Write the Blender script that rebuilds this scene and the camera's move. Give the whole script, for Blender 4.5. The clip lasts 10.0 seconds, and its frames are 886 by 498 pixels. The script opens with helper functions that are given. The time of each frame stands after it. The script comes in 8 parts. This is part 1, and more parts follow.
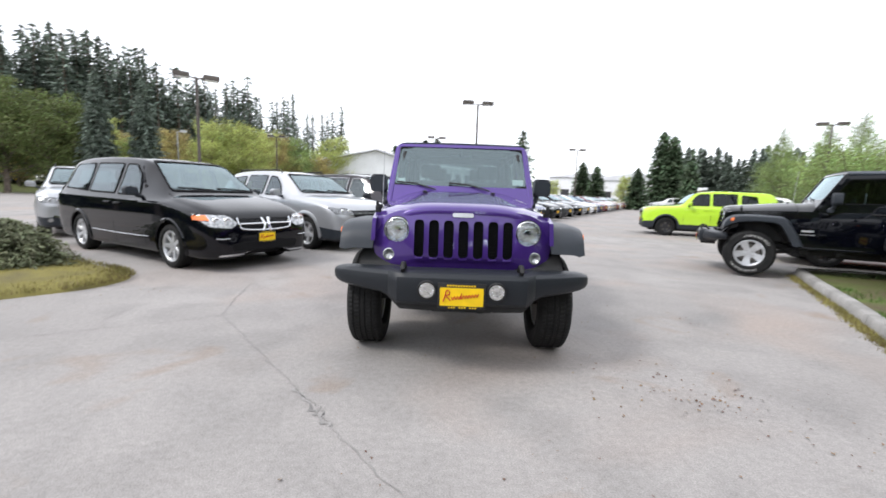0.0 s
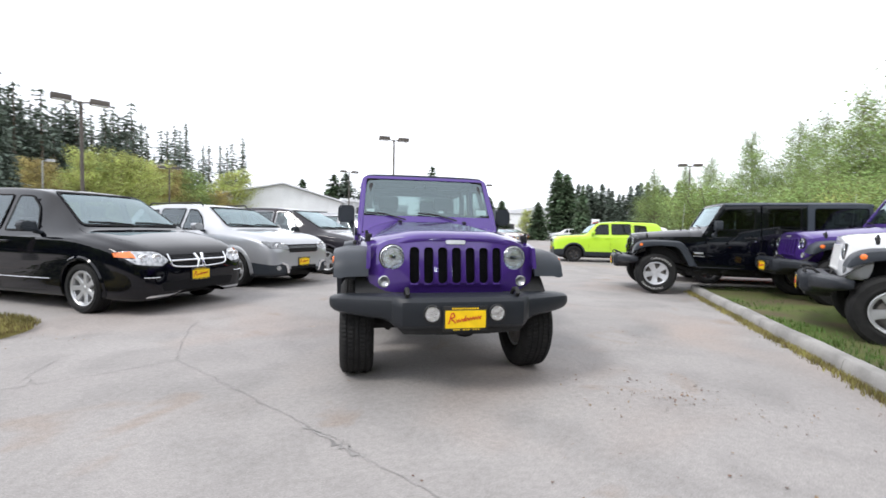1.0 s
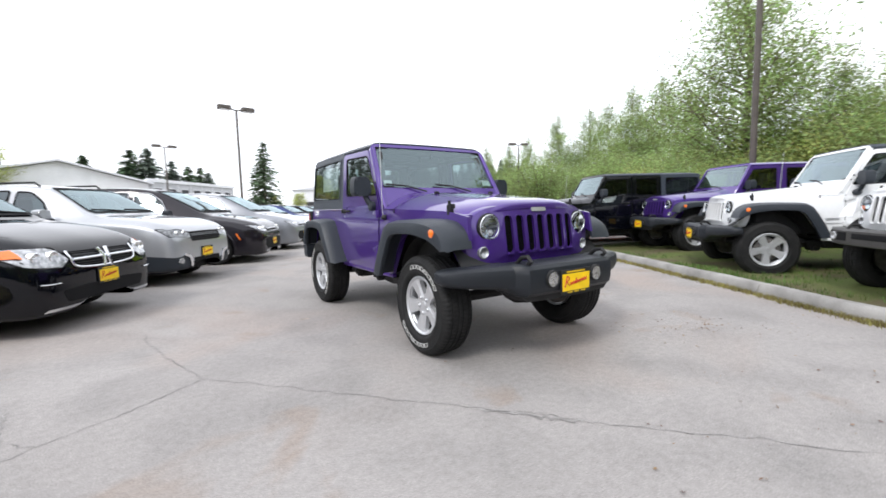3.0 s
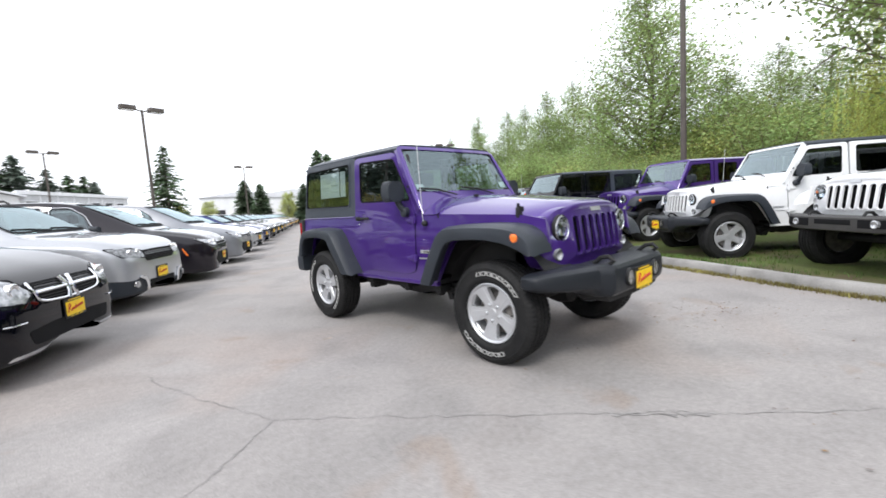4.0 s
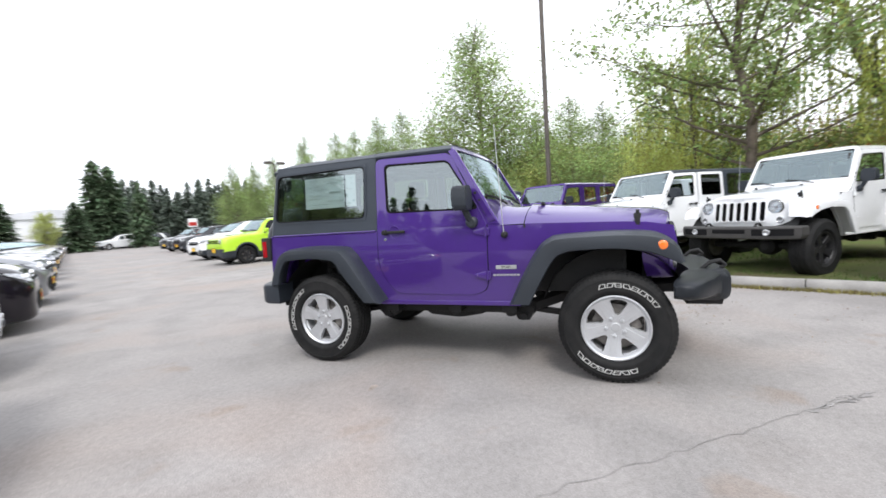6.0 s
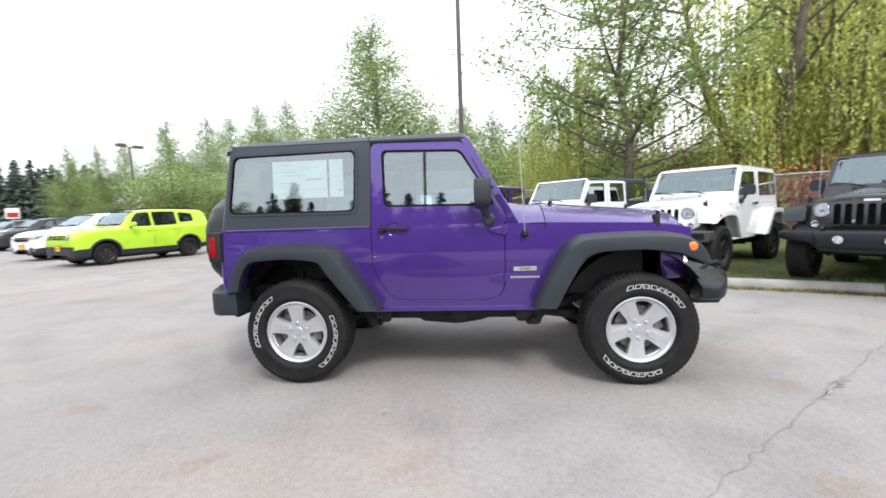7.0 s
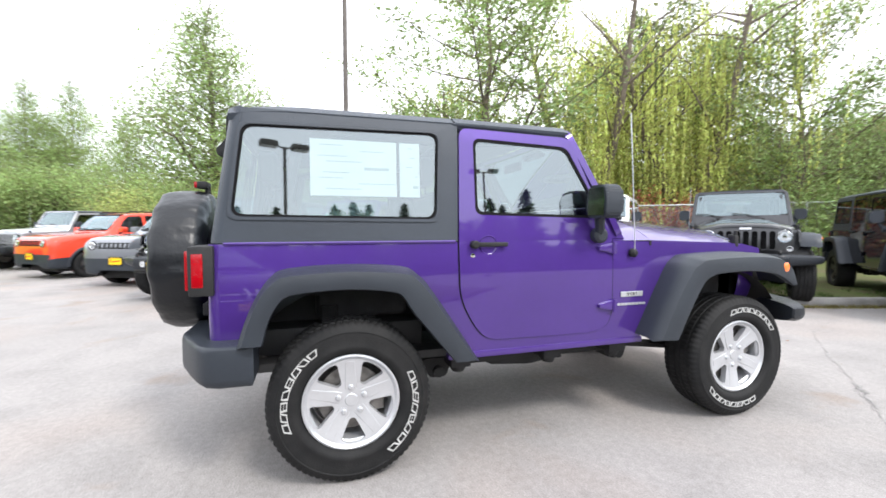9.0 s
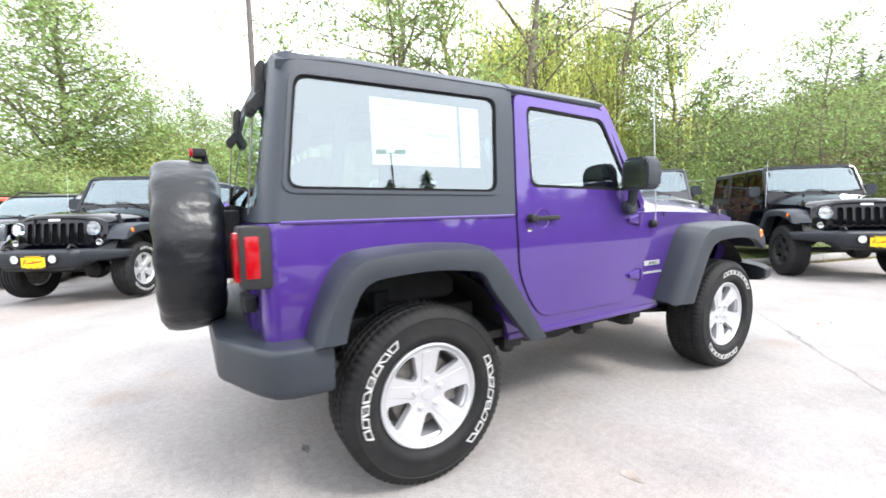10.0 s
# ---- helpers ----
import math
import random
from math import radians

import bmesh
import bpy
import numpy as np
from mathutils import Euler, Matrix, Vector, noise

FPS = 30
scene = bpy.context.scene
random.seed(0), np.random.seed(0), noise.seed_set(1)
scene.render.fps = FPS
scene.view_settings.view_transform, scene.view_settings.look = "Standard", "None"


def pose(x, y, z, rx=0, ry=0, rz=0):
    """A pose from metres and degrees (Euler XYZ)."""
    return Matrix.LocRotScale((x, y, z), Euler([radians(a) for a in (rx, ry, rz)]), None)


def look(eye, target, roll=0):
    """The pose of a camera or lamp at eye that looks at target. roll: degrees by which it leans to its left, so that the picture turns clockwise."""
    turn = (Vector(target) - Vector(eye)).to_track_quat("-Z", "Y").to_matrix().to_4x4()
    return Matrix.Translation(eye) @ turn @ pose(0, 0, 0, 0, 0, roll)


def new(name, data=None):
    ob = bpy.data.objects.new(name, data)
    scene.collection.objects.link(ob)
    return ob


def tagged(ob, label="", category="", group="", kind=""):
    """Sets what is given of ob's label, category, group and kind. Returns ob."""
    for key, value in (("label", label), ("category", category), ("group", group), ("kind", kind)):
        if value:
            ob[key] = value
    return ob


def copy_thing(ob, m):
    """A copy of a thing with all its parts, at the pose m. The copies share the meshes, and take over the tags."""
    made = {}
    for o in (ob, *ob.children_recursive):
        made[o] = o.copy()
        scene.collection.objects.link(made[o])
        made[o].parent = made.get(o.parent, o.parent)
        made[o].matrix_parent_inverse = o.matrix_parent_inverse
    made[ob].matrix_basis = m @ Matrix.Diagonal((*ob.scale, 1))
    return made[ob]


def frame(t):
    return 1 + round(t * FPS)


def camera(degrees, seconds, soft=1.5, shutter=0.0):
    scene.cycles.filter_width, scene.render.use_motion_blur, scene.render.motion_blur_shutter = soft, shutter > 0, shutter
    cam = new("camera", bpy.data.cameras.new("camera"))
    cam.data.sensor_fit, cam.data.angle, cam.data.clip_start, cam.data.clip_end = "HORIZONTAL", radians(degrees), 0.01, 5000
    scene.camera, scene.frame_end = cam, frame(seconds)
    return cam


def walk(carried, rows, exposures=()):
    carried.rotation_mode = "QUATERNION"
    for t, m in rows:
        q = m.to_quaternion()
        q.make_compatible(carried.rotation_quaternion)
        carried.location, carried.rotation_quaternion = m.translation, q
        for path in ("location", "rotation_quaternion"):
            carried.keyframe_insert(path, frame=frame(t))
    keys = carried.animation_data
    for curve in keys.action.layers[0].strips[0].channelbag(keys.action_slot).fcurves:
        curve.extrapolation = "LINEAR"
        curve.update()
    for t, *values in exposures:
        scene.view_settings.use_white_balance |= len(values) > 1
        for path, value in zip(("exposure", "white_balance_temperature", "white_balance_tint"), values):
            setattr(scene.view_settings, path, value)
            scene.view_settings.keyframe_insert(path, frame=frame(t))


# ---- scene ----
from mathutils.bvhtree import BVHTree

# ---------------------------------------------------------------- camera
cam = camera(92.4, 10.0, soft=1.6, shutter=0.5)
PATH = [
    (0, (-0.093, -4.749, 1.259), (-0.122, -2.766, 1.001), 1.9),
    (0.5, (-0.349, -4.802, 1.228), (-0.174, -2.816, 1.08), 1.5),
    (1, (-0.732, -4.832, 1.2), (-0.343, -2.873, 1.11), 1.1),
    (1.5, (-1.145, -4.673, 1.153), (-0.635, -2.744, 1.008), -0.7),
    (2, (-1.596, -4.519, 1.146), (-0.915, -2.642, 1.025), -1.0),
    (2.5, (-2.051, -4.296, 1.156), (-1.16, -2.514, 0.983), -2.6),
    (2.7, (-2.215, -4.168, 1.131), (-1.237, -2.434, 0.947), -1.8),
    (3.8, (-3.093, -3.44, 1.173), (-1.758, -1.965, 0.967), -3.4),
    (4, (-3.216, -3.204, 1.2), (-1.833, -1.773, 0.998), -3.6),
    (4.5, (-3.539, -2.749, 1.212), (-2.033, -1.445, 1.033), -3.6),
    (5, (-3.755, -2.252, 1.212), (-2.13, -1.099, 1.033), -4.5),
    (5.5, (-3.885, -1.755, 1.229), (-2.142, -0.783, 1.094), -4.7),
    (5.7, (-3.929, -1.528, 1.223), (-2.137, -0.65, 1.086), -4.5),
    (6.8, (-3.801, -0.368, 1.213), (-1.832, -0.062, 1.042), -1.8),
    (7, (-3.775, -0.177, 1.227), (-1.792, 0.02, 1.054), -2.0),
    (7.5, (-3.58, 0.268, 1.209), (-1.586, 0.287, 1.059), -2.1),
    (8, (-3.381, 0.701, 1.214), (-1.399, 0.462, 1.092), -1.3),
    (8.5, (-3.139, 1.07, 1.218), (-1.193, 0.627, 1.096), -2.0),
    (9, (-2.856, 1.379, 1.206), (-0.946, 0.792, 1.109), -0.1),
    (9.5, (-2.602, 1.723, 1.193), (-0.804, 0.859, 1.056), -0.3),
    (10, (-2.375, 2.05, 1.176), (-0.665, 1.029, 0.989), -1.2),
]
walk(cam, [(t, look(eye, target, roll)) for t, eye, target, roll in PATH],
     exposures=[(0.0, 0.72), (5.0, 0.72), (6.5, 0.82), (7.5, 0.98), (8.5, 1.15), (9.3, 1.42), (10.0, 1.68)])

# ---------------------------------------------------------------- light
SUN_AZ, SUN_EL = 205.0, 48.0
world = bpy.data.worlds.new("overcast_sky")
scene.world = world
world.use_nodes = True
wn, wl = world.node_tree.nodes, world.node_tree.links
wn.clear()
w_out = wn.new("ShaderNodeOutputWorld")
w_bg = wn.new("ShaderNodeBackground")
w_sky = wn.new("ShaderNodeTexSky")
w_sky.sky_type = "NISHITA"
w_sky.sun_disc = False
w_sky.sun_elevation, w_sky.sun_rotation = radians(SUN_EL), radians(90 - SUN_AZ)
w_scale = wn.new("ShaderNodeVectorMath")
w_scale.operation = "SCALE"
w_scale.inputs["Scale"].default_value = 0.12
w_tc = wn.new("ShaderNodeTexCoord")
w_noise = wn.new("ShaderNodeTexNoise")
w_noise.inputs["Scale"].default_value = 1.8
w_noise.inputs["Detail"].default_value = 5
w_ramp = wn.new("ShaderNodeValToRGB")
w_ramp.color_ramp.elements[0].color = (1.04, 1.08, 1.17, 1)
w_ramp.color_ramp.elements[1].color = (1.20, 1.22, 1.29, 1)
w_ramp.color_ramp.elements[0].position, w_ramp.color_ramp.elements[1].position = 0.3, 0.62
w_mix = wn.new("ShaderNodeMix")
w_mix.data_type = "RGBA"
w_mix.inputs["Factor"].default_value = 0.88
wl.new(w_sky.outputs[0], w_scale.inputs[0])
wl.new(w_tc.outputs["Generated"], w_noise.inputs["Vector"])
wl.new(w_noise.outputs[0], w_ramp.inputs[0])
wl.new(w_scale.outputs[0], w_mix.inputs["A"])
wl.new(w_ramp.outputs[0], w_mix.inputs["B"])
wl.new(w_mix.outputs["Result"], w_bg.inputs["Color"])
w_bg.inputs["Strength"].default_value = 1.0
wl.new(w_bg.outputs[0], w_out.inputs[0])

sun = new("sun", bpy.data.lights.new("sun", "SUN"))
sun.data.energy, sun.data.angle, sun.data.color = 1.2, radians(14), (1, 0.97, 0.93)
sd = Vector((math.cos(radians(SUN_AZ)) * math.cos(radians(SUN_EL)), math.sin(radians(SUN_AZ)) * math.cos(radians(SUN_EL)), math.sin(radians(SUN_EL))))
sun.matrix_world = look(sd * 50, (0, 0, 0))


# ---------------------------------------------------------------- materials
def mat(name, col, rough=0.5, metal=0.0, var=0.12, scale=4.0, fine=60.0, bump=0.0, bscale=120.0, coat=0.0, spec=0.5,
        col2=None, rand=0.0, flakes=0.0, transmission=0.0, emit=None, rvar=0.0, sub=0.0, coat_ior=1.5):
    """A surface with variation at two scales, fine relief, and optional clear coat."""
    m = bpy.data.materials.new(name)
    m.use_nodes = True
    n, l = m.node_tree.nodes, m.node_tree.links
    b = n["Principled BSDF"]
    b.inputs["Roughness"].default_value = rough
    b.inputs["Metallic"].default_value = metal
    b.inputs["Specular IOR Level"].default_value = spec
    b.inputs["Coat Weight"].default_value = coat
    b.inputs["Coat Roughness"].default_value = 0.03
    b.inputs["Coat IOR"].default_value = coat_ior
    b.inputs["Transmission Weight"].default_value = transmission
    tc = n.new("ShaderNodeTexCoord")
    big = n.new("ShaderNodeTexNoise")
    big.inputs["Scale"].default_value = scale
    big.inputs["Detail"].default_value = 6
    sm = n.new("ShaderNodeTexNoise")
    sm.inputs["Scale"].default_value = fine
    sm.inputs["Detail"].default_value = 3
    l.new(tc.outputs["Object"], big.inputs["Vector"])
    l.new(tc.outputs["Object"], sm.inputs["Vector"])
    mx = n.new("ShaderNodeMix")
    mx.data_type = "RGBA"
    c2 = col2 or tuple(min(1, c * (1 + var * 2)) for c in col)
    mx.inputs["A"].default_value = (*[c * (1 - var) for c in col], 1)
    mx.inputs["B"].default_value = (*c2, 1)
    ramp = n.new("ShaderNodeMapRange")
    ramp.inputs["From Min"].default_value, ramp.inputs["From Max"].default_value = 0.32, 0.68
    l.new(big.outputs[0], ramp.inputs["Value"])
    l.new(ramp.outputs[0], mx.inputs["Factor"])
    hs = n.new("ShaderNodeHueSaturation")
    vr = n.new("ShaderNodeMapRange")
    vr.inputs["To Min"].default_value, vr.inputs["To Max"].default_value = 1 - var, 1 + var
    l.new(sm.outputs[0], vr.inputs["Value"])
    l.new(vr.outputs[0], hs.inputs["Value"])
    l.new(mx.outputs["Result"], hs.inputs["Color"])
    last = hs.outputs["Color"]
    if rand:
        oi = n.new("ShaderNodeNewGeometry")
        h2 = n.new("ShaderNodeHueSaturation")
        r2 = n.new("ShaderNodeMapRange")
        r2.inputs["To Min"].default_value, r2.inputs["To Max"].default_value = 1 - rand, 1 + rand
        r3 = n.new("ShaderNodeMapRange")
        r3.inputs["To Min"].default_value, r3.inputs["To Max"].default_value = 0.5 - rand * 0.07, 0.5 + rand * 0.05
        l.new(oi.outputs["Random Per Island"], r2.inputs["Value"])
        l.new(oi.outputs["Random Per Island"], r3.inputs["Value"])
        l.new(r2.outputs[0], h2.inputs["Value"])
        l.new(r3.outputs[0], h2.inputs["Hue"])
        l.new(last, h2.inputs["Color"])
        last = h2.outputs["Color"]
    l.new(last, b.inputs["Base Color"])
    if rvar:
        rr = n.new("ShaderNodeMapRange")
        rr.inputs["To Min"].default_value, rr.inputs["To Max"].default_value = max(0.02, rough - rvar), rough + rvar
        l.new(big.outputs[0], rr.inputs["Value"])
        l.new(rr.outputs[0], b.inputs["Roughness"])
    if flakes:
        vo = n.new("ShaderNodeTexVoronoi")
        vo.inputs["Scale"].default_value = 900
        l.new(tc.outputs["Object"], vo.inputs["Vector"])
        bp = n.new("ShaderNodeBump")
        bp.inputs["Strength"].default_value = flakes
        bp.inputs["Distance"].default_value = 0.0004
        l.new(vo.outputs["Distance"], bp.inputs["Height"])
        l.new(bp.outputs[0], b.inputs["Normal"])
    if bump:
        bn = n.new("ShaderNodeTexNoise")
        bn.inputs["Scale"].default_value = bscale
        bn.inputs["Detail"].default_value = 4
        l.new(tc.outputs["Object"], bn.inputs["Vector"])
        bp = n.new("ShaderNodeBump")
        bp.inputs["Strength"].default_value = bump
        bp.inputs["Distance"].default_value = 0.01
        l.new(bn.outputs[0], bp.inputs["Height"])
        l.new(bp.outputs[0], b.inputs["Normal"])
    if emit:
        b.inputs["Emission Color"].default_value = (*emit[:3], 1)
        b.inputs["Emission Strength"].default_value = emit[3]
    if sub:
        tr = n.new("ShaderNodeBsdfTranslucent")
        l.new(last, tr.inputs["Color"])
        ad = n.new("ShaderNodeMixShader")
        ad.inputs[0].default_value = sub
        l.new(b.outputs[0], ad.inputs[1])
        l.new(tr.outputs[0], ad.inputs[2])
        l.new(ad.outputs[0], n["Material Output"].inputs["Surface"])
    return m


def paint(name, col, metallic=0.25, dust=0.05, coat=1.0, spec=0.12, ior=1.5):
    return mat(name, col, rough=0.38, metal=metallic, var=dust, scale=1.3, fine=30, coat=coat, coat_ior=ior, spec=spec, flakes=0.12 if metallic else 0.0)


def clear_glass(name, tint, strength, gloss=(0.95, 0.98, 1), ior=1.55):
    """Thin automotive glass: a tinted see-through film with a mirror gloss that grows at flat angles."""
    m = bpy.data.materials.new(name)
    m.use_nodes = True
    n, l = m.node_tree.nodes, m.node_tree.links
    n.remove(n["Principled BSDF"])
    tr = n.new("ShaderNodeBsdfTransparent")
    tr.inputs[0].default_value = (*tint, 1)
    gl = n.new("ShaderNodeBsdfGlossy")
    gl.inputs["Roughness"].default_value = 0.015
    gl.inputs["Color"].default_value = (*gloss, 1)
    fr = n.new("ShaderNodeFresnel")
    fr.inputs[0].default_value = ior
    mr = n.new("ShaderNodeMapRange")
    mr.inputs["To Min"].default_value, mr.inputs["To Max"].default_value = strength, 1.0
    mx = n.new("ShaderNodeMixShader")
    l.new(fr.outputs[0], mr.inputs["Value"])
    l.new(mr.outputs[0], mx.inputs[0])
    l.new(tr.outputs[0], mx.inputs[1])
    l.new(gl.outputs[0], mx.inputs[2])
    l.new(mx.outputs[0], n["Material Output"].inputs["Surface"])
    return m


M_purple = paint("purple_paint", (0.064, 0.026, 0.205), 0.4, ior=1.6)
M_black = paint("black_paint", (0.002, 0.0024, 0.0045), 0.0, spec=0.0, ior=1.43)
M_white = paint("white_paint", (0.78, 0.79, 0.80), 0.0)
M_granite = paint("granite_paint", (0.045, 0.046, 0.05), 0.5, spec=0.05, ior=1.4)
M_silver = paint("silver_paint", (0.40, 0.41, 0.43), 0.6)
M_brown = paint("dark_brown_grey_paint", (0.012, 0.010, 0.014), 0.2, spec=0.02, ior=1.45)
M_green = paint("lime_paint", (0.45, 0.71, 0.045), 0.0)
M_red = paint("orange_red_paint", (0.70, 0.055, 0.025), 0.0)
M_blue = paint("navy_paint", (0.015, 0.03, 0.12), 0.4)
M_deepred = paint("dark_red_paint", (0.25, 0.02, 0.025), 0.3)
M_steel = paint("steel_grey_paint", (0.22, 0.23, 0.25), 0.6)
M_plastic = mat("textured_grey_plastic", (0.023, 0.028, 0.036), 0.46, var=0.08, scale=3, bump=0.12, bscale=700, spec=0.4)
M_bumper = mat("black_textured_bumper", (0.015, 0.0175, 0.022), 0.40, var=0.08, scale=3, bump=0.12, bscale=700, spec=0.3)
M_top = mat("black_grained_hardtop", (0.029, 0.037, 0.049), 0.45, var=0.08, scale=2, bump=0.22, bscale=650, spec=0.45)
M_tread = mat("tyre_rubber", (0.0085, 0.0088, 0.0095), 0.7, var=0.2, scale=14, bump=0.2, bscale=150, spec=0.3, col2=(0.014, 0.0138, 0.0138))
M_under = mat("black_chassis_steel", (0.008, 0.008, 0.0085), 0.7, var=0.3, scale=6, bump=0.15, bscale=60)
M_baresteel = mat("dull_grey_steel", (0.06, 0.058, 0.056), 0.5, 0.3, var=0.12, scale=5, bump=0.15, bscale=90)
M_alloy = mat("silver_alloy", (0.56, 0.57, 0.59), 0.34, 0.6, var=0.05, scale=6, fine=90)
M_darkalloy = mat("dark_alloy", (0.03, 0.03, 0.032), 0.4, 0.5, var=0.1)
M_chrome = mat("chrome", (0.72, 0.73, 0.75), 0.08, 1.0, var=0.04)
M_brake = mat("brake_iron", (0.16, 0.15, 0.14), 0.5, 0.7, var=0.2, scale=20)
M_black_gap = mat("black_seal", (0.006, 0.006, 0.007), 0.8, var=0.1, spec=0.2)
M_vinyl = mat("black_vinyl_cover", (0.0055, 0.0065, 0.0085), 0.36, var=0.15, scale=5, bump=1.0, bscale=9, spec=0.45)
M_glass = clear_glass("window_glass", (0.43, 0.52, 0.51), 0.20, (0.82, 0.91, 0.93))
M_tint = clear_glass("tinted_glass", (0.42, 0.49, 0.49), 0.10, (0.85, 0.95, 1), 1.32)
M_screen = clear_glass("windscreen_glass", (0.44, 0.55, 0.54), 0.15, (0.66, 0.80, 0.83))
# Windscreen glass again, its gloss raised to put brighter sky reflections in.
M_brightscreen = clear_glass("sky_bright_windscreen_glass", (0.44, 0.54, 0.54), 0.19, (0.74, 0.89, 0.93))
M_privacy = clear_glass("privacy_glass", (0.07, 0.08, 0.08), 0.03, (0.8, 0.85, 0.88), 1.22)
M_lens = clear_glass("lamp_lens", (0.92, 0.93, 0.94), 0.03)
M_red_lens = mat("red_lamp_lens", (0.30, 0.0015, 0.006), 0.18, var=0.08, scale=12, coat=0.5, spec=0.3)
M_amber = mat("amber_lens", (0.85, 0.18, 0.02), 0.15, var=0.05, scale=12, coat=1.0)
M_reflector = mat("lamp_reflector", (0.92, 0.94, 0.96), 0.10, 1.0, var=0.15, scale=40, bump=0.7, bscale=60, coat=0.5)
M_lamphouse = mat("headlight_housing", (0.09, 0.095, 0.10), 0.22, 0.4, var=0.5, scale=22, bump=0.4, bscale=35, coat=1.0, col2=(0.30, 0.31, 0.32))
M_lampbright = mat("bright_headlight_housing", (0.34, 0.35, 0.37), 0.2, 0.6, var=0.5, scale=22, bump=0.5, bscale=35, coat=1.0, col2=(0.60, 0.61, 0.62))
M_yellow = mat("yellow_plate", (0.85, 0.56, 0.005), 0.4, var=0.05, scale=10)
M_redink = mat("red_ink", (0.45, 0.02, 0.015), 0.5, var=0.05)
M_blackink = mat("black_ink", (0.012, 0.012, 0.012), 0.5, var=0.05)
M_paper = mat("white_paper", (0.80, 0.82, 0.83), 0.7, var=0.03)
M_greyink = mat("grey_print", (0.48, 0.52, 0.52), 0.7, var=0.05)
M_marking = mat("white_tyre_marking", (0.42, 0.42, 0.41), 0.7, var=0.12, scale=30)
M_badge = mat("brushed_badge", (0.55, 0.56, 0.58), 0.3, 0.6, var=0.1)
M_seat = mat("charcoal_seat_cloth", (0.03, 0.03, 0.032), 0.85, var=0.2, scale=8, bump=0.2, bscale=300)
M_dash = mat("black_dashboard_plastic", (0.02, 0.02, 0.021), 0.6, var=0.1)

# ---------------------------------------------------------------- mesh helpers
def part(name, bm, material, parent=None, label="", sharp=32, extra=()):
    me = bpy.data.meshes.new(name)
    bmesh.ops.recalc_face_normals(bm, faces=bm.faces)
    bm.to_mesh(me)
    bm.free()
    me.materials.append(material)
    for m in extra:
        me.materials.append(m)
    me.shade_smooth()
    me.set_sharp_from_angle(angle=radians(sharp))
    ob = new(name, me)
    ob.parent = parent
    if label:
        ob["label"] = label
    return ob


def child(name, mesh, parent, m=None, label=""):
    ob = new(name, mesh)
    ob.parent = parent
    if m is not None:
        ob.matrix_basis = m
    if label:
        ob["label"] = label
    return ob


def raw(name, verts, faces, material, parent=None, label="", smooth=False):
    me = bpy.data.meshes.new(name)
    me.from_pydata(verts, [], faces)
    me.materials.append(material)
    if smooth:
        me.shade_smooth()
    ob = new(name, me)
    ob.parent = parent
    if label:
        ob["label"] = label
    return ob


def box(bm, x0, x1, y0, y1, z0, z1, bev=0.01, seg=2):
    vs = [bm.verts.new((x, y, z)) for x in (x0, x1) for y in (y0, y1) for z in (z0, z1)]
    fs = [bm.faces.new([vs[i] for i in f]) for f in ((0, 1, 3, 2), (4, 6, 7, 5), (0, 4, 5, 1), (2, 3, 7, 6), (0, 2, 6, 4), (1, 5, 7, 3))]
    if bev:
        es = list({e for f in fs for e in f.edges})
        bmesh.ops.bevel(bm, geom=es, offset=bev, segments=seg, affect="EDGES", profile=0.6)
    return vs


def prism(bm, poly, put, a, b, bev=0.0, seg=2):
    """A polygon pulled from depth a to depth b; put(u, v, d) gives the place."""
    lo = [bm.verts.new(put(u, v, a)) for u, v in poly]
    hi = [bm.verts.new(put(u, v, b)) for u, v in poly]
    n = len(poly)
    fs = [bm.faces.new(lo[::-1]), bm.faces.new(hi)]
    fs += [bm.faces.new((lo[i], lo[(i + 1) % n], hi[(i + 1) % n], hi[i])) for i in range(n)]
    if bev:
        es = list({e for f in fs for e in f.edges})
        bmesh.ops.bevel(bm, geom=es, offset=bev, segments=seg, affect="EDGES", profile=0.6)


def XZ(u, v, d):
    return (u, d, v)


def YZ(u, v, d):
    return (d, u, v)


def XY(u, v, d):
    return (u, v, d)


def loft(bm, rings, close=True, cap=True):
    rs = [[bm.verts.new(p) for p in r] for r in rings]
    n = len(rs[0])
    for a, b in zip(rs, rs[1:]):
        for i in range(n if close else n - 1):
            bm.faces.new((a[i], a[(i + 1) % n], b[(i + 1) % n], b[i]))
    if cap and close:
        bm.faces.new(rs[0][::-1])
        bm.faces.new(rs[-1])
    return rs


def tube(bm, pts, r, seg=8, taper=None):
    pts = [Vector(p) for p in pts]
    rings = []
    for i, p in enumerate(pts):
        d = (pts[min(i + 1, len(pts) - 1)] - pts[max(i - 1, 0)]).normalized()
        a = d.orthogonal().normalized() if i == 0 else (rings_a - d * d.dot(rings_a)).normalized()
        rings_a = a
        b = d.cross(a)
        k = float(r if taper is None else taper[i])
        rings.append([p + k * (a * math.cos(t) + b * math.sin(t)) for t in [2 * math.pi * j / seg for j in range(seg)]])
    loft(bm, rings)


def lathe(bm, prof, seg=40, cx=0.0, cz=0.0, y=0.0, cap=False, notch=None):
    """Turns (radius, height along y) about a y axis."""
    rings = []
    for k, (r, h) in enumerate(prof):
        rings.append([(cx + (r - (notch(k, j) if notch else 0)) * math.cos(2 * math.pi * j / seg), y + h, cz + (r - (notch(k, j) if notch else 0)) * math.sin(2 * math.pi * j / seg)) for j in range(seg)])
    loft(bm, rings, cap=cap)


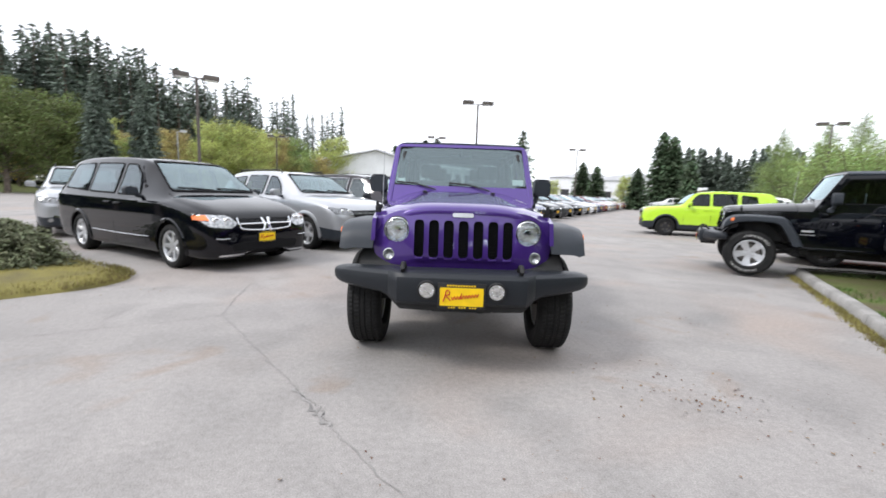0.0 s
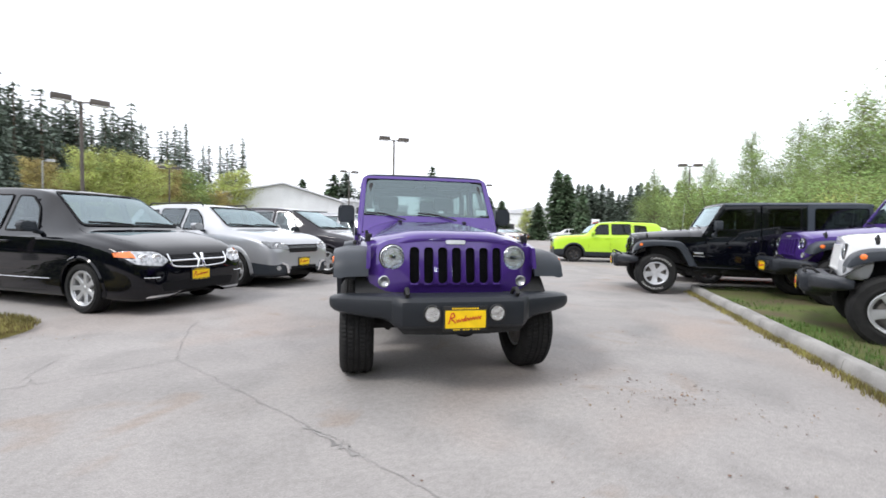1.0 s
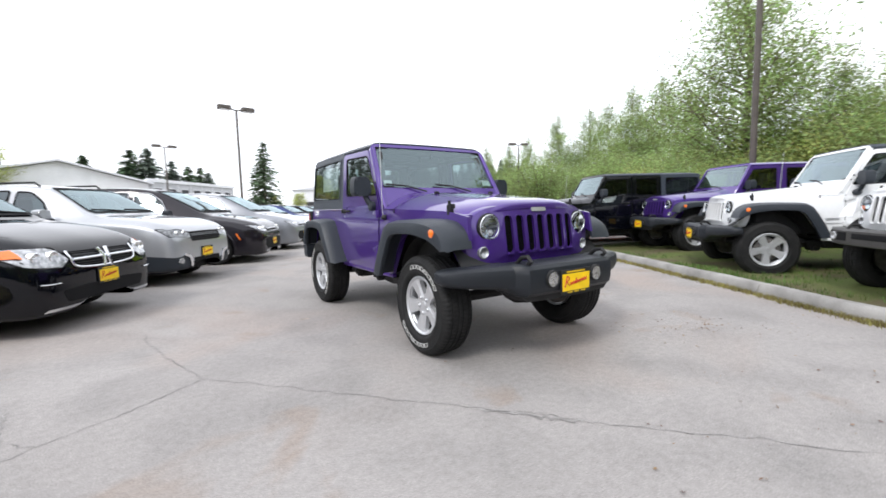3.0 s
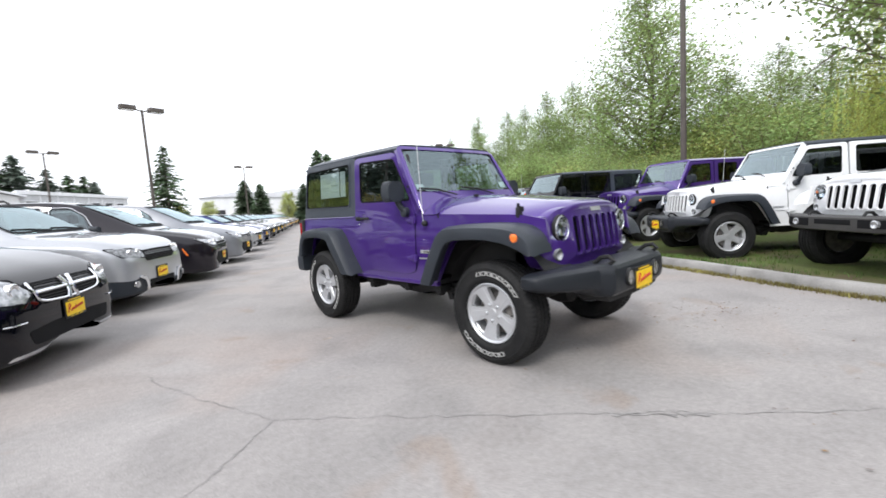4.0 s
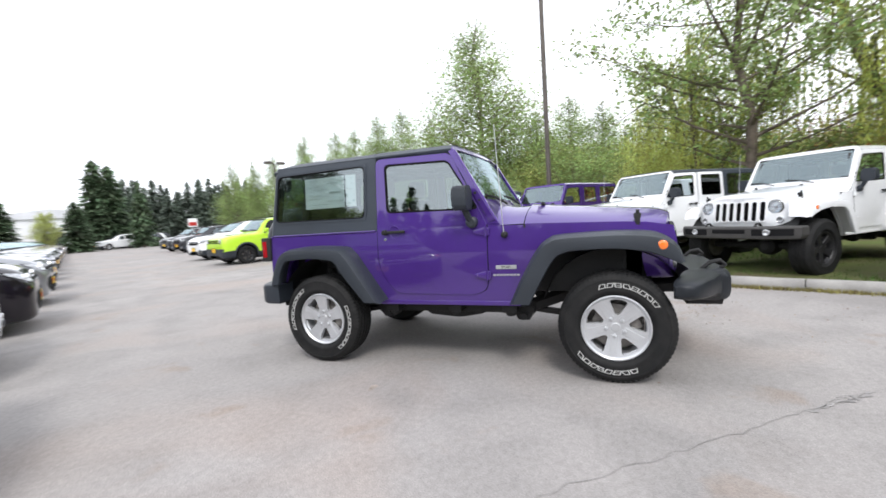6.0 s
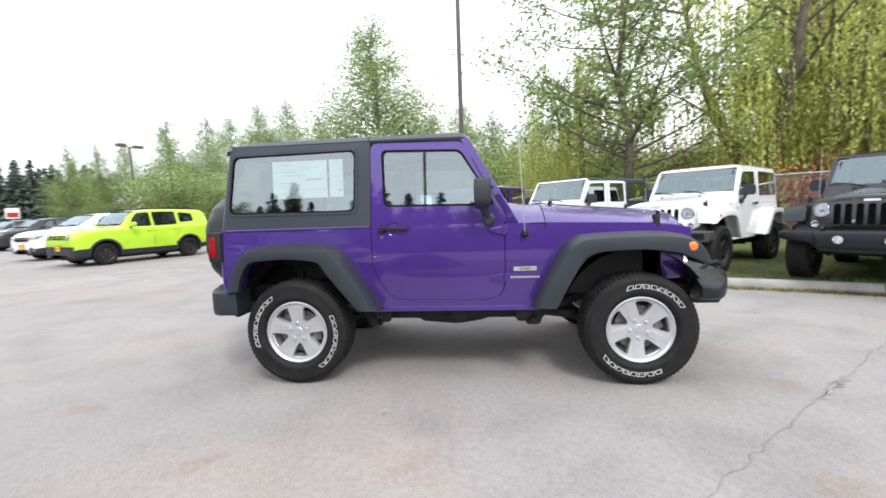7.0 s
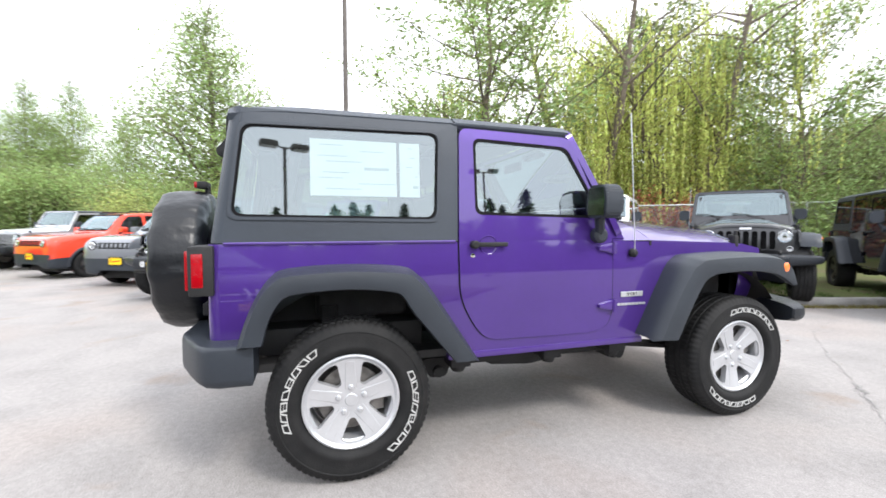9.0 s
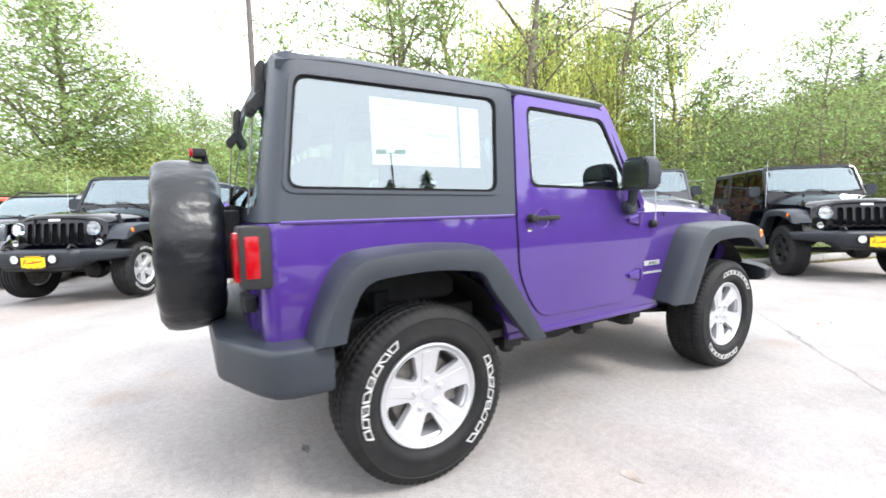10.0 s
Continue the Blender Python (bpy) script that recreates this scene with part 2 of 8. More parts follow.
def turned(bm, prof, seg=32, at=(0, 0, 0), axis="x"):
    rings = []
    for r, h in prof:
        ring = []
        for j in range(seg):
            c, s = r * math.cos(2 * math.pi * j / seg), r * math.sin(2 * math.pi * j / seg)
            v = {"x": (h, c, s), "y": (c, h, s), "z": (c, s, h)}[axis]
            ring.append((at[0] + v[0], at[1] + v[1], at[2] + v[2]))
        rings.append(ring)
    loft(bm, rings, cap=True)


def rounded(poly, r, seg=5):
    """A polygon with its corners rounded off by r (one radius, or one for each corner)."""
    out, n = [], len(poly)
    for i in range(n):
        p, a, b = Vector(poly[i]), Vector(poly[i - 1]), Vector(poly[(i + 1) % n])
        k = r[i] if isinstance(r, (list, tuple)) else r
        u, w = a - p, b - p
        k = min(k, u.length * 0.48, w.length * 0.48)
        if k <= 1e-6:
            out.append((p.x, p.y))
            continue
        s, e = p + u.normalized() * k, p + w.normalized() * k
        for j in range(seg + 1):
            t = j / seg
            q = s * (1 - t) ** 2 + p * 2 * t * (1 - t) + e * t * t
            out.append((q.x, q.y))
    return out


def rect(a0, a1, b0, b1, r=0.0, seg=4):
    p = [(a0, b0), (a1, b0), (a1, b1), (a0, b1)]
    return rounded(p, r, seg) if r else p


def circle(c, r, n=24):
    return [(c[0] + r * math.cos(2 * math.pi * i / n), c[1] + r * math.sin(2 * math.pi * i / n)) for i in range(n)]


def sheet(loops, place, step=0.12, thick=0.0, inward=(0, 0, 0)):
    """A flat outline with holes, cut into a net, bent by place(u, v) and given a thickness towards inward."""
    bm = bmesh.new()
    edges = []
    for lp in loops:
        vs = [bm.verts.new((u, v, 0)) for u, v in lp]
        edges += [bm.edges.new((vs[i], vs[(i + 1) % len(vs)])) for i in range(len(vs))]
    if len(loops) > 1:
        bmesh.ops.triangle_fill(bm, edges=edges, use_beauty=True, use_dissolve=False)
    else:
        bm.faces.new(list(bm.verts))
    us = [v.co.x for v in bm.verts]
    ws = [v.co.y for v in bm.verts]
    if step:
        for ax, lo, hi in ((0, min(us), max(us)), (1, min(ws), max(ws))):
            k = max(1, int((hi - lo) / step))
            for i in range(1, k):
                c = [0, 0, 0]
                nrm = [0, 0, 0]
                c[ax] = lo + (hi - lo) * i / k + 1e-4
                nrm[ax] = 1
                bmesh.ops.bisect_plane(bm, geom=bm.verts[:] + bm.edges[:] + bm.faces[:], dist=1e-5, plane_co=c, plane_no=nrm)
    for v in bm.verts:
        v.co = place(v.co.x, v.co.y)
    if thick:
        d = Vector(inward).normalized() * thick
        top = bm.faces[:]
        res = bmesh.ops.extrude_face_region(bm, geom=top, use_keep_orig=True)
        vs = [g for g in res["geom"] if isinstance(g, bmesh.types.BMVert)]
        for v in vs:
            v.co += d
    return bm


def smooth_path(pts, k=5):
    """Points along a smooth curve through pts."""
    P = [Vector(p) for p in pts]
    P = [2 * P[0] - P[1]] + P + [2 * P[-1] - P[-2]]
    out = []
    for i in range(1, len(P) - 2):
        for j in range(k):
            t = j / k
            a, b, c, d = P[i - 1], P[i], P[i + 1], P[i + 2]
            out.append(0.5 * (2 * b + (c - a) * t + (2 * a - 5 * b + 4 * c - d) * t * t + (3 * b - a - 3 * c + d) * t ** 3))
    out.append(P[-2])
    return out


def thing(name, label, category, group="", kind="", m=None):
    ob = new(name)
    ob.empty_display_size = 0.2
    if m is not None:
        ob.matrix_basis = m
    return tagged(ob, label, category, group, kind)


# ---------------------------------------------------------------- wheels
WHEELS = {}


def wheel_meshes(key, R, width, rim_r, spokes, rim_mat, marks, wide=13.0, tread=M_tread):
    """Hub with brake disc, tyre, rim and sidewall marking; outer face towards +y."""
    if key in WHEELS:
        return WHEELS[key]
    h = width / 2
    made = {}
    b = rim_r - 0.004
    prof = [(b, h * 0.62), (b + 0.014, h * 0.80), (b + 0.03, h * 0.97), (b + (R - b) * 0.30, h * 1.01), (b + (R - b) * 0.33, h * 0.995), (b + (R - b) * 0.52, h * 1.012), (b + (R - b) * 0.69, h * 1.0), (b + (R - b) * 0.705, h * 1.022), (b + (R - b) * 0.735, h * 1.018), (b + (R - b) * 0.75, h * 0.992), (R - 0.022, h * 0.93), (R - 0.008, h * 0.84), (R - 0.002, h * 0.74)]
    g = 0.009
    half = prof + [(R, h * 0.62), (R - g, h * 0.60), (R - g, h * 0.50), (R, h * 0.48), (R, h * 0.22), (R - g, h * 0.20), (R - g, h * 0.10), (R, h * 0.08)]
    full = half + [(r, -y) for r, y in half[::-1]]
    nf = len(full)

    def notch(k, j, deep=0.006):
        kk = min(k, nf - 1 - k)
        return deep if 10 <= kk <= 13 and j % 3 == 0 else (0.005 if 16 <= kk <= 17 and j % 3 == 1 else (0.004 if kk >= 20 and j % 3 == 2 else 0))

    bm = bmesh.new()
    lathe(bm, full, seg=216, notch=notch)
    made["tyre"] = part("tyre", bm, tread, sharp=40)
    # rim: flange, barrel, face with openings
    bm = bmesh.new()
    lathe(bm, [(rim_r - 0.012, -h * 0.7), (rim_r - 0.03, -h * 0.6), (rim_r - 0.03, h * 0.55), (rim_r - 0.008, h * 0.70), (rim_r + 0.004, h * 0.74), (rim_r + 0.004, h * 0.82), (rim_r - 0.004, h * 0.84), (rim_r - 0.014, h * 0.78), (rim_r - 0.022, h * 0.68), (rim_r - 0.030, h * 0.60)], seg=60)
    rr = rim_r - 0.018
    pitch = 360 / spokes
    holes = []
    for s in range(spokes):
        c = 90 + pitch * (s + 0.5)
        ro, ri = rr * 0.975, rr * 0.43
        ao = pitch / 2 - wide
        ai = ao * 0.44
        q = [(ri, -ai), (ro * 0.96, -ao), (ro, -ao * 0.5), (ro, 0), (ro, ao * 0.5), (ro * 0.96, ao), (ri, ai)]
        pl = [(r * math.cos(radians(c + a)), r * math.sin(radians(c + a))) for r, a in q]
        holes.append(rounded(pl, 0.012, 2))

    def face(u, v):
        r = math.hypot(u, v) / rr
        return (u, h * (0.55 + 0.20 * min(r, 1) ** 2), v)

    sh = sheet([circle((0, 0), rr, 60)] + holes, face, step=0, thick=0.035, inward=(0, -1, 0))
    tmp = bpy.data.meshes.new("tmp")
    sh.to_mesh(tmp)
    sh.free()
    bm.from_mesh(tmp)
    bpy.data.meshes.remove(tmp)
    turned(bm, [(0.034, h * 0.4), (0.034, h * 0.57), (0.028, h * 0.61), (0.004, h * 0.615)], 20, axis="y")
    # raised ridge along the middle of each spoke
    for s in range(spokes):
        a = radians(90 + pitch * s)
        ca, sa = math.cos(a), math.sin(a)
        rings = []
        for f, hw, dy in ((0.26, 0.036, 0.600), (0.50, 0.033, 0.640), (0.74, 0.030, 0.695), (0.93, 0.029, 0.745)):
            r = rr * f
            rings.append([(r * ca - w * sa, h * y, r * sa + w * ca) for w, y in ((-hw, dy - 0.10), (-hw * 0.72, dy), (hw * 0.72, dy), (hw, dy - 0.10))])
        loft(bm, rings)
    made["rim"] = part("rim", bm, rim_mat, sharp=30)
    bm = bmesh.new()
    turned(bm, [(0.155, h * 0.10), (0.155, h * 0.22), (0.08, h * 0.24), (0.07, h * 0.45), (0.01, h * 0.46)], 40, axis="y")
    box(bm, -0.16, -0.09, h * 0.02, h * 0.36, -0.08, 0.08, 0.012)
    turned(bm, [(rim_r - 0.035, -h * 0.65), (rim_r - 0.035, -h * 0.5)], 40, axis="y")
    made["wheel"] = part("wheel", bm, M_brake)
    bm = bmesh.new()
    turned(bm, [(0.020, h * 0.50), (0.020, h * 0.60), (0.014, h * 0.605), (0.013, h * 0.66), (0.009, h * 0.70), (0.002, h * 0.71)], 10, axis="y")
    made["lug_nut"] = part("lug_nut", bm, M_alloy)
    if marks:
        # raised white sidewall marking, as plain outlined blocks of uneven width along two arcs
        rm = b + (R - b) * 0.50
        rh = (R - b) * 0.088
        lrnd = random.Random(12)
        for start in (124, -60):
            bm = bmesh.new()
            at = start
            for i in range(8):
                wide_ = lrnd.uniform(7.6, 9.4)
                slant, pinch = lrnd.uniform(-1.6, 1.6), lrnd.choice((0.0, 0.0, 0.22, -0.2))

                def ang(sx_, k):
                    """Angle of a point across the block (sx_ 0 to 1) at height k (-1 to 1)."""
                    x_ = 0.5 + (sx_ - 0.5) * (1 + pinch * k)
                    return radians(at - x_ * wide_ + slant * k)

                out = [(0, -1), (0.5, -1), (1, -1), (1, 0), (1, 1), (0.5, 1), (0, 1), (0, 0)]
                inn = [(0.16, -0.74), (0.5, -0.74), (0.84, -0.74), (0.84, 0), (0.84, 0.74), (0.5, 0.74), (0.16, 0.74), (0.16, 0)]
                rings = []
                for y_, lp in ((0.985, out), (1.035, out), (1.035, inn), (0.985, inn)):
                    rings.append([((rm + rh * k) * math.cos(ang(a_, k)), h * y_, (rm + rh * k) * math.sin(ang(a_, k))) for a_, k in lp])
                loft(bm, rings, cap=False)
                if i % 3 != 1:
                    k0, k1 = (-0.07, 0.07)
                    q = [((rm + rh * k) * math.cos(ang(a_, k)), (rm + rh * k) * math.sin(ang(a_, k))) for a_, k in ((0.10, k0), (0.90, k0), (0.90, k1), (0.10, k1))]
                    if i % 2:
                        prism(bm, q, XZ, h * 0.99, h * 1.03)
                at -= wide_ + 1.6
            made["marking", start] = part("sidewall_marking", bm, M_marking)
    data = {}
    for k, ob in made.items():
        data[k] = ob.data
        bpy.data.objects.remove(ob)
    WHEELS[key] = data
    return data


def put_wheel(car, key, x, y, z, spin=0.0, marks=0.0):
    d = WHEELS[key]
    m = pose(x, y, z, 0, 0, 0 if y > 0 else 180) @ pose(0, 0, 0, 0, spin, 0)
    w = child("wheel", d["wheel"], car, m)
    for k in ("tyre", "rim"):
        child(k, d[k], w)
    if key == "sport":
        for i in range(5):
            child("lug_nut", d["lug_nut"], w, pose(0.064 * math.cos(radians(90 + 72 * i)), 0, 0.064 * math.sin(radians(90 + 72 * i))))
    for k in d:
        if k[0] == "marking":
            child("sidewall_marking", d[k], w, pose(0, 0, 0, 0, marks, 0))
    return w


def plate(car, x, z, y=0.0, tilt=0.0, w=0.305, h=0.155):
    """A dealer's yellow plate in a black frame, its script and small print as plain strokes."""
    m = pose(x, y, z, 0, tilt, 0)
    bm = bmesh.new()
    box(bm, -0.008, 0.004, -w / 2 - 0.006, w / 2 + 0.006, -h / 2 - 0.010, h / 2 + 0.010, 0.004, 2)
    p = part("plate", bm, M_blackink, car, "black plate frame")
    p.matrix_basis = m
    bm = bmesh.new()
    prism(bm, rect(-w / 2 + 0.008, w / 2 - 0.008, -h / 2 + 0.012, h / 2 - 0.020, 0.008, 3), YZ, 0.003, 0.0065)
    part("insert", bm, M_yellow, p, "yellow plate insert")
    bm = bmesh.new()
    for i in range(11):
        a = -0.32 * w + i * 0.058 * w
        box(bm, 0.003, 0.0055, a, a + 0.040 * w, h / 2 - 0.012, h / 2 - 0.001, 0)
        if i % 4 != 3:
            box(bm, 0.003, 0.0055, a + 0.01, a + 0.01 + 0.034 * w, -h / 2 - 0.003, -h / 2 + 0.006, 0)
    part("small_print", bm, M_yellow, p, "small yellow print on the frame")["kind"] = "stuff"
    # slanting script: one tall looped stroke, then a row of low waves
    bm = bmesh.new()
    tall = [(-0.40, -0.036), (-0.36, 0.0), (-0.335, 0.034), (-0.28, 0.036), (-0.26, 0.016), (-0.33, 0.002), (-0.27, -0.018), (-0.24, -0.030)]
    tube(bm, smooth_path([(0.0075, u * w, v) for u, v in tall], 4), 0.0042, 5)
    wave = [(-0.22 + 0.0325 * k, (-0.026 if k % 2 else -0.004) + 0.0014 * k) for k in range(19)]
    tube(bm, smooth_path([(0.0075, u * w, v) for u, v in wave], 4), 0.0034, 5)
    tube(bm, [(0.0075, -0.02 * w, -0.018), (0.0075, 0.0, 0.022)], 0.0036, 5)
    part("lettering", bm, M_redink, p, "red script strokes")
    return p


def words(text, size, material, parent, m, name="lettering", label="", depth=0.0008):
    cu = bpy.data.curves.new("words", "FONT")
    cu.body, cu.size, cu.extrude, cu.align_x, cu.align_y = text, size, depth, "CENTER", "CENTER"
    tmp = bpy.data.objects.new("words", cu)
    me = bpy.data.meshes.new_from_object(tmp)
    bpy.data.objects.remove(tmp)
    me.materials.clear()
    me.materials.append(material)
    return child(name, me, parent, m, label)


# ---------------------------------------------------------------- the open off-roader with a hard top
def side_y(x, z):
    """Half width of the tub."""
    return 0.756 - 0.020 * ((z - 0.84) / 0.33) ** 2 - max(0, x - 0.5) * 0.070


def top_y(z):
    """Half width of the upper body, which leans inwards."""
    return 0.740 - 0.040 * (z - 1.13) / 0.62 - (0.014 * ((z - 1.68) / 0.09) ** 2 if z > 1.68 else 0)


def off_road_car(m, body, name, label, group="", ext=0.0, flare=None, rims="sport", soft=False, dealer=True, sticker=False, bumper=None, step=False, fine=False, rear_plate=False, top=None, steel=False):
    flare, bumper = flare or M_plastic, bumper or M_plastic
    car = thing(name, label, "car", group, m=m)

    def sx(x):
        return x - ext if x < -0.62 else x

    def shifted(poly):
        return [(sx(a), b) for a, b in poly]

    st = 0.11 if fine else 0.2
    # tub sides
    side = shifted([(-1.781, 0.70), (-1.781, 1.136), (0.32, 1.132), (1.43, 1.098), (1.60, 1.065), (1.625, 0.90), (1.45, 0.97), (0.88, 0.97), (0.76, 0.88), (0.56, 0.57), (0.53, 0.530), (-0.69, 0.517), (-0.715, 0.58), (-0.90, 0.90), (-0.98, 0.97), (-1.5, 0.97), (-1.60, 0.86), (-1.64, 0.70)])
    for s in (1, -1):
        bm = sheet([side], lambda u, v: (u, s * side_y(u, v), v), st, 0.03, (0, -s, 0))
        part("body_side", bm, body, car)
        # sill flange and step
        bm = bmesh.new()
        box(bm, sx(-0.70), 0.55, s * 0.70 if s > 0 else -0.745, 0.745 if s > 0 else -0.70, 0.507, 0.545, 0.010)
        part("sill", bm, body, car)
        if step:
            bm = bmesh.new()
            tube(bm, [(sx(-0.62), s * 0.70, 0.42), (sx(-0.55), s * 0.83, 0.40), (0.42, s * 0.83, 0.40), (0.52, s * 0.70, 0.42)], 0.035, 10)
            part("side_step", bm, M_under, car)
    # doors
    spans = [(-0.642, 0.317)] if not ext else [(-0.56, 0.317), (-1.30, -0.58)]
    for k, (d0, d1) in enumerate(spans):
        if k == 0:
            outer = [(d0, 1.142), (d0 + 0.003, 0.85), (d0 + 0.06, 0.72), (d0 + 0.15, 0.603), (d1 - 0.13, 0.593), (d1 - 0.03, 0.63), (d1 - 0.008, 0.70), (d1, 1.142)]
            rad = [0, 0.12, 0.10, 0.10, 0.06, 0.05, 0.06, 0]
            frame_o = [(d0, 1.138), (d1, 1.138), (0.305, 1.165), (0.04, 1.722), (d0 + 0.012, 1.738)]
            glass = [(d0 + 0.095, 1.278), (0.262, 1.262), (0.02, 1.668), (d0 + 0.088, 1.688)]
        else:
            outer = [(d0 + 0.02, 1.142), (d0 + 0.06, 1.04), (d0 + 0.20, 0.93), (d0 + 0.36, 0.603), (d1 - 0.06, 0.600), (d1, 0.66), (d1, 1.142)]
            rad = [0, 0.05, 0.1, 0.1, 0.06, 0.02, 0]
            frame_o = [(d0 + 0.02, 1.138), (d1, 1.138), (d1, 1.738), (d0 + 0.03, 1.738)]
            glass = [(d0 + 0.10, 1.275), (d1 - 0.085, 1.275), (d1 - 0.085, 1.685), (d0 + 0.11, 1.688)]
        for s in (1, -1):
            big = [(u, v) for u, v in rounded(outer, rad, 5)]
            cu, cv = sum(p[0] for p in big) / len(big), sum(p[1] for p in big) / len(big)
            grown = [(cu + (u - cu) * (1 + 0.007 / max(0.2, abs(d1 - d0) / 2)), v if v > 1.1 else cv + (v - cv) * 1.017) for u, v in big]
            bm = sheet([grown], lambda u, v: (u, s * (side_y(u, v) + 0.0025), v), st)
            part("door_seal", bm, M_black_gap, car)
            bm = sheet([big], lambda u, v: (u, s * (side_y(u, v) + 0.007), v), st, 0.012, (0, -s, 0))
            door = part("door", bm, body, car)
            # window frame of the door
            gl = rounded(glass, 0.045, 5)
            bm = sheet([rounded(frame_o, [0, 0, 0, 0.05, 0.05] if k == 0 else [0, 0, 0.03, 0.05], 4), gl], lambda u, v: (u, s * (top_y(v) + 0.008), v), 0.15, 0.028, (0, -s, 0))
            part("window_frame", bm, body, door)
            cu, cv = sum(p[0] for p in gl) / len(gl), sum(p[1] for p in gl) / len(gl)
            inn = [(cu + (u - cu) * 0.955, cv + (v - cv) * 0.925) for u, v in gl]
            bm = sheet([gl, inn], lambda u, v: (u, s * (top_y(v) + 0.005), v), 0, 0.012, (0, -s, 0))
            part("window_seal", bm, M_black_gap, door)
            bm = sheet([gl], lambda u, v: (u, s * (top_y(v) - 0.002), v), 0.2)
            part("window_pane", bm, M_glass if fine else (M_privacy if k or body is M_black else M_tint), door).visible_shadow = False
            # handle: cup, bar, lock
            hx = d0 + 0.165
            bm = bmesh.new()
            yb = side_y(hx, 1.12) + 0.008
            turned(bm, [(0.052, s * yb), (0.050, s * (yb + 0.004)), (0.036, s * (yb - 0.004)), (0.01, s * (yb - 0.008))], 24, at=(hx, 0, 1.118), axis="y")
            part("handle_cup", bm, body, door)
            bm = bmesh.new()
            box(bm, hx - 0.085, hx + 0.105, min(s * (yb + 0.012), s * (yb + 0.032)), max(s * (yb + 0.012), s * (yb + 0.032)), 1.108, 1.132, 0.009, 3)
            turned(bm, [(0.022, s * yb), (0.022, s * (yb + 0.036)), (0.014, s * (yb + 0.042)), (0.003, s * (yb + 0.042))], 16, at=(hx - 0.085, 0, 1.12), axis="y")
            part("door_handle", bm, M_under, door)
            if k == 0:
                bm = bmesh.new()
                turned(bm, [(0.013, s * (yb - 0.004)), (0.013, s * (yb + 0.004)), (0.004, s * (yb + 0.005))], 16, at=(hx - 0.09, 0, 1.06), axis="y")
                part("lock", bm, M_chrome, door, "chrome key lock")
            # hinges
            for hz in (1.09, 0.752):
                bm = bmesh.new()
                q = [(d1 - 0.105, hz - 0.012), (d1 - 0.105, hz + 0.010), (d1 - 0.02, hz + 0.030), (d1 + 0.02, hz + 0.030), (d1 + 0.02, hz - 0.030), (d1 - 0.02, hz - 0.030)]
                y0 = side_y(d1, hz) + 0.006
                prism(bm, q, XZ, s * y0, s * (y0 + 0.02), 0.005, 2)
                turned(bm, [(0.012, hz - 0.036), (0.012, hz + 0.036)], 12, at=(d1 - 0.005, s * (y0 + 0.018), 0), axis="z")
                part("hinge", bm, body, car)
    # upper rear body with its side windows
    top = top or M_top
    x0t, x1t = sx(-1.832), (-0.642 if not ext else -1.29)
    rear_in = 0.093
    for s in (1, -1):
        outer = [(x0t + 0.06, 1.14), (x1t - 0.006, 1.14), (x1t + 0.006, 1.757), (x0t + rear_in + 0.06, 1.768)]
        if ext:
            hole = [(x0t + 0.12, 1.265), (x1t - 0.10, 1.265), (x1t - 0.10, 1.690), (x0t + 0.17, 1.690)]
        else:
            hole = [(x0t + 0.098, 1.262), (x1t - 0.120, 1.253), (x1t - 0.103, 1.700), (x0t + 0.150, 1.688)]
        hp = rounded(hole, 0.05, 6)
        bm = sheet([rounded(outer, [0, 0, 0, 0], 3), hp], lambda u, v: (u, s * (top_y(v) + 0.002), v), 0.12, 0.03, (0, -s, 0))
        part("hardtop_side", bm, top, car, "black grained side of the hard top" if top is M_top else "")
        cu, cv = sum(p[0] for p in hp) / len(hp), sum(p[1] for p in hp) / len(hp)
        # raised lip round the window
        o2 = [(cu + (u - cu) * 1.035, cv + (v - cv) * 1.07) for u, v in hp]
        bm = sheet([o2, hp], lambda u, v: (u, s * (top_y(v) + 0.008), v), 0, 0.014, (0, -s, 0))
        part("window_lip", bm, top, car)
        inn = [(cu + (u - cu) * 0.975, cv + (v - cv) * 0.95) for u, v in hp]
        bm = sheet([hp, inn], lambda u, v: (u, s * (top_y(v) + 0.0005), v), 0, 0.008, (0, -s, 0))
        part("window_seal", bm, M_black_gap, car)
        bm = sheet([hp], lambda u, v: (u, s * (top_y(v) - 0.004), v), 0.2)
        part("side_window", bm, M_privacy if not fine else M_glass, car).visible_shadow = False
        if sticker and s < 0:
            for a0, a1 in ((-1.385, -0.965), (-0.950, -0.845)):
                bm = sheet([[(a0, 1.365), (a1, 1.365), (a1, 1.640), (a0, 1.640)]], lambda u, v: (u, s * (top_y(v) - 0.007), v), 0.1)
                pp = part("price_sheet", bm, M_paper, car, "white price sheet inside the window")
                bm = bmesh.new()
                rnd = random.Random(4)
                rows = 9 if a1 - a0 > 0.2 else 5
                for i in range(rows):
                    zz = 1.615 - i * (0.24 / rows)
                    w0 = rnd.uniform(0.03, 0.08) + (0.45 * (a1 - a0) if i % 3 == 1 and rows > 5 else 0)
                    w1 = w0 + rnd.uniform(0.25, 0.45) * (a1 - a0)
                    hh = 0.014 if i == 4 else 0.0035
                    q = [(a0 + w0, zz - hh), (min(a1 - 0.01, a0 + w1), zz - hh), (min(a1 - 0.01, a0 + w1), zz), (a0 + w0, zz)]
                    vs = [bm.verts.new((u, s * (top_y(v) - 0.0055), v)) for u, v in q]
                    bm.faces.new(vs)
                part("print", bm, M_greyink, pp)["kind"] = "stuff"
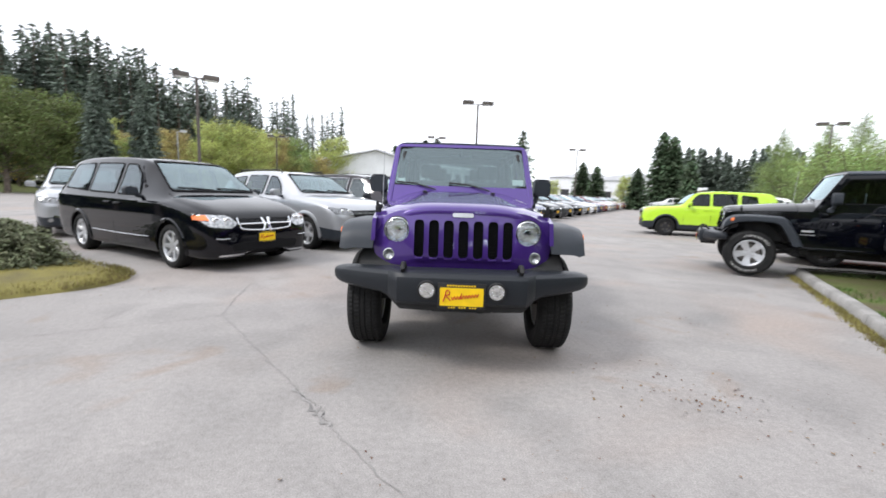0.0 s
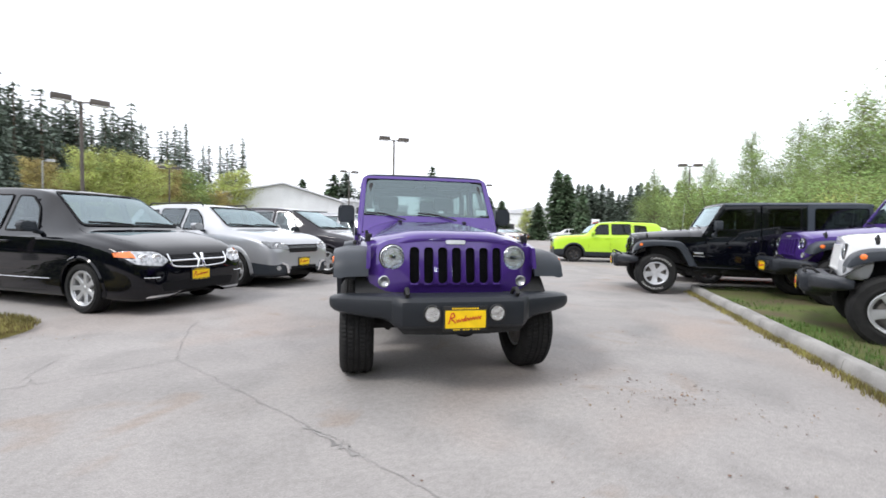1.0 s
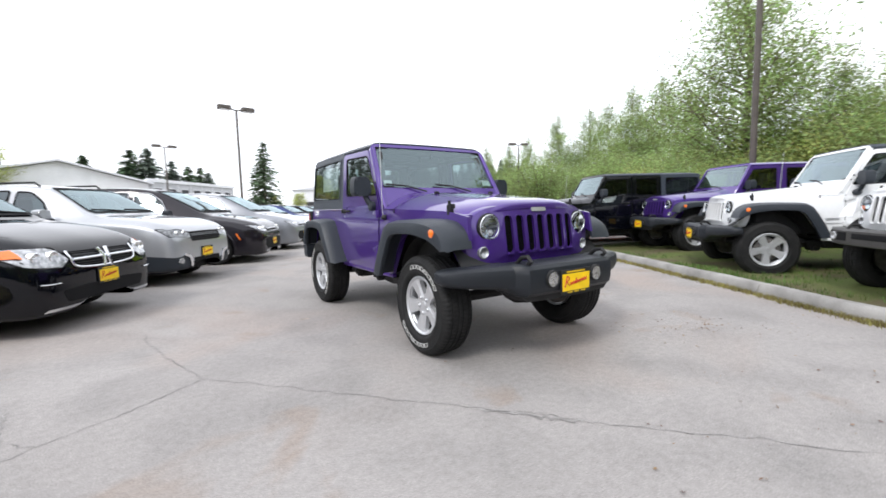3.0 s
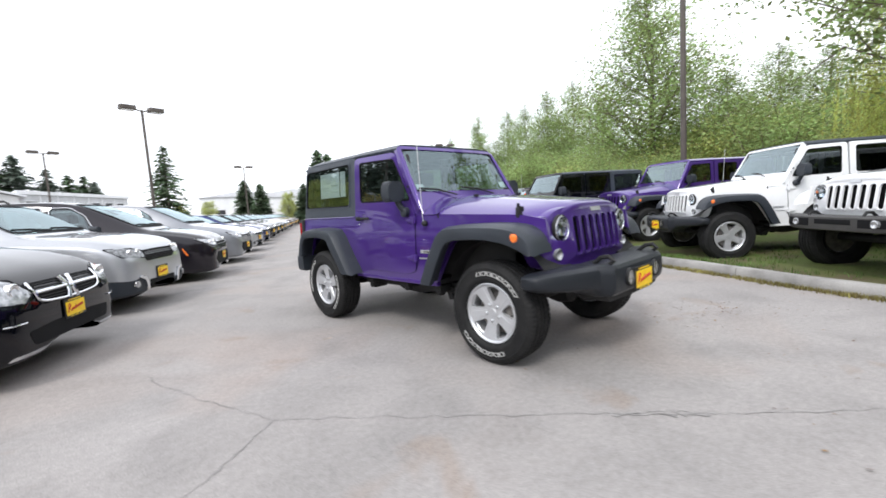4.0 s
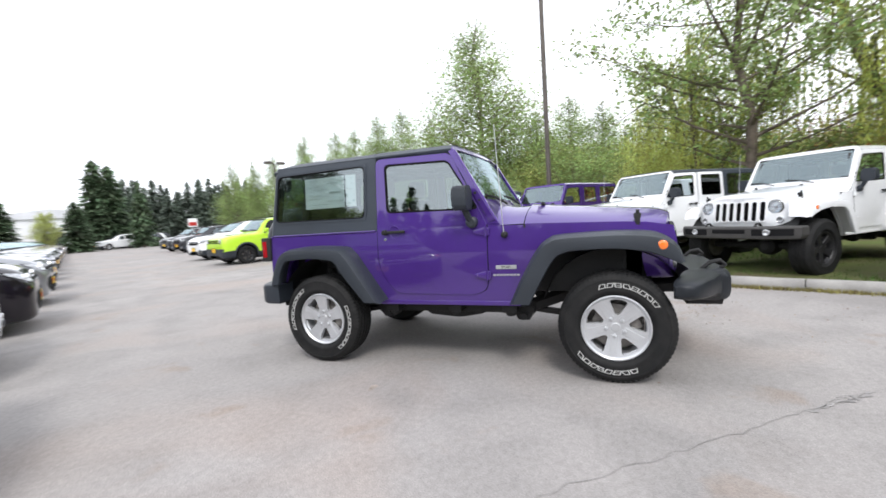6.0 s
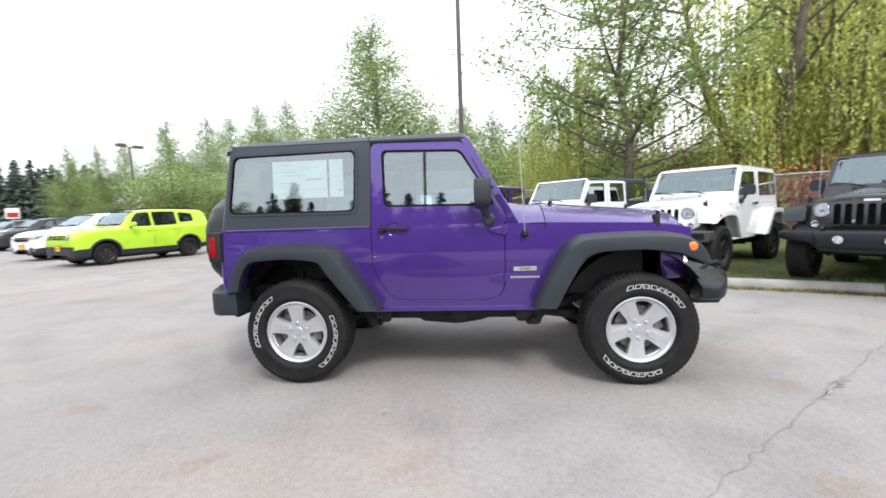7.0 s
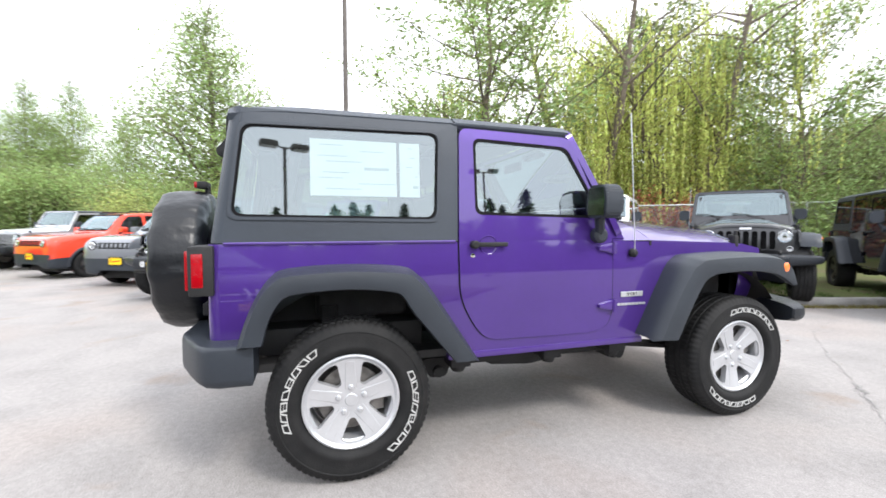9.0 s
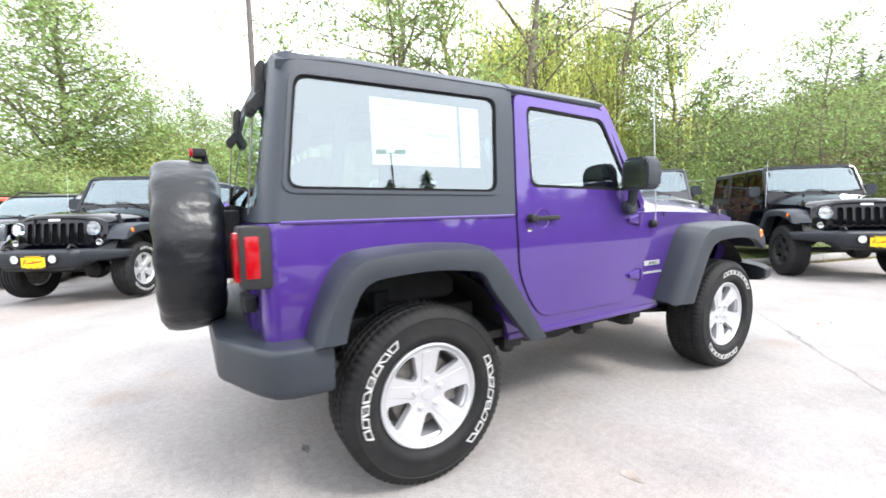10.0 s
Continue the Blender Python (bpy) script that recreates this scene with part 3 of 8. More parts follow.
    # roof: rear shell and two front panels with a seam
    def roof(xa, xb, nm, lab, lip=0.0):
        bm = bmesh.new()
        rings = []
        nx = 10
        for i in range(nx + 1):
            x = xa + (xb - xa) * i / nx
            zc = 1.812 - 0.020 * max(0, x) - 0.012 * max(0, (x + 0.64)) - 0.030 * max(0, (sx(-1.40) - x) / 0.34) ** 2 + lip
            ring = []
            for j in range(25):
                t = -1 + 2 * j / 24
                yy = t * 0.694
                e = max(0, (abs(t) - 0.86) / 0.14)
                ring.append((x, yy, zc - 0.010 * t * t - 0.040 * e ** 2.4))
            rings.append(ring)
        loft(bm, rings, close=False)
        top_f = bm.faces[:]
        res = bmesh.ops.extrude_face_region(bm, geom=top_f, use_keep_orig=True)
        for g in res["geom"]:
            if isinstance(g, bmesh.types.BMVert):
                g.co.z -= 0.03
                g.co.y *= 0.985
        part(nm, bm, top, car, lab if top is M_top else "")

    roof(x0t + rear_in - 0.002, (-0.655 if not ext else -0.655), "hardtop_roof", "black grained hard top roof")
    roof(-0.645, 0.045, "front_roof_panel", "black grained front roof panel", 0.003)
    for s in (1, -1):
        bm = bmesh.new()
        tube(bm, [(-0.66, s * 0.690, 1.757), (0.05, s * 0.685, 1.745)], 0.008, 6)
        part("drip_rail", bm, top, car)
    # rear: hard top back, glass, tailgate
    def rear_x(z):
        return x0t + rear_in * max(0, (z - 1.14)) / 0.63

    for s in (1, -1):
        bm = bmesh.new()
        rings = []
        for k in range(8):
            z = 1.14 + 0.632 * k / 7
            ye, xe = top_y(z) + 0.002, rear_x(z)
            arc = [(xe + 0.06 - 0.06 * math.cos(radians(a)), s * (ye - 0.10 + 0.10 * math.sin(radians(a))), z) for a in range(0, 91, 10)]
            rings.append(arc + [(xe + 0.06, s * (ye - 0.03), z), (xe + 0.03, s * (ye - 0.10), z)])
        loft(bm, rings)
        part("hardtop_corner", bm, top, car)
        bm = bmesh.new()
        rings = []
        for k in range(8):
            z = 0.68 + 0.456 * k / 7
            ye, xe = side_y(sx(-1.80), z), sx(-1.836)
            arc = [(xe + 0.055 - 0.055 * math.cos(radians(a)), s * (ye - 0.055 + 0.055 * math.sin(radians(a))), z) for a in range(0, 91, 15)]
            rings.append(arc + [(xe + 0.055, s * (ye - 0.03), z), (xe + 0.03, s * (ye - 0.055), z)])
        loft(bm, rings)
        part("body_corner", bm, body, car)
    back = [(-0.642, 1.14), (0.642, 1.14), (0.590, 1.775), (-0.590, 1.775)]
    rg = rounded([(-0.60, 1.20), (0.60, 1.20), (0.56, 1.70), (-0.56, 1.70)], 0.05, 4)
    bm = sheet([back, rg], lambda u, v: (rear_x(v), u, v), 0.2, 0.03, (1, 0, 0))
    part("hardtop_back", bm, top, car)
    bm = sheet([rg], lambda u, v: (rear_x(v) - 0.006, u, v), 0.3)
    part("rear_glass", bm, M_tint, car).visible_shadow = False
    for yy in (-0.47, 0.47):
        bm = bmesh.new()
        xr = rear_x(1.70)
        prism(bm, rounded([(xr - 0.035, 1.665), (xr - 0.004, 1.660), (xr + 0.008, 1.785), (xr - 0.012, 1.79), (xr - 0.030, 1.765)], 0.006, 2), XZ, yy - 0.022, yy + 0.022, 0.004, 1)
        prism(bm, rounded([(xr - 0.075, 1.575), (xr - 0.050, 1.560), (xr - 0.020, 1.600), (xr - 0.010, 1.665), (xr - 0.028, 1.668), (xr - 0.050, 1.630), (xr - 0.078, 1.605)], 0.006, 2), XZ, yy - 0.034, yy + 0.034, 0.004, 1)
        turned(bm, [(0.014, yy - 0.042), (0.014, yy + 0.042)], 10, at=(xr - 0.046, 0, 1.595), axis="y")
        hg = part("glass_hinge", bm, M_under, car)
        bm = bmesh.new()
        tube(bm, [(xr - 0.048, yy, 1.585), (rear_x(1.25) - 0.022, yy * 1.02, 1.17)], 0.004, 6)
        part("gas_strut", bm, M_brake, hg, "thin grey gas strut")
    bm = bmesh.new()
    tube(bm, [(rear_x(1.2) - 0.03, 0.05, 1.19), (rear_x(1.24) - 0.035, 0.02, 1.24), (rear_x(1.30) - 0.025, -0.36, 1.28)], 0.012, 6)
    box(bm, rear_x(1.2) - 0.06, rear_x(1.2), -0.06, 0.12, 1.15, 1.215, 0.012)
    part("rear_wiper", bm, M_under, car)
    bm = bmesh.new()
    box(bm, sx(-1.836), sx(-1.79), -0.682, 0.682, 0.66, 1.136, 0.004, 1)
    part("rear_panel", bm, body, car)
    bm = bmesh.new()
    box(bm, sx(-1.852), sx(-1.815), -0.52, 0.56, 0.68, 1.125, 0.018)
    tg = part("tailgate", bm, body, car)
    for z in (0.82, 1.03):
        bm = bmesh.new()
        box(bm, sx(-1.885), sx(-1.84), -0.60, -0.42, z - 0.03, z + 0.03, 0.01)
        part("tailgate_hinge", bm, M_under, tg)
    # tail lamps
    for s in (1, -1):
        bm = bmesh.new()
        y0, y1 = sorted((s * 0.60, s * 0.768))
        box(bm, sx(-1.905), sx(-1.800), y0, y1, 0.905, 1.130, 0.014)
        tl = part("tail_lamp", bm, M_under, car)
        bm = bmesh.new()
        y0, y1 = sorted((s * 0.625, s * 0.745))
        box(bm, sx(-1.922), sx(-1.895), y0, y1, 0.930, 1.108, 0.010)
        part("lamp_lens", bm, M_red_lens, tl, "red tail lamp lens")
        bm = bmesh.new()
        y2, y3 = sorted((s * 0.755, s * 0.7725))
        box(bm, sx(-1.888), sx(-1.842), y2, y3, 0.945, 1.095, 0.004)
        part("side_lens", bm, M_red_lens, tl, "red side marker lens")
    # spare wheel under a soft cover, on its carrier, with a high brake lamp
    cz, cyy = 1.032, -0.04
    bm = bmesh.new()
    prof = [(0.06, 0.0), (0.28, -0.006), (0.350, 0.0), (0.376, 0.016), (0.387, 0.045), (0.391, 0.08), (0.392, 0.115), (0.391, 0.15), (0.389, 0.18), (0.386, 0.205), (0.380, 0.228), (0.368, 0.246), (0.345, 0.260), (0.29, 0.268)]
    rings = []
    for r, h in prof:
        ring = []
        for j in range(120):
            a = 2 * math.pi * j / 120
            edge = max(0, 1 - abs(h - 0.235) / 0.12) + 0.5 * max(0, 1 - abs(h - 0.02) / 0.05)
            w = 1 + 0.006 * math.sin(7 * a + h * 22) + 0.004 * math.sin(17 * a + h * 9) + edge * (0.011 * math.sin(31 * a + 1.3 * math.sin(5 * a)) + 0.006 * math.sin(19 * a + 2))
            ring.append((sx(-2.175) + h * 0.96 + 0.004 * math.sin(13 * a), cyy + r * w * math.cos(a), cz + r * w * math.sin(a)))
        rings.append(ring)
    loft(bm, rings)
    part("spare_wheel_cover", bm, M_vinyl, car, "black vinyl cover on the spare wheel", sharp=60)
    bm = bmesh.new()
    box(bm, sx(-1.97), sx(-1.84), cyy - 0.14, cyy + 0.14, cz - 0.16, cz + 0.16, 0.02)
    tube(bm, [(sx(-1.86), cyy, 1.1), (sx(-1.95), cyy, 1.30), (sx(-1.965), cyy, 1.455)], 0.016, 8)
    part("spare_carrier", bm, M_under, car)
    bm = bmesh.new()
    box(bm, sx(-2.012), sx(-1.955), cyy - 0.055, cyy + 0.055, 1.440, 1.480, 0.012)
    hb = part("high_brake_lamp", bm, M_under, car)
    bm = bmesh.new()
    box(bm, sx(-2.026), sx(-2.008), cyy - 0.05, cyy + 0.05, 1.442, 1.478, 0.006)
    part("lamp_lens", bm, M_red_lens, hb, "red brake lamp lens")
    # rear bumper
    bm = bmesh.new()
    half = [(-1.63, 0.893), (-1.770, 0.891), (-1.828, 0.868), (-1.876, 0.800), (-1.925, 0.700), (-1.958, 0.620), (-1.985, 0.560), (-1.992, 0.52), (-1.992, 0.30)]
    plan = half + [(a, -b) for a, b in half[::-1]] + [(-1.63, -0.70), (-1.78, -0.60), (-1.78, 0.60), (-1.63, 0.70)]
    plan = [(sx(a), b) for a, b in plan]

    def drawn(k, z):
        return [((a - sx(-1.74)) * k + sx(-1.74), b * (1 - (1 - k) * 0.28), z) for a, b in plan]

    loft(bm, [drawn(0.80, 0.520), drawn(0.93, 0.524), drawn(0.985, 0.540), drawn(1.0, 0.565), drawn(1.0, 0.676), drawn(0.985, 0.692), drawn(0.95, 0.700), drawn(0.90, 0.702)])
    rb = part("rear_bumper", bm, bumper, car, sharp=34)
    bm = bmesh.new()
    box(bm, sx(-1.90), sx(-1.80), -0.56, 0.56, 0.56, 0.69, 0.01)
    box(bm, sx(-1.84), sx(-1.80), -0.60, 0.60, 0.44, 0.56, 0.02)
    part("bumper_bracket", bm, M_under, rb)
    # fender flares
    fo = [(0.497, 0.565), (0.60, 0.775), (0.716, 0.965), (0.78, 1.018), (0.86, 1.042), (1.215, 1.052), (1.44, 1.040), (1.54, 1.005), (1.605, 0.945), (1.640, 0.845)]
    fi = [(0.650, 0.555), (0.735, 0.72), (0.83, 0.875), (0.90, 0.918), (0.98, 0.932), (1.215, 0.938), (1.40, 0.915), (1.49, 0.885), (1.545, 0.860), (1.600, 0.832)]
    ro = [(-1.698, 0.706), (-1.665, 0.81), (-1.618, 0.915), (-1.565, 0.985), (-1.49, 1.022), (-1.22, 1.035), (-0.955, 1.018), (-0.885, 0.98), (-0.815, 0.90), (-0.585, 0.555)]
    ri = [(-1.590, 0.706), (-1.565, 0.80), (-1.530, 0.870), (-1.49, 0.908), (-1.42, 0.922), (-1.22, 0.930), (-1.03, 0.910), (-0.975, 0.878), (-0.925, 0.80), (-0.722, 0.555)]
    for po, pi_, front in ((fo, fi, True), (shifted(ro) if not ext else [(a - ext, b) for a, b in ro], shifted(ri) if not ext else [(a - ext, b) for a, b in ri], False)):
        A = smooth_path([(a, 0, b) for a, b in po], 3)
        B = smooth_path([(a, 0, b) for a, b in pi_], 3)
        for s in (1, -1):
            bm = bmesh.new()
            rings = []
            for a, b in zip(A, B):
                t = a.x
                yo = 0.925
                if front and t > 1.40:
                    yo -= 0.02 * (t - 1.40) / 0.24
                yin = (side_y(a.x, 0.95) - 0.02) if not (front and t > 1.5) else 0.66
                ring = [(a.x, s * yin, a.z), (a.x, s * (yo - 0.085), a.z - 0.004), (a.x, s * (yo - 0.035), a.z - 0.016)]
                q = a.lerp(b, 0.22)
                ring.append((q.x, s * yo, q.z))
                q = a.lerp(b, 0.6)
                ring.append((q.x, s * (yo + 0.010), q.z))
                q = a.lerp(b, 0.96)
                ring.append((q.x, s * (yo + 0.004), q.z))
                ring.append((b.x, s * (yo - 0.012), b.z))
                ring.append((b.x, s * (yo - 0.04), b.z + 0.01))
                q = a.lerp(b, 0.35)
                ring.append((q.x, s * (yo - 0.07), q.z))
                ring.append((q.x, s * yin, q.z))
                rings.append(ring)
            loft(bm, rings)
            fl = part("fender_flare", bm, flare, car, sharp=38)
            if front:
                bm = bmesh.new()
                turned(bm, [(0.030, s * 0.895), (0.030, s * 0.922), (0.022, s * 0.926), (0.003, s * 0.927)], 20, at=(1.505, 0, 0.955), axis="y")
                part("side_marker", bm, M_amber, fl, "amber side marker lamp")
            # wheel well lining
            bm = bmesh.new()
            cxw = 1.212 if front else -1.212 - ext
            rr = [(cxw + 0.50 * math.cos(radians(a)), 0.46 + 0.47 * math.sin(radians(a))) for a in (range(22, 178, 12) if front else range(16, 170, 11))]
            rs = [[(u, s * 0.755, v) for u, v in rr], [(u, s * 0.40, v) for u, v in rr]]
            loft(bm, rs, close=False)
            bm.faces.new([bm.verts.new((u, s * 0.40, v)) for u, v in rr])
            part("wheel_lining", bm, M_under, car)
    # hood, cowl
    def hood_z(x, y):
        hw = 0.742 - 0.085 * (x - 0.5)
        ze = 1.132 - 0.034 * (x - 0.6) - 0.075 * max(0, (x - 1.35) / 0.28) ** 2
        zc = 1.270 - 0.095 * (x - 0.6) - 0.022 * max(0, (x - 1.52) / 0.12) ** 2
        t = min(1, abs(y) / hw)
        bul = 0.010 * (1 / (1 + math.exp((abs(y) - 0.40) / 0.025)))
        return ze + (zc - ze) * (1 - t ** 3.6) + bul

    bm = bmesh.new()
    rings = []
    for i in range(19):
        x = 0.606 + (1.632 - 0.606) * i / 18
        hw = 0.742 - 0.085 * (x - 0.5)
        ring = []
        for j in range(37):
            t = -1 + 2 * j / 36
            t = math.copysign(abs(t) ** 0.8, t)
            ring.append((x - 0.018 * (i / 18) - 0.105 * (abs(t * hw) / 0.65) ** 3.5 * max(0, (x - 1.15) / 0.482) ** 1.5, t * hw, hood_z(x, t * hw)))
        rings.append(ring)
    for dx, dz in ((0.010, -0.010), (0.013, -0.03)):
        rings.append([(x + dx, y * 0.998, z + dz) for x, y, z in rings[18]])
    loft(bm, rings, close=False)
    res = bmesh.ops.extrude_face_region(bm, geom=bm.faces[:], use_keep_orig=True)
    for g in res["geom"]:
        if isinstance(g, bmesh.types.BMVert):
            g.co.z -= 0.018
    hood = part("hood", bm, body, car, sharp=40)
    bm = bmesh.new()
    rings = []
    for i in range(7):
        x = 0.275 + (0.600 - 0.275) * i / 6
        ring = []
        for j in range(29):
            t = -1 + 2 * j / 28
            t = math.copysign(abs(t) ** 0.8, t)
            ring.append((x, t * 0.742, min(hood_z(0.6, t * 0.742), 1.262) + 0.035 * max(0, (0.50 - x) / 0.22) * (1 - abs(t) ** 6)))
        rings.append(ring)
    loft(bm, rings, close=False)
    part("cowl", bm, body, car)
    bm = bmesh.new()
    box(bm, 0.598, 0.612, -0.74, 0.74, 1.10, 1.13, 0)
    box(bm, 0.34, 1.42, -0.62, 0.62, 0.60, 1.075, 0.02)
    part("engine_bay", bm, M_under, car)
    # hood latches, washer jets, bumpers
    for s in (1, -1):
        bm = bmesh.new()
        box(bm, 1.25, 1.56, min(s * 0.54, s * 0.657), max(s * 0.54, s * 0.657), 0.955, 1.082, 0.02)
        part("fender_corner", bm, body, car)
        bm = bmesh.new()
        tube(bm, [(u, s * (side_y(u, 1.13) + 0.003), 1.137) for u in np.linspace(x0t + 0.07, x1t - 0.02, 8)], 0.0075, 6)
        part("belt_edge", bm, body, car)
        bm = bmesh.new()
        box(bm, 1.36, 1.395, min(s * 0.640, s * 0.685), max(s * 0.640, s * 0.685), 1.075, 1.155, 0.008)
        box(bm, 1.356, 1.402, min(s * 0.630, s * 0.668), max(s * 0.630, s * 0.668), 1.125, 1.162, 0.008)
        tube(bm, [(1.378, s * 0.665, 1.08), (1.380, s * 0.672, 1.185)], 0.012, 8)
        part("hood_latch", bm, M_under, hood, "black rubber hood latch")
    for yy in (-0.34, 0.30):
        bm = bmesh.new()
        box(bm, 0.68, 0.71, yy - 0.02, yy + 0.02, 1.262, 1.285, 0.006)
        part("washer_jet", bm, M_under, hood)
    if fine:
        bm = bmesh.new()
        for (u0, u1), w0, w1 in (((0.70, 0.722), 0.50, 0.585), ((0.730, 0.752), 0.53, 0.615), ((0.70, 0.752), 0.60, 0.622)):
            bm.faces.new([bm.verts.new((u, v, hood_z(u, v) + 0.004)) for u, v in ((u0, w0), (u1, w0), (u1, w1), (u0, w1))])
        part("hood_decal", bm, M_paper, hood, "small white decal on the hood")
    # windscreen frame, glass
    def ws(u, v):
        """Screen plane: half width fraction u and height v."""
        return (0.405 - (v - 1.145) * 0.572 + 0.035 * (1 - (u / 0.74) ** 2), u, v)

    ow = rounded([(-0.748, 1.17), (0.748, 1.17), (0.742, 1.36), (0.698, 1.782), (-0.698, 1.782), (-0.742, 1.36)], [0.02, 0.02, 0.05, 0.07, 0.07, 0.05], 5)
    iw = rounded([(-0.718, 1.338), (0.718, 1.338), (0.670, 1.752), (-0.670, 1.752)], 0.045, 5)
    bm = sheet([ow, iw], ws, 0.16, 0.04, (-1, 0, -0.4))
    part("windscreen_frame", bm, body, car)
    iw2 = [(u * 0.962, 1.545 + (v - 1.545) * 0.915) for u, v in iw]
    bm = sheet([iw, iw2], lambda u, v: Vector(ws(u, v)) + Vector((-0.004, 0, 0)), 0, 0.006, (-1, 0, 0))
    part("windscreen_seal", bm, M_black_gap, car)
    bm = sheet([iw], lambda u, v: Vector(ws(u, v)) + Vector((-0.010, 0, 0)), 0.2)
    # Parked cars take the copy with the raised sky gloss.
    part("windscreen", bm, M_screen if fine else M_brightscreen, car).visible_shadow = False
    for s in (1, -1):
        bm = bmesh.new()
        q = [(0.30, 1.14), (0.42, 1.14), (0.075, 1.752), (0.035, 1.735)]
        prism(bm, q, XZ, s * 0.70, s * 0.735, 0.006, 1)
        for v in bm.verts:
            v.co.y *= 1 - 0.072 * (v.co.z - 1.14) / 0.62
        part("windscreen_pillar", bm, body, car)
        for i, zz in enumerate((1.22, 1.33, 1.39)):
            bm = bmesh.new()
            turned(bm, [(0.012, s * 0.735), (0.012, s * 0.742), (0.003, s * 0.743)], 8, at=(0.375 - (zz - 1.145) * 0.56, 0, zz), axis="y")
            part("pillar_bolt", bm, M_under, car)
    # inner mirror, stickers
    bm = bmesh.new()
    box(bm, 0.02, 0.05, -0.12, 0.12, 1.615, 1.68, 0.012)
    tube(bm, [(0.05, 0, 1.66), (0.10, 0, 1.69)], 0.012, 8)
    part("inner_mirror", bm, M_under, car)
    if sticker:
        for u0, u1, v0, v1 in ((0.54, 0.655, 1.368, 1.425), (-0.655, -0.575, 1.366, 1.41)):
            bm = sheet([[(u0, v0), (u1, v0), (u1, v1), (u0, v1)]], lambda u, v: Vector(ws(u, v)) + Vector((-0.014, 0, 0)), 0.1)
            part("screen_sticker", bm, M_paper, car, "white paper slip behind the windscreen")
    # wipers
    for y0, y1 in ((-0.25, -0.66), (0.30, -0.12)):
        bm = bmesh.new()
        a, b = Vector(ws(y0, 1.30)) + Vector((0.03, 0, 0)), Vector(ws((y0 + y1) / 2, 1.355)) + Vector((0.022, 0, 0))
        c = Vector(ws(y1, 1.372)) + Vector((0.018, 0, 0))
        tube(bm, [a, b], 0.008, 6)
        tube(bm, [b + (b - c) * 0.3 + Vector((0, 0, -0.012)), b, c], 0.009, 6)
        part("wiper", bm, M_under, car)
    # grille panel with seven slots, round lamp openings
    def gx(v):
        return 1.668 - 0.055 * max(0, (v - 0.9)) / 0.25

    gh = [(0.25, 1.146), (0.44, 1.132), (0.53, 1.108), (0.605, 1.062), (0.650, 1.00), (0.668, 0.92), (0.662, 0.82), (0.60, 0.695)]
    gl_out = [(0.0, 1.152)] + [(-a, b) for a, b in gh] + gh[::-1]
    loops = [rounded(gl_out, 0.05, 3)]
    for i in range(7):
        yc = (i - 3) * 0.1085 + 0.008
        loops.append(rect(yc - 0.036, yc + 0.036, 0.792, 1.066, 0.034, 5))
    for s in (1, -1):
        loops.append(circle((s * 0.482, 0.985), 0.090, 32))
        loops.append(circle((s * 0.541, 0.802), 0.042, 20))
    bm = sheet(loops, lambda u, v: (gx(v) - 0.10 * (abs(u) / 0.65) ** 3.5, u, v), 0, 0.016, (-1, 0, 0))
    gr = part("grille", bm, body, car, sharp=45)
    bm = bmesh.new()
    go = rounded(gl_out, 0.05, 3)
    rings = []
    for k, dx in ((1.0, 0.0), (1.012, -0.012), (1.022, -0.035), (1.026, -0.16)):
        rings.append([(gx(v) - 0.10 * (abs(u) / 0.65) ** 3.5 + dx, u * k, 0.9 + (v - 0.9) * k) for u, v in go])
    loft(bm, rings, cap=False)
    part("grille_rim", bm, body, gr, sharp=60)
    bm = bmesh.new()
    for i in range(7):
        yc = (i - 3) * 0.1085 + 0.008
        o, n_ = rect(yc - 0.041, yc + 0.041, 0.784, 1.072, 0.038, 5), rect(yc - 0.036, yc + 0.036, 0.792, 1.066, 0.034, 5)
        s2 = sheet([o, n_], lambda u, v: (gx(v) + 0.005 - 0.10 * (abs(u) / 0.65) ** 3.5, u, v), 0, 0.01, (-1, 0, 0))
        tmp = bpy.data.meshes.new("tmp")
        s2.to_mesh(tmp)
        s2.free()
        bm.from_mesh(tmp)
        bpy.data.meshes.remove(tmp)
        box(bm, gx(0.79) - 0.035, gx(0.79) + 0.004, yc - 0.030, yc + 0.030, 0.776, 0.792, 0.006)
    part("grille_bezel", bm, body, gr)
    bm = bmesh.new()
    box(bm, 1.40, 1.598, -0.385, 0.40, 0.76, 1.09, 0.0)
    box(bm, 1.30, 1.46, -0.62, 0.62, 0.68, 1.08, 0.0)
    for k in range(14):
        box(bm, 1.600, 1.604, -0.38, 0.39, 0.79 + k * 0.021, 0.794 + k * 0.021, 0)
    part("radiator", bm, M_black_gap, gr)
    # maker's mark on the grille as one plain bar with rounded ends
    bm = sheet([rect(-0.075, 0.078, 1.092, 1.122, 0.012)], lambda u, v: (gx(v) + 0.012, u, v), 0, 0.01, (-1, 0, 0))
    part("grille_mark", bm, M_badge, gr, "plain bright maker's mark")
    for s in (1, -1):
        fx = gx(0.985) - 0.10 * (0.493 / 0.65) ** 3.5
        bm = bmesh.new()
        turned(bm, [(0.091, fx - 0.012), (0.0915, fx + 0.008), (0.088, fx + 0.011), (0.084, fx + 0.006), (0.081, fx - 0.010), (0.070, fx - 0.040), (0.048, fx - 0.064), (0.012, fx - 0.076)], 36, at=(0, s * 0.482, 0.985), axis="x")
        hl = part("headlight", bm, M_reflector, car, "round headlight with bright reflector")
        bm = bmesh.new()
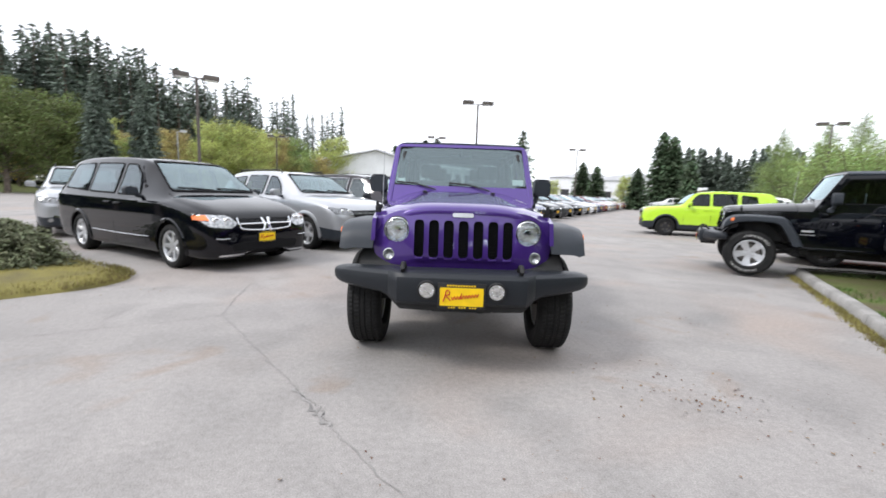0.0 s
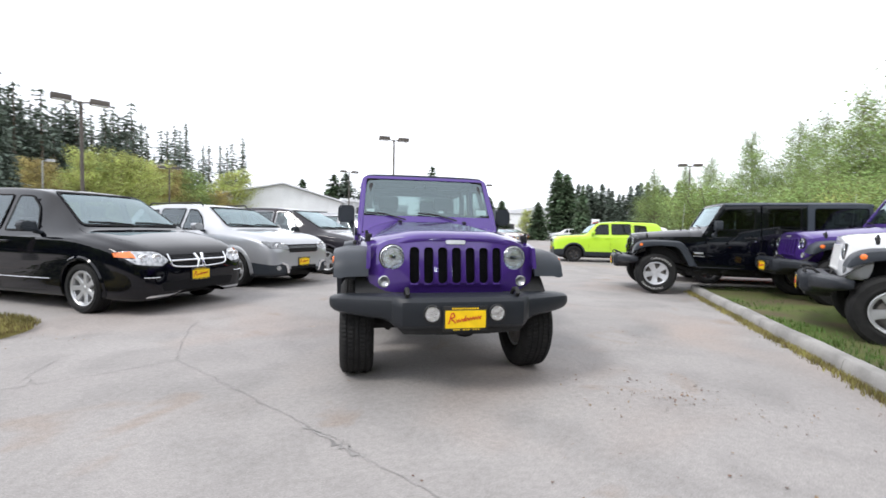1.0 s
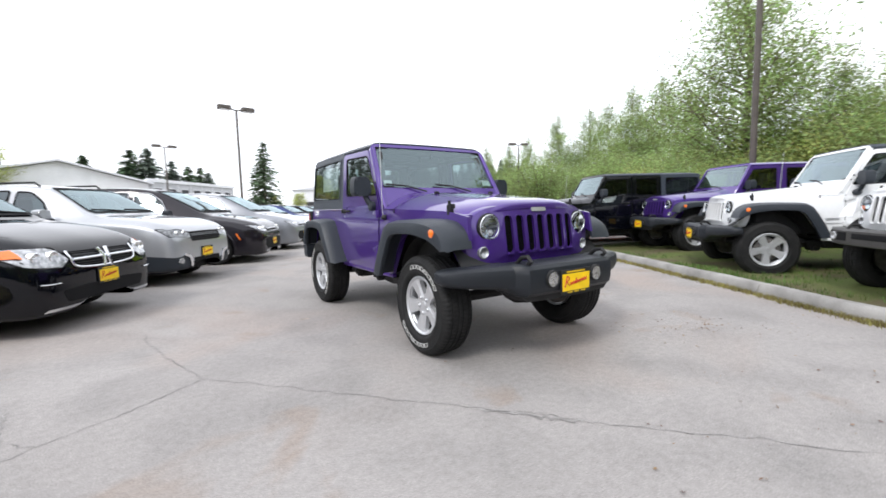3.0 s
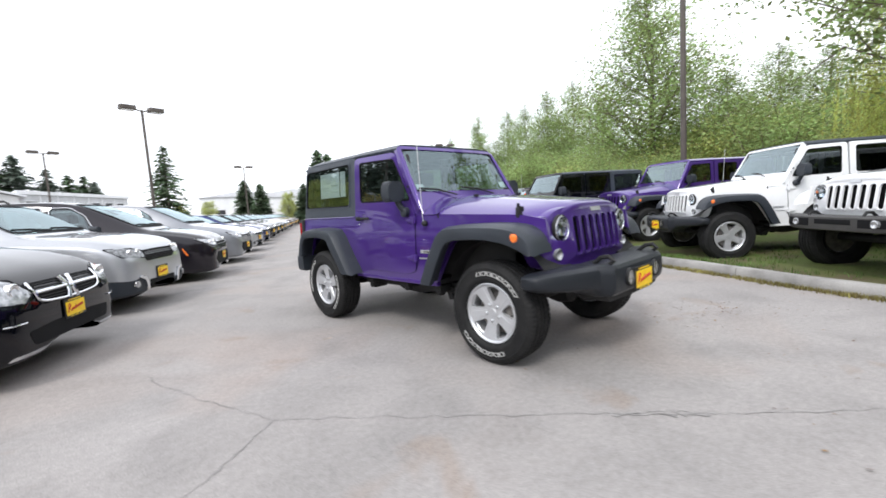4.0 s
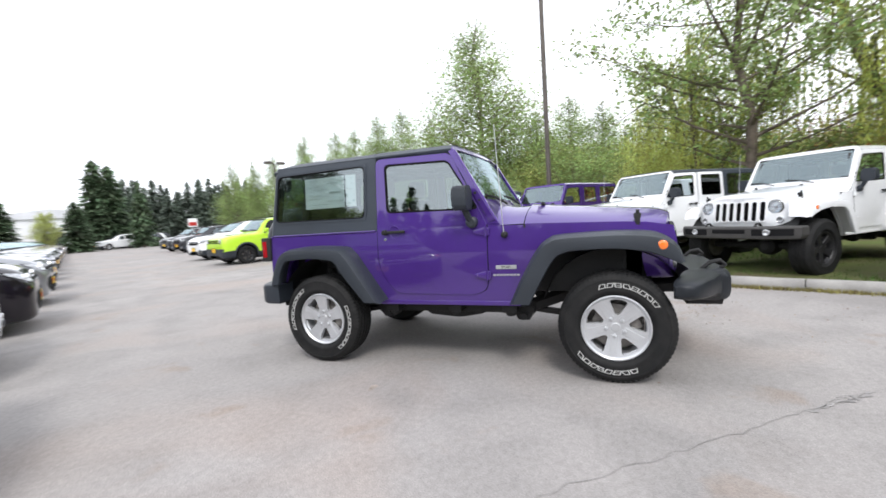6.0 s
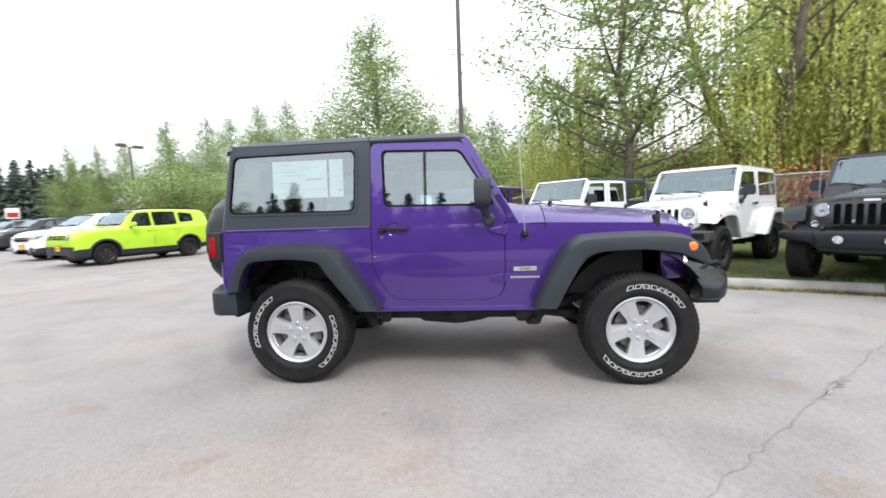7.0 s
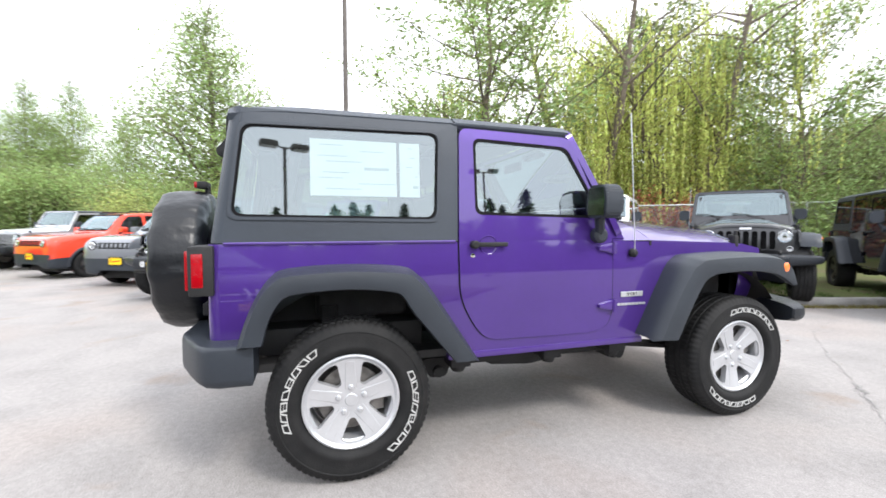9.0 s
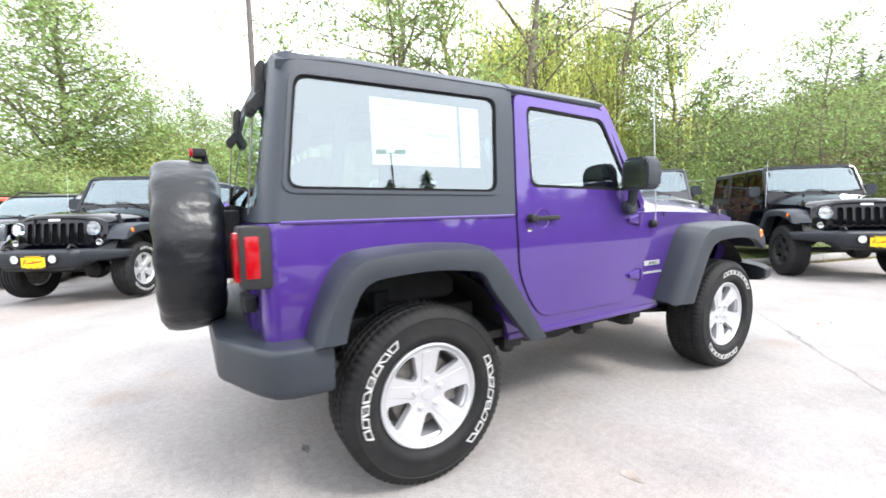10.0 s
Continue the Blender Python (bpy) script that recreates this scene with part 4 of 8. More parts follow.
        lathe_p = [(0.101, fx - 0.020), (0.100, fx + 0.002), (0.097, fx + 0.007), (0.092, fx + 0.006), (0.091, fx - 0.01)]
        rings = []
        for r, h in lathe_p:
            rings.append([(h, s * 0.482 + r * math.cos(2 * math.pi * j / 36), 0.985 + r * math.sin(2 * math.pi * j / 36)) for j in range(36)])
        loft(bm, rings, cap=False)
        part("bezel", bm, M_under, hl)
        bm = bmesh.new()
        turned(bm, [(0.084, fx + 0.004), (0.076, fx + 0.014), (0.054, fx + 0.022), (0.03, fx + 0.026), (0.004, fx + 0.027)], 32, at=(0, s * 0.482, 0.985), axis="x")
        part("lens", bm, M_lens, hl).visible_shadow = False
        bm = bmesh.new()
        turned(bm, [(0.024, fx - 0.08), (0.024, fx - 0.022), (0.028, fx - 0.018), (0.026, fx - 0.010), (0.010, fx - 0.008)], 20, at=(0, s * 0.482, 0.985), axis="x")
        box(bm, fx - 0.030, fx - 0.014, s * 0.482 - 0.080, s * 0.482 + 0.080, 0.980, 0.990, 0.003, 1)
        part("bulb", bm, M_chrome, hl)
        fx2 = gx(0.80) - 0.10 * (0.541 / 0.65) ** 3.5
        bm = bmesh.new()
        turned(bm, [(0.045, fx2 - 0.02), (0.046, fx2 + 0.006), (0.039, fx2 + 0.009), (0.034, fx2 + 0.002), (0.018, fx2 - 0.012), (0.004, fx2 - 0.016)], 24, at=(0, s * 0.541, 0.802), axis="x")
        part("turn_lamp", bm, M_lampbright, car, "clear round turn lamp")
    # front bumper with raised middle, fog lamps, tow hooks
    bm = bmesh.new()
    if steel:
        hb = [(1.88, 0.30), (1.875, 0.48), (1.83, 0.66), (1.72, 0.86), (1.60, 0.88), (1.62, 0.70), (1.70, 0.48), (1.72, 0.30)]
        pl = hb + [(a, -b) for a, b in hb[::-1]]
        loft(bm, [[((a - 1.72) * f + 1.72, b * g_, z) for a, b in pl] for f, g_, z in ((0.7, 0.93, 0.545), (0.96, 0.97, 0.560), (1.0, 1.0, 0.60), (1.0, 1.0, 0.705), (0.9, 0.985, 0.725))])
        fb = part("front_bumper", bm, bumper, car, "dark steel bumper with open pockets", sharp=26)
        bm = bmesh.new()
        box(bm, 1.865, 1.886, -0.24, 0.24, 0.625, 0.685, 0.008)
        part("bumper_slot", bm, M_black_gap, fb)
        for s in (1, -1):
            bm = bmesh.new()
            q = [(1.885, 0.33), (1.880, 0.48), (1.838, 0.66), (1.765, 0.79)]
            loft(bm, [[(a, s * b, 0.60), (a, s * b, 0.69)] for a, b in q], close=False)
            res = bmesh.ops.extrude_face_region(bm, geom=bm.faces[:], use_keep_orig=True)
            for g in res["geom"]:
                if isinstance(g, bmesh.types.BMVert):
                    g.co.x -= 0.03
            part("pocket", bm, M_black_gap, fb)
            bm = bmesh.new()
            turned(bm, [(0.045, 1.85), (0.045, 1.888), (0.036, 1.893), (0.02, 1.884), (0.003, 1.88)], 20, at=(0, s * 0.52, 0.645), axis="x")
            part("fog_lamp", bm, M_lampbright, fb, "round fog lamp")
            bm = bmesh.new()
            tube(bm, [(1.70, s * 0.36, 0.71), (1.76, s * 0.36, 0.765), (1.82, s * 0.36, 0.765), (1.85, s * 0.36, 0.72)], 0.016, 8)
            part("tow_hook", bm, M_under, fb)
    else:
        # y, front x, back x, top, bottom
        along = [(0.0, 1.985, 1.72, 0.735, 0.500), (0.38, 1.985, 1.72, 0.735, 0.500), (0.435, 1.978, 1.72, 0.735, 0.502), (0.475, 1.945, 1.70, 0.736, 0.510), (0.505, 1.908, 1.68, 0.732, 0.532), (0.56, 1.888, 1.66, 0.728, 0.560),
                 (0.70, 1.832, 1.62, 0.725, 0.572), (0.80, 1.778, 1.59, 0.721, 0.580), (0.865, 1.738, 1.57, 0.715, 0.588), (0.905, 1.706, 1.56, 0.707, 0.599), (0.930, 1.674, 1.56, 0.697, 0.616), (0.939, 1.645, 1.57, 0.688, 0.640)]
        rings = []
        for yy, xf, xb, zt, zb in [(-r[0], *r[1:]) for r in along[:0:-1]] + along:
            k = (zt - zb) / 0.235
            rings.append([(xb, yy, zb + 0.01), (xf - 0.085, yy, zb), (xf - 0.035, yy, zb + 0.010 * k), (xf - 0.010, yy, zb + 0.035 * k), (xf, yy, zb + 0.075 * k), (xf, yy, zt - 0.075 * k), (xf - 0.008, yy, zt - 0.035 * k), (xf - 0.028, yy, zt - 0.012 * k), (xf - 0.060, yy, zt), (xb, yy, zt - 0.006)])
        loft(bm, rings)
        fb = part("front_bumper", bm, M_bumper if bumper is M_plastic else bumper, car, sharp=26)
        bm = bmesh.new()
        q = [(-0.47, 0.52), (-0.42, 0.470), (-0.22, 0.462), (-0.20, 0.474), (0.20, 0.474), (0.22, 0.462), (0.42, 0.470), (0.47, 0.52)]
        prism(bm, q, YZ, 1.70, 1.93, 0.012, 2)
        part("air_dam", bm, M_under, fb)
        for s in (1, -1):
            bm = bmesh.new()
            turned(bm, [(0.064, 1.955), (0.064, 1.998), (0.060, 2.004), (0.052, 2.003), (0.050, 1.992), (0.02, 1.988)], 28, at=(0, s * 0.232, 0.622), axis="x")
            fg = part("fog_lamp", bm, M_under, fb)
            bm = bmesh.new()
            turned(bm, [(0.051, 1.999), (0.046, 1.996), (0.03, 1.991), (0.014, 1.990), (0.012, 1.997), (0.003, 1.999)], 24, at=(0, s * 0.232, 0.622), axis="x")
            part("lens", bm, M_reflector, fg, "clear fog lamp lens")
            bm = bmesh.new()
            tube(bm, [(1.80, s * 0.40, 0.72), (1.86, s * 0.40, 0.775), (1.92, s * 0.40, 0.785), (1.95, s * 0.40, 0.755), (1.92, s * 0.40, 0.73)], 0.016, 8)
            part("tow_hook", bm, M_under, fb)
    if dealer:
        plate(car, 1.996, 0.588)
    # mirrors
    for s in (1, -1):
        bm = bmesh.new()
        q = rounded([(s * 0.775, 1.262), (s * 0.945, 1.262), (s * 0.952, 1.35), (s * 0.94, 1.442), (s * 0.785, 1.442)], 0.035, 4)
        if s < 0:
            q = q[::-1]
        prism(bm, q, YZ, 0.115, 0.225, 0.022, 3)
        mi = part("mirror", bm, M_plastic, car)
        bm = bmesh.new()
        tube(bm, [(0.17, s * 0.82, 1.27), (0.19, s * 0.80, 1.21), (0.205, s * 0.765, 1.17)], 0.028, 8)
        turned(bm, [(0.045, s * 0.748), (0.045, s * 0.79), (0.03, s * 0.80)], 16, at=(0.208, 0, 1.165), axis="y")
        part("mirror_arm", bm, M_plastic, mi)
        bm = sheet([[(s * 0.792, 1.275), (s * 0.93, 1.275), (s * 0.935, 1.35), (s * 0.925, 1.428), (s * 0.80, 1.428)]], lambda u, v: (0.112, u, v), 0)
        part("mirror_glass", bm, M_chrome, mi)
    # aerial and side badges
    bm = bmesh.new()
    turned(bm, [(0.026, -0.752), (0.026, -0.772), (0.012, -0.79), (0.004, -0.79)], 16, at=(0.456, 0, 1.058), axis="y")
    ae = part("aerial", bm, M_under, car)
    bm = bmesh.new()
    tube(bm, [(0.456, -0.775, 1.06), (0.452, -0.778, 1.14), (0.42, -0.765, 1.88)], 0.0035, 6)
    part("mast", bm, M_alloy, ae, "thin bright aerial mast")
    for s in (1, -1):
        y = side_y(0.45, 0.80) + 0.001
        bm = bmesh.new()
        box(bm, 0.375, 0.535, min(s * y, s * (y + 0.004)), max(s * y, s * (y + 0.004)), 0.795, 0.825, 0.0015, 1)
        bd = part("badge", bm, M_badge, car, "bright rectangular badge")
        if fine:
            words("SPORT", 0.026, M_blackink, bd, pose(0.455, s * (y + 0.0045), 0.81, 90, 0, 0 if s < 0 else 180))
        bm = bmesh.new()
        for i in range(8):
            x = 0.352 + i * 0.026
            box(bm, x, x + 0.021, min(s * (y - 0.002), s * (y + 0.003)), max(s * (y - 0.002), s * (y + 0.003)), 0.744, 0.757, 0)
        part("model_mark", bm, M_badge, car, "plain bright model mark")
    # chassis
    bm = bmesh.new()
    for s in (1, -1):
        tube(bm, [(sx(-1.70), s * 0.42, 0.60), (sx(-1.20), s * 0.42, 0.66), (sx(-0.80), s * 0.45, 0.46), (0.60, s * 0.45, 0.46), (1.0, s * 0.42, 0.60), (1.70, s * 0.42, 0.62)], 0.06, 6)
        tube(bm, [(sx(-1.30), s * 0.50, 0.36), (sx(-1.3), s * 0.52, 0.80)], 0.05, 8)
        tube(bm, [(1.12, s * 0.50, 0.36), (1.12, s * 0.48, 0.85)], 0.05, 8)
        tube(bm, [(1.2, s * 0.48, 0.36), (0.50, s * 0.44, 0.44)], 0.03, 6)
        tube(bm, [(sx(-1.2), s * 0.48, 0.36), (sx(-0.70), s * 0.45, 0.44)], 0.03, 6)
        box(bm, sx(-0.74), 0.62, min(s * 0.45, s * 0.52), max(s * 0.45, s * 0.52), 0.400, 0.500, 0.012)
        for xm in (sx(-0.60), -0.02, 0.44):
            box(bm, xm - 0.06, xm + 0.06, min(s * 0.50, s * 0.66), max(s * 0.50, s * 0.66), 0.430, 0.500, 0.012)
            turned(bm, [(0.035, 0.40), (0.045, 0.42), (0.045, 0.455)], 12, at=(xm, s * 0.60, 0), axis="z")
        for xm, dz in ((sx(-0.70), 0.0), (0.53, 0.0)):
            prism(bm, rounded([(xm - 0.09, 0.46), (xm + 0.09, 0.46), (xm + 0.05, 0.35), (xm - 0.05, 0.35)], 0.02, 2), XZ, s * 0.40, s * 0.54)
            turned(bm, [(0.030, s * 0.38), (0.030, s * 0.57)], 10, at=(xm, 0, 0.385), axis="y")
    part("frame_rail", bm, M_under, car)
    for x, n_ in ((1.212, "front_axle"), (-1.212 - ext, "rear_axle")):
        bm = bmesh.new()
        tube(bm, [(x, -0.72, 0.40), (x, 0.72, 0.40)], 0.045, 10)
        turned(bm, [(0.05, x - 0.15), (0.12, x - 0.10), (0.14, x), (0.12, x + 0.10), (0.05, x + 0.15)], 16, at=(0, 0.05 if x < 0 else 0.18, 0.40), axis="x")
        part(n_, bm, M_under, car)
    bm = bmesh.new()
    prism(bm, rounded([(-0.42, 0.50), (-0.36, 0.36), (-0.05, 0.335), (0.16, 0.37), (0.30, 0.44), (0.42, 0.50)], 0.04, 3), XZ, -0.44, 0.10, 0.02, 2)
    tube(bm, [(-0.30, -0.40, 0.46), (0.05, -0.46, 0.43), (0.55, -0.40, 0.46)], 0.03, 8)
    part("gearbox", bm, M_under, car)
    bm = bmesh.new()
    tube(bm, [(sx(-1.50), -0.30, 0.55), (sx(-1.62), -0.55, 0.55), (sx(-1.72), -0.66, 0.53)], 0.03, 8)
    turned(bm, [(0.09, -0.45), (0.10, -0.43), (0.10, 0.43), (0.09, 0.45)], 16, at=(sx(-1.52), 0, 0.56), axis="y")
    part("exhaust", bm, M_brake, car)
    bm = bmesh.new()
    box(bm, sx(-1.80), 0.55, -0.70, 0.70, 0.52, 0.56, 0)
    box(bm, sx(-1.80), sx(-0.80), -0.58, 0.58, 0.56, 0.70, 0.02)
    part("floor_pan", bm, M_dash, car)
    # interior
    bm = bmesh.new()
    prism(bm, rounded([(0.0, 0.78), (0.04, 1.14), (0.20, 1.225), (0.36, 1.165), (0.36, 0.78)], 0.05, 3), XZ, -0.66, 0.66)
    part("dashboard", bm, M_dash, car)
    bm = bmesh.new()
    c = Vector((-0.10, 0.36, 1.14))
    ax = Vector((-0.9, 0, 0.42)).normalized()
    u, w = Vector((0, 1, 0)), ax.cross(Vector((0, 1, 0)))
    ring = [c + 0.19 * (u * math.cos(t) + w * math.sin(t)) for t in [2 * math.pi * i / 24 for i in range(25)]]
    tube(bm, ring, 0.016, 8)
    tube(bm, [c, c - ax * 0.25], 0.03, 8)
    for t in (0.2, 2.9, 4.7):
        tube(bm, [c, c + 0.19 * (u * math.cos(t) + w * math.sin(t))], 0.014, 6)
    part("steering_wheel", bm, M_dash, car)

    def seat(x, y, w_):
        bm = bmesh.new()
        box(bm, x - 0.22, x + 0.28, y - w_ / 2, y + w_ / 2, 0.72, 0.90, 0.05, 3)
        prism(bm, rounded([(x - 0.16, 0.84), (x - 0.30, 0.86), (x - 0.46, 1.40), (x - 0.36, 1.42)], 0.04, 3), XZ, y - w_ / 2, y + w_ / 2, 0.03, 2)
        part("seat", bm, M_seat, car)
        for yy in ((y,) if w_ < 0.8 else (y - 0.3, y + 0.3)):
            bm = bmesh.new()
            box(bm, x - 0.50, x - 0.40, yy - 0.13, yy + 0.13, 1.45, 1.62, 0.04, 3)
            tube(bm, [(x - 0.43, yy - 0.06, 1.38), (x - 0.45, yy - 0.06, 1.48)], 0.007, 6)
            tube(bm, [(x - 0.43, yy + 0.06, 1.38), (x - 0.45, yy + 0.06, 1.48)], 0.007, 6)
            part("headrest", bm, M_seat, car)

    for yy in (-0.36, 0.36):
        seat(-0.30, yy, 0.50)
    seat(sx(-1.15), 0, 1.05)
    bm = bmesh.new()
    for s in (1, -1):
        tube(bm, [(-0.66, s * 0.60, 0.7), (-0.66, s * 0.60, 1.60), (-0.64, s * 0.57, 1.69), (sx(-1.05), s * 0.56, 1.70), (sx(-1.45), s * 0.58, 1.60), (sx(-1.60), s * 0.60, 0.8)], 0.032, 8)
        tube(bm, [(-0.64, s * 0.57, 1.69), (-0.2, s * 0.58, 1.71), (0.08, s * 0.60, 1.68), (0.28, s * 0.66, 1.25)], 0.028, 8)
    tube(bm, [(-0.64, -0.58, 1.69), (-0.64, 0.58, 1.69)], 0.032, 8)
    part("roll_bar", bm, M_seat, car)
    # wheels
    for x in (1.212, -1.212 - ext):
        for y in (0.765, -0.765):
            put_wheel(car, rims, x, y * 0.968, 0.386 if rims == "sport" else 0.392, spin=28 if x > 0 else 2, marks=-53 if x > 0 else 63)
    return car


wheel_meshes("sport", 0.386, 0.255, 0.224, 5, M_alloy, True, wide=18.0)
wheel_meshes("five", 0.392, 0.240, 0.228, 5, M_alloy, False, wide=15)
wheel_meshes("mud", 0.40, 0.26, 0.225, 5, M_darkalloy, False, wide=16)


# ---------------------------------------------------------------- closed road cars, shaped from stations along the length
def cr(a, b, c, d, t):
    return 0.5 * (2 * b + (c - a) * t + (2 * a - 5 * b + 4 * c - d) * t * t + (3 * b - a - 3 * c + d) * t ** 3)


def refine(rows, k):
    rows = np.asarray(rows, float)
    P = np.concatenate([2 * rows[:1] - rows[1:2], rows, 2 * rows[-1:] - rows[-2:-1]])
    out = []
    for i in range(1, len(P) - 2):
        for j in range(k):
            out.append(cr(P[i - 1], P[i], P[i + 1], P[i + 2], j / k))
    out.append(P[-2])
    return np.array(out)


def section(zb, zs, zt, w, wr, drop):
    zr = zt - drop * (zt - zs)
    return [(w * 0.60, zb), (w * 0.90, zb + 0.015), (w * 0.965, zb + 0.10), (w, zb + 0.52 * (zs - zb)), (w * 0.985, zs - 0.06), (w * 0.955, zs),
            ((w * 0.93 + wr) / 2 + 0.012, (zs + zr) / 2), (wr, zr), (wr * 0.86, zt - 0.35 * drop * (zt - zs)), (wr * 0.5, zt - 0.006), (0, zt)]


def inset(poly, d):
    """A convex outline drawn in by d, or out for a negative d."""
    cu, cv = sum(p[0] for p in poly) / len(poly), sum(p[1] for p in poly) / len(poly)
    out = []
    n = len(poly)
    for i in range(n):
        ls = []
        for a, b in ((poly[i - 1], poly[i]), (poly[i], poly[(i + 1) % n])):
            nx, ny = b[1] - a[1], a[0] - b[0]
            ln = math.hypot(nx, ny)
            nx, ny = nx / ln, ny / ln
            if (cu - a[0]) * nx + (cv - a[1]) * ny < 0:
                nx, ny = -nx, -ny
            ls.append((nx, ny, nx * a[0] + ny * a[1] + d))
        (a1, b1, c1), (a2, b2, c2) = ls
        det = a1 * b2 - a2 * b1
        out.append(((c1 * b2 - c2 * b1) / det, (a1 * c2 - a2 * c1) / det))
    return out


def road_car(spec, body, name, label, m, group="", dealer=True):
    car = thing(name, label, "car", group, m=m)
    secs = [[(x, y, z) for y, z in section(zb, zs, zt, w, wr, dr)] for x, zb, zs, zt, w, wr, dr in spec["stations"]]
    g = np.array([refine(s, 3) for s in secs])
    g = refine(g.reshape(len(secs), -1), 4).reshape(-1, g.shape[1], 3)
    g[:, -1, 1] = 0
    nu, nv = g.shape[:2]
    bm = bmesh.new()
    V = {}
    for s in (1, -1):
        for i in range(nu):
            for j in range(nv):
                if s < 0 and j == nv - 1:
                    V[i, j, s] = V[i, j, 1]
                    continue
                V[i, j, s] = bm.verts.new((g[i, j, 0], s * g[i, j, 1], g[i, j, 2]))
        for i in range(nu - 1):
            for j in range(nv - 1):
                q = (V[i, j, s], V[i + 1, j, s], V[i + 1, j + 1, s], V[i, j + 1, s])
                bm.faces.new(q if s > 0 else q[::-1])
    for i in (0, nu - 1):
        ring = [V[i, j, 1] for j in range(nv)] + [V[i, j, -1] for j in range(nv - 2, -1, -1)]
        bm.faces.new(ring)
    low_front, low_side = spec.get("lower", (0, 0))
    for f in bm.faces:
        f.material_index = 0
    for i in range(nu - 1):
        for j in range(nv - 1):
            if j < (low_front if g[i, 0, 0] > 0.36 else low_side):
                for s in (1, -1):
                    fc = bm.faces.get((V[i, j, s], V[i + 1, j, s], V[i + 1, j + 1, s], V[i, j + 1, s]))
                    if fc:
                        fc.material_index = 1
    bmesh.ops.recalc_face_normals(bm, faces=bm.faces)
    hit = BVHTree.FromBMesh(bm)
    R, wb, Ra = spec["R"], spec["wb"], spec["Ra"]
    arches = [(0, R), (-wb, R)]

    def inside(c):
        return abs(c.y) > 0.50 and any((c.x - ax) ** 2 + (c.z - az) ** 2 < Ra * Ra for ax, az in arches)

    # openings for the panes
    def cut(poly, ax, sgn):
        us, vs = [p[0] for p in poly], [p[1] for p in poly]
        cu, cv = sum(us) / len(us), sum(vs) / len(vs)

        def uv(c):
            return (c.x, c.z) if ax == 1 else (c.y, c.z)

        def near():
            out = []
            for f in bm.faces:
                c = f.calc_center_median()
                if len(f.verts) > 12 or (c[ax] * sgn < 0.2 if ax == 1 else (c.x + 2) * sgn < 0 or f.normal.x * sgn < 0.12):
                    continue
                q = [uv(v.co) for v in f.verts]
                if max(p[0] for p in q) > min(us) - 0.01 and min(p[0] for p in q) < max(us) + 0.01 and max(p[1] for p in q) > min(vs) - 0.01 and min(p[1] for p in q) < max(vs) + 0.01:
                    out.append(f)
            return out

        walls = []
        for i in range(len(poly)):
            (u0, v0), (u1, v1) = poly[i], poly[(i + 1) % len(poly)]
            nu_, nv_ = v1 - v0, u0 - u1
            if (cu - u0) * nu_ + (cv - v0) * nv_ > 0:
                nu_, nv_ = -nu_, -nv_
            walls.append((u0, v0, nu_, nv_))
            fs = near()
            es = list({e for f in fs for e in f.edges})
            ve = list({v for f in fs for v in f.verts})
            bmesh.ops.bisect_plane(bm, geom=ve + es + fs, dist=1e-5, plane_co=(u0, 0, v0) if ax == 1 else (0, u0, v0), plane_no=(nu_, 0, nv_) if ax == 1 else (0, nu_, nv_))
        gone = []
        for f in near():
            u, v = uv(f.calc_center_median())
            if all((u - a0) * n0 + (v - b0) * n1 < 1e-6 for a0, b0, n0, n1 in walls):
                gone.append(f)
        bmesh.ops.delete(bm, geom=gone, context="FACES")

    for poly in spec["side_glass"]:
        for s in (1, -1):
            cut(inset(poly, 0.018), 1, s)
    cut(inset(spec["screen"], 0.02), 0, 1)
    cut(inset(spec["rear_glass"], 0.02), 0, -1)
    bmesh.ops.delete(bm, geom=[f for f in bm.faces if inside(f.calc_center_median())], context="FACES")
    for v in bm.verts:
        if abs(v.co.y) > 0.50:
            for ax, az in arches:
                d = math.hypot(v.co.x - ax, v.co.z - az)
                if 0.5 * Ra < d < Ra * 1.02:
                    k = Ra / d
                    v.co.x, v.co.z = ax + (v.co.x - ax) * k, az + (v.co.z - az) * k
    if low_front:
        b2 = bm.copy()
        bmesh.ops.delete(b2, geom=[f for f in b2.faces if f.material_index == 0], context="FACES")
        bmesh.ops.delete(bm, geom=[f for f in bm.faces if f.material_index == 1], context="FACES")
        for f in b2.faces:
            f.material_index = 0
        part("lower_cladding", b2, M_plastic, car, "black lower cladding", sharp=50)
    part("body", bm, body, car, sharp=50)

    def side(s, off):
        def f(u, v):
            p, n_, _, _ = hit.ray_cast(Vector((u, s * 3, v)), Vector((0, -s, 0)))
            if p is None:
                q, n_, _, _ = hit.find_nearest(Vector((u, s * 0.9, v)))
                p = q
            if n_.y * s < 0:
                n_ = -n_
            return p + n_ * off
        return f

    def front(off, d=1):
        def f(u, v):
            p, n_, _, _ = hit.ray_cast(Vector((6 * d - 1.5, u, v)), Vector((-d, 0, 0)))
            if p is None:
                p, n_, _, _ = hit.find_nearest(Vector((1.0 * d if d > 0 else -5, u, v)))
            if n_.x * d < 0:
                n_ = -n_
            return p + n_ * off
        return f

    def both(poly):
        return [(poly, 1), ([(-a, b) for a, b in poly[::-1]], -1)]

    # glass with its black border
    for poly in spec["side_glass"]:
        for s in (1, -1):
            big, inn = rounded(poly, 0.05, 4), rounded(inset(poly, 0.024), 0.04, 4)
            w = part("side_window", sheet([big], side(s, 0.008), 0.09), spec.get("glass", M_tint), car)
            w.visible_shadow = False
            part("window_border", sheet([big, inn], side(s, 0.011), 0), M_black_gap, w)
            if spec.get("chrome"):
                bm = bmesh.new()
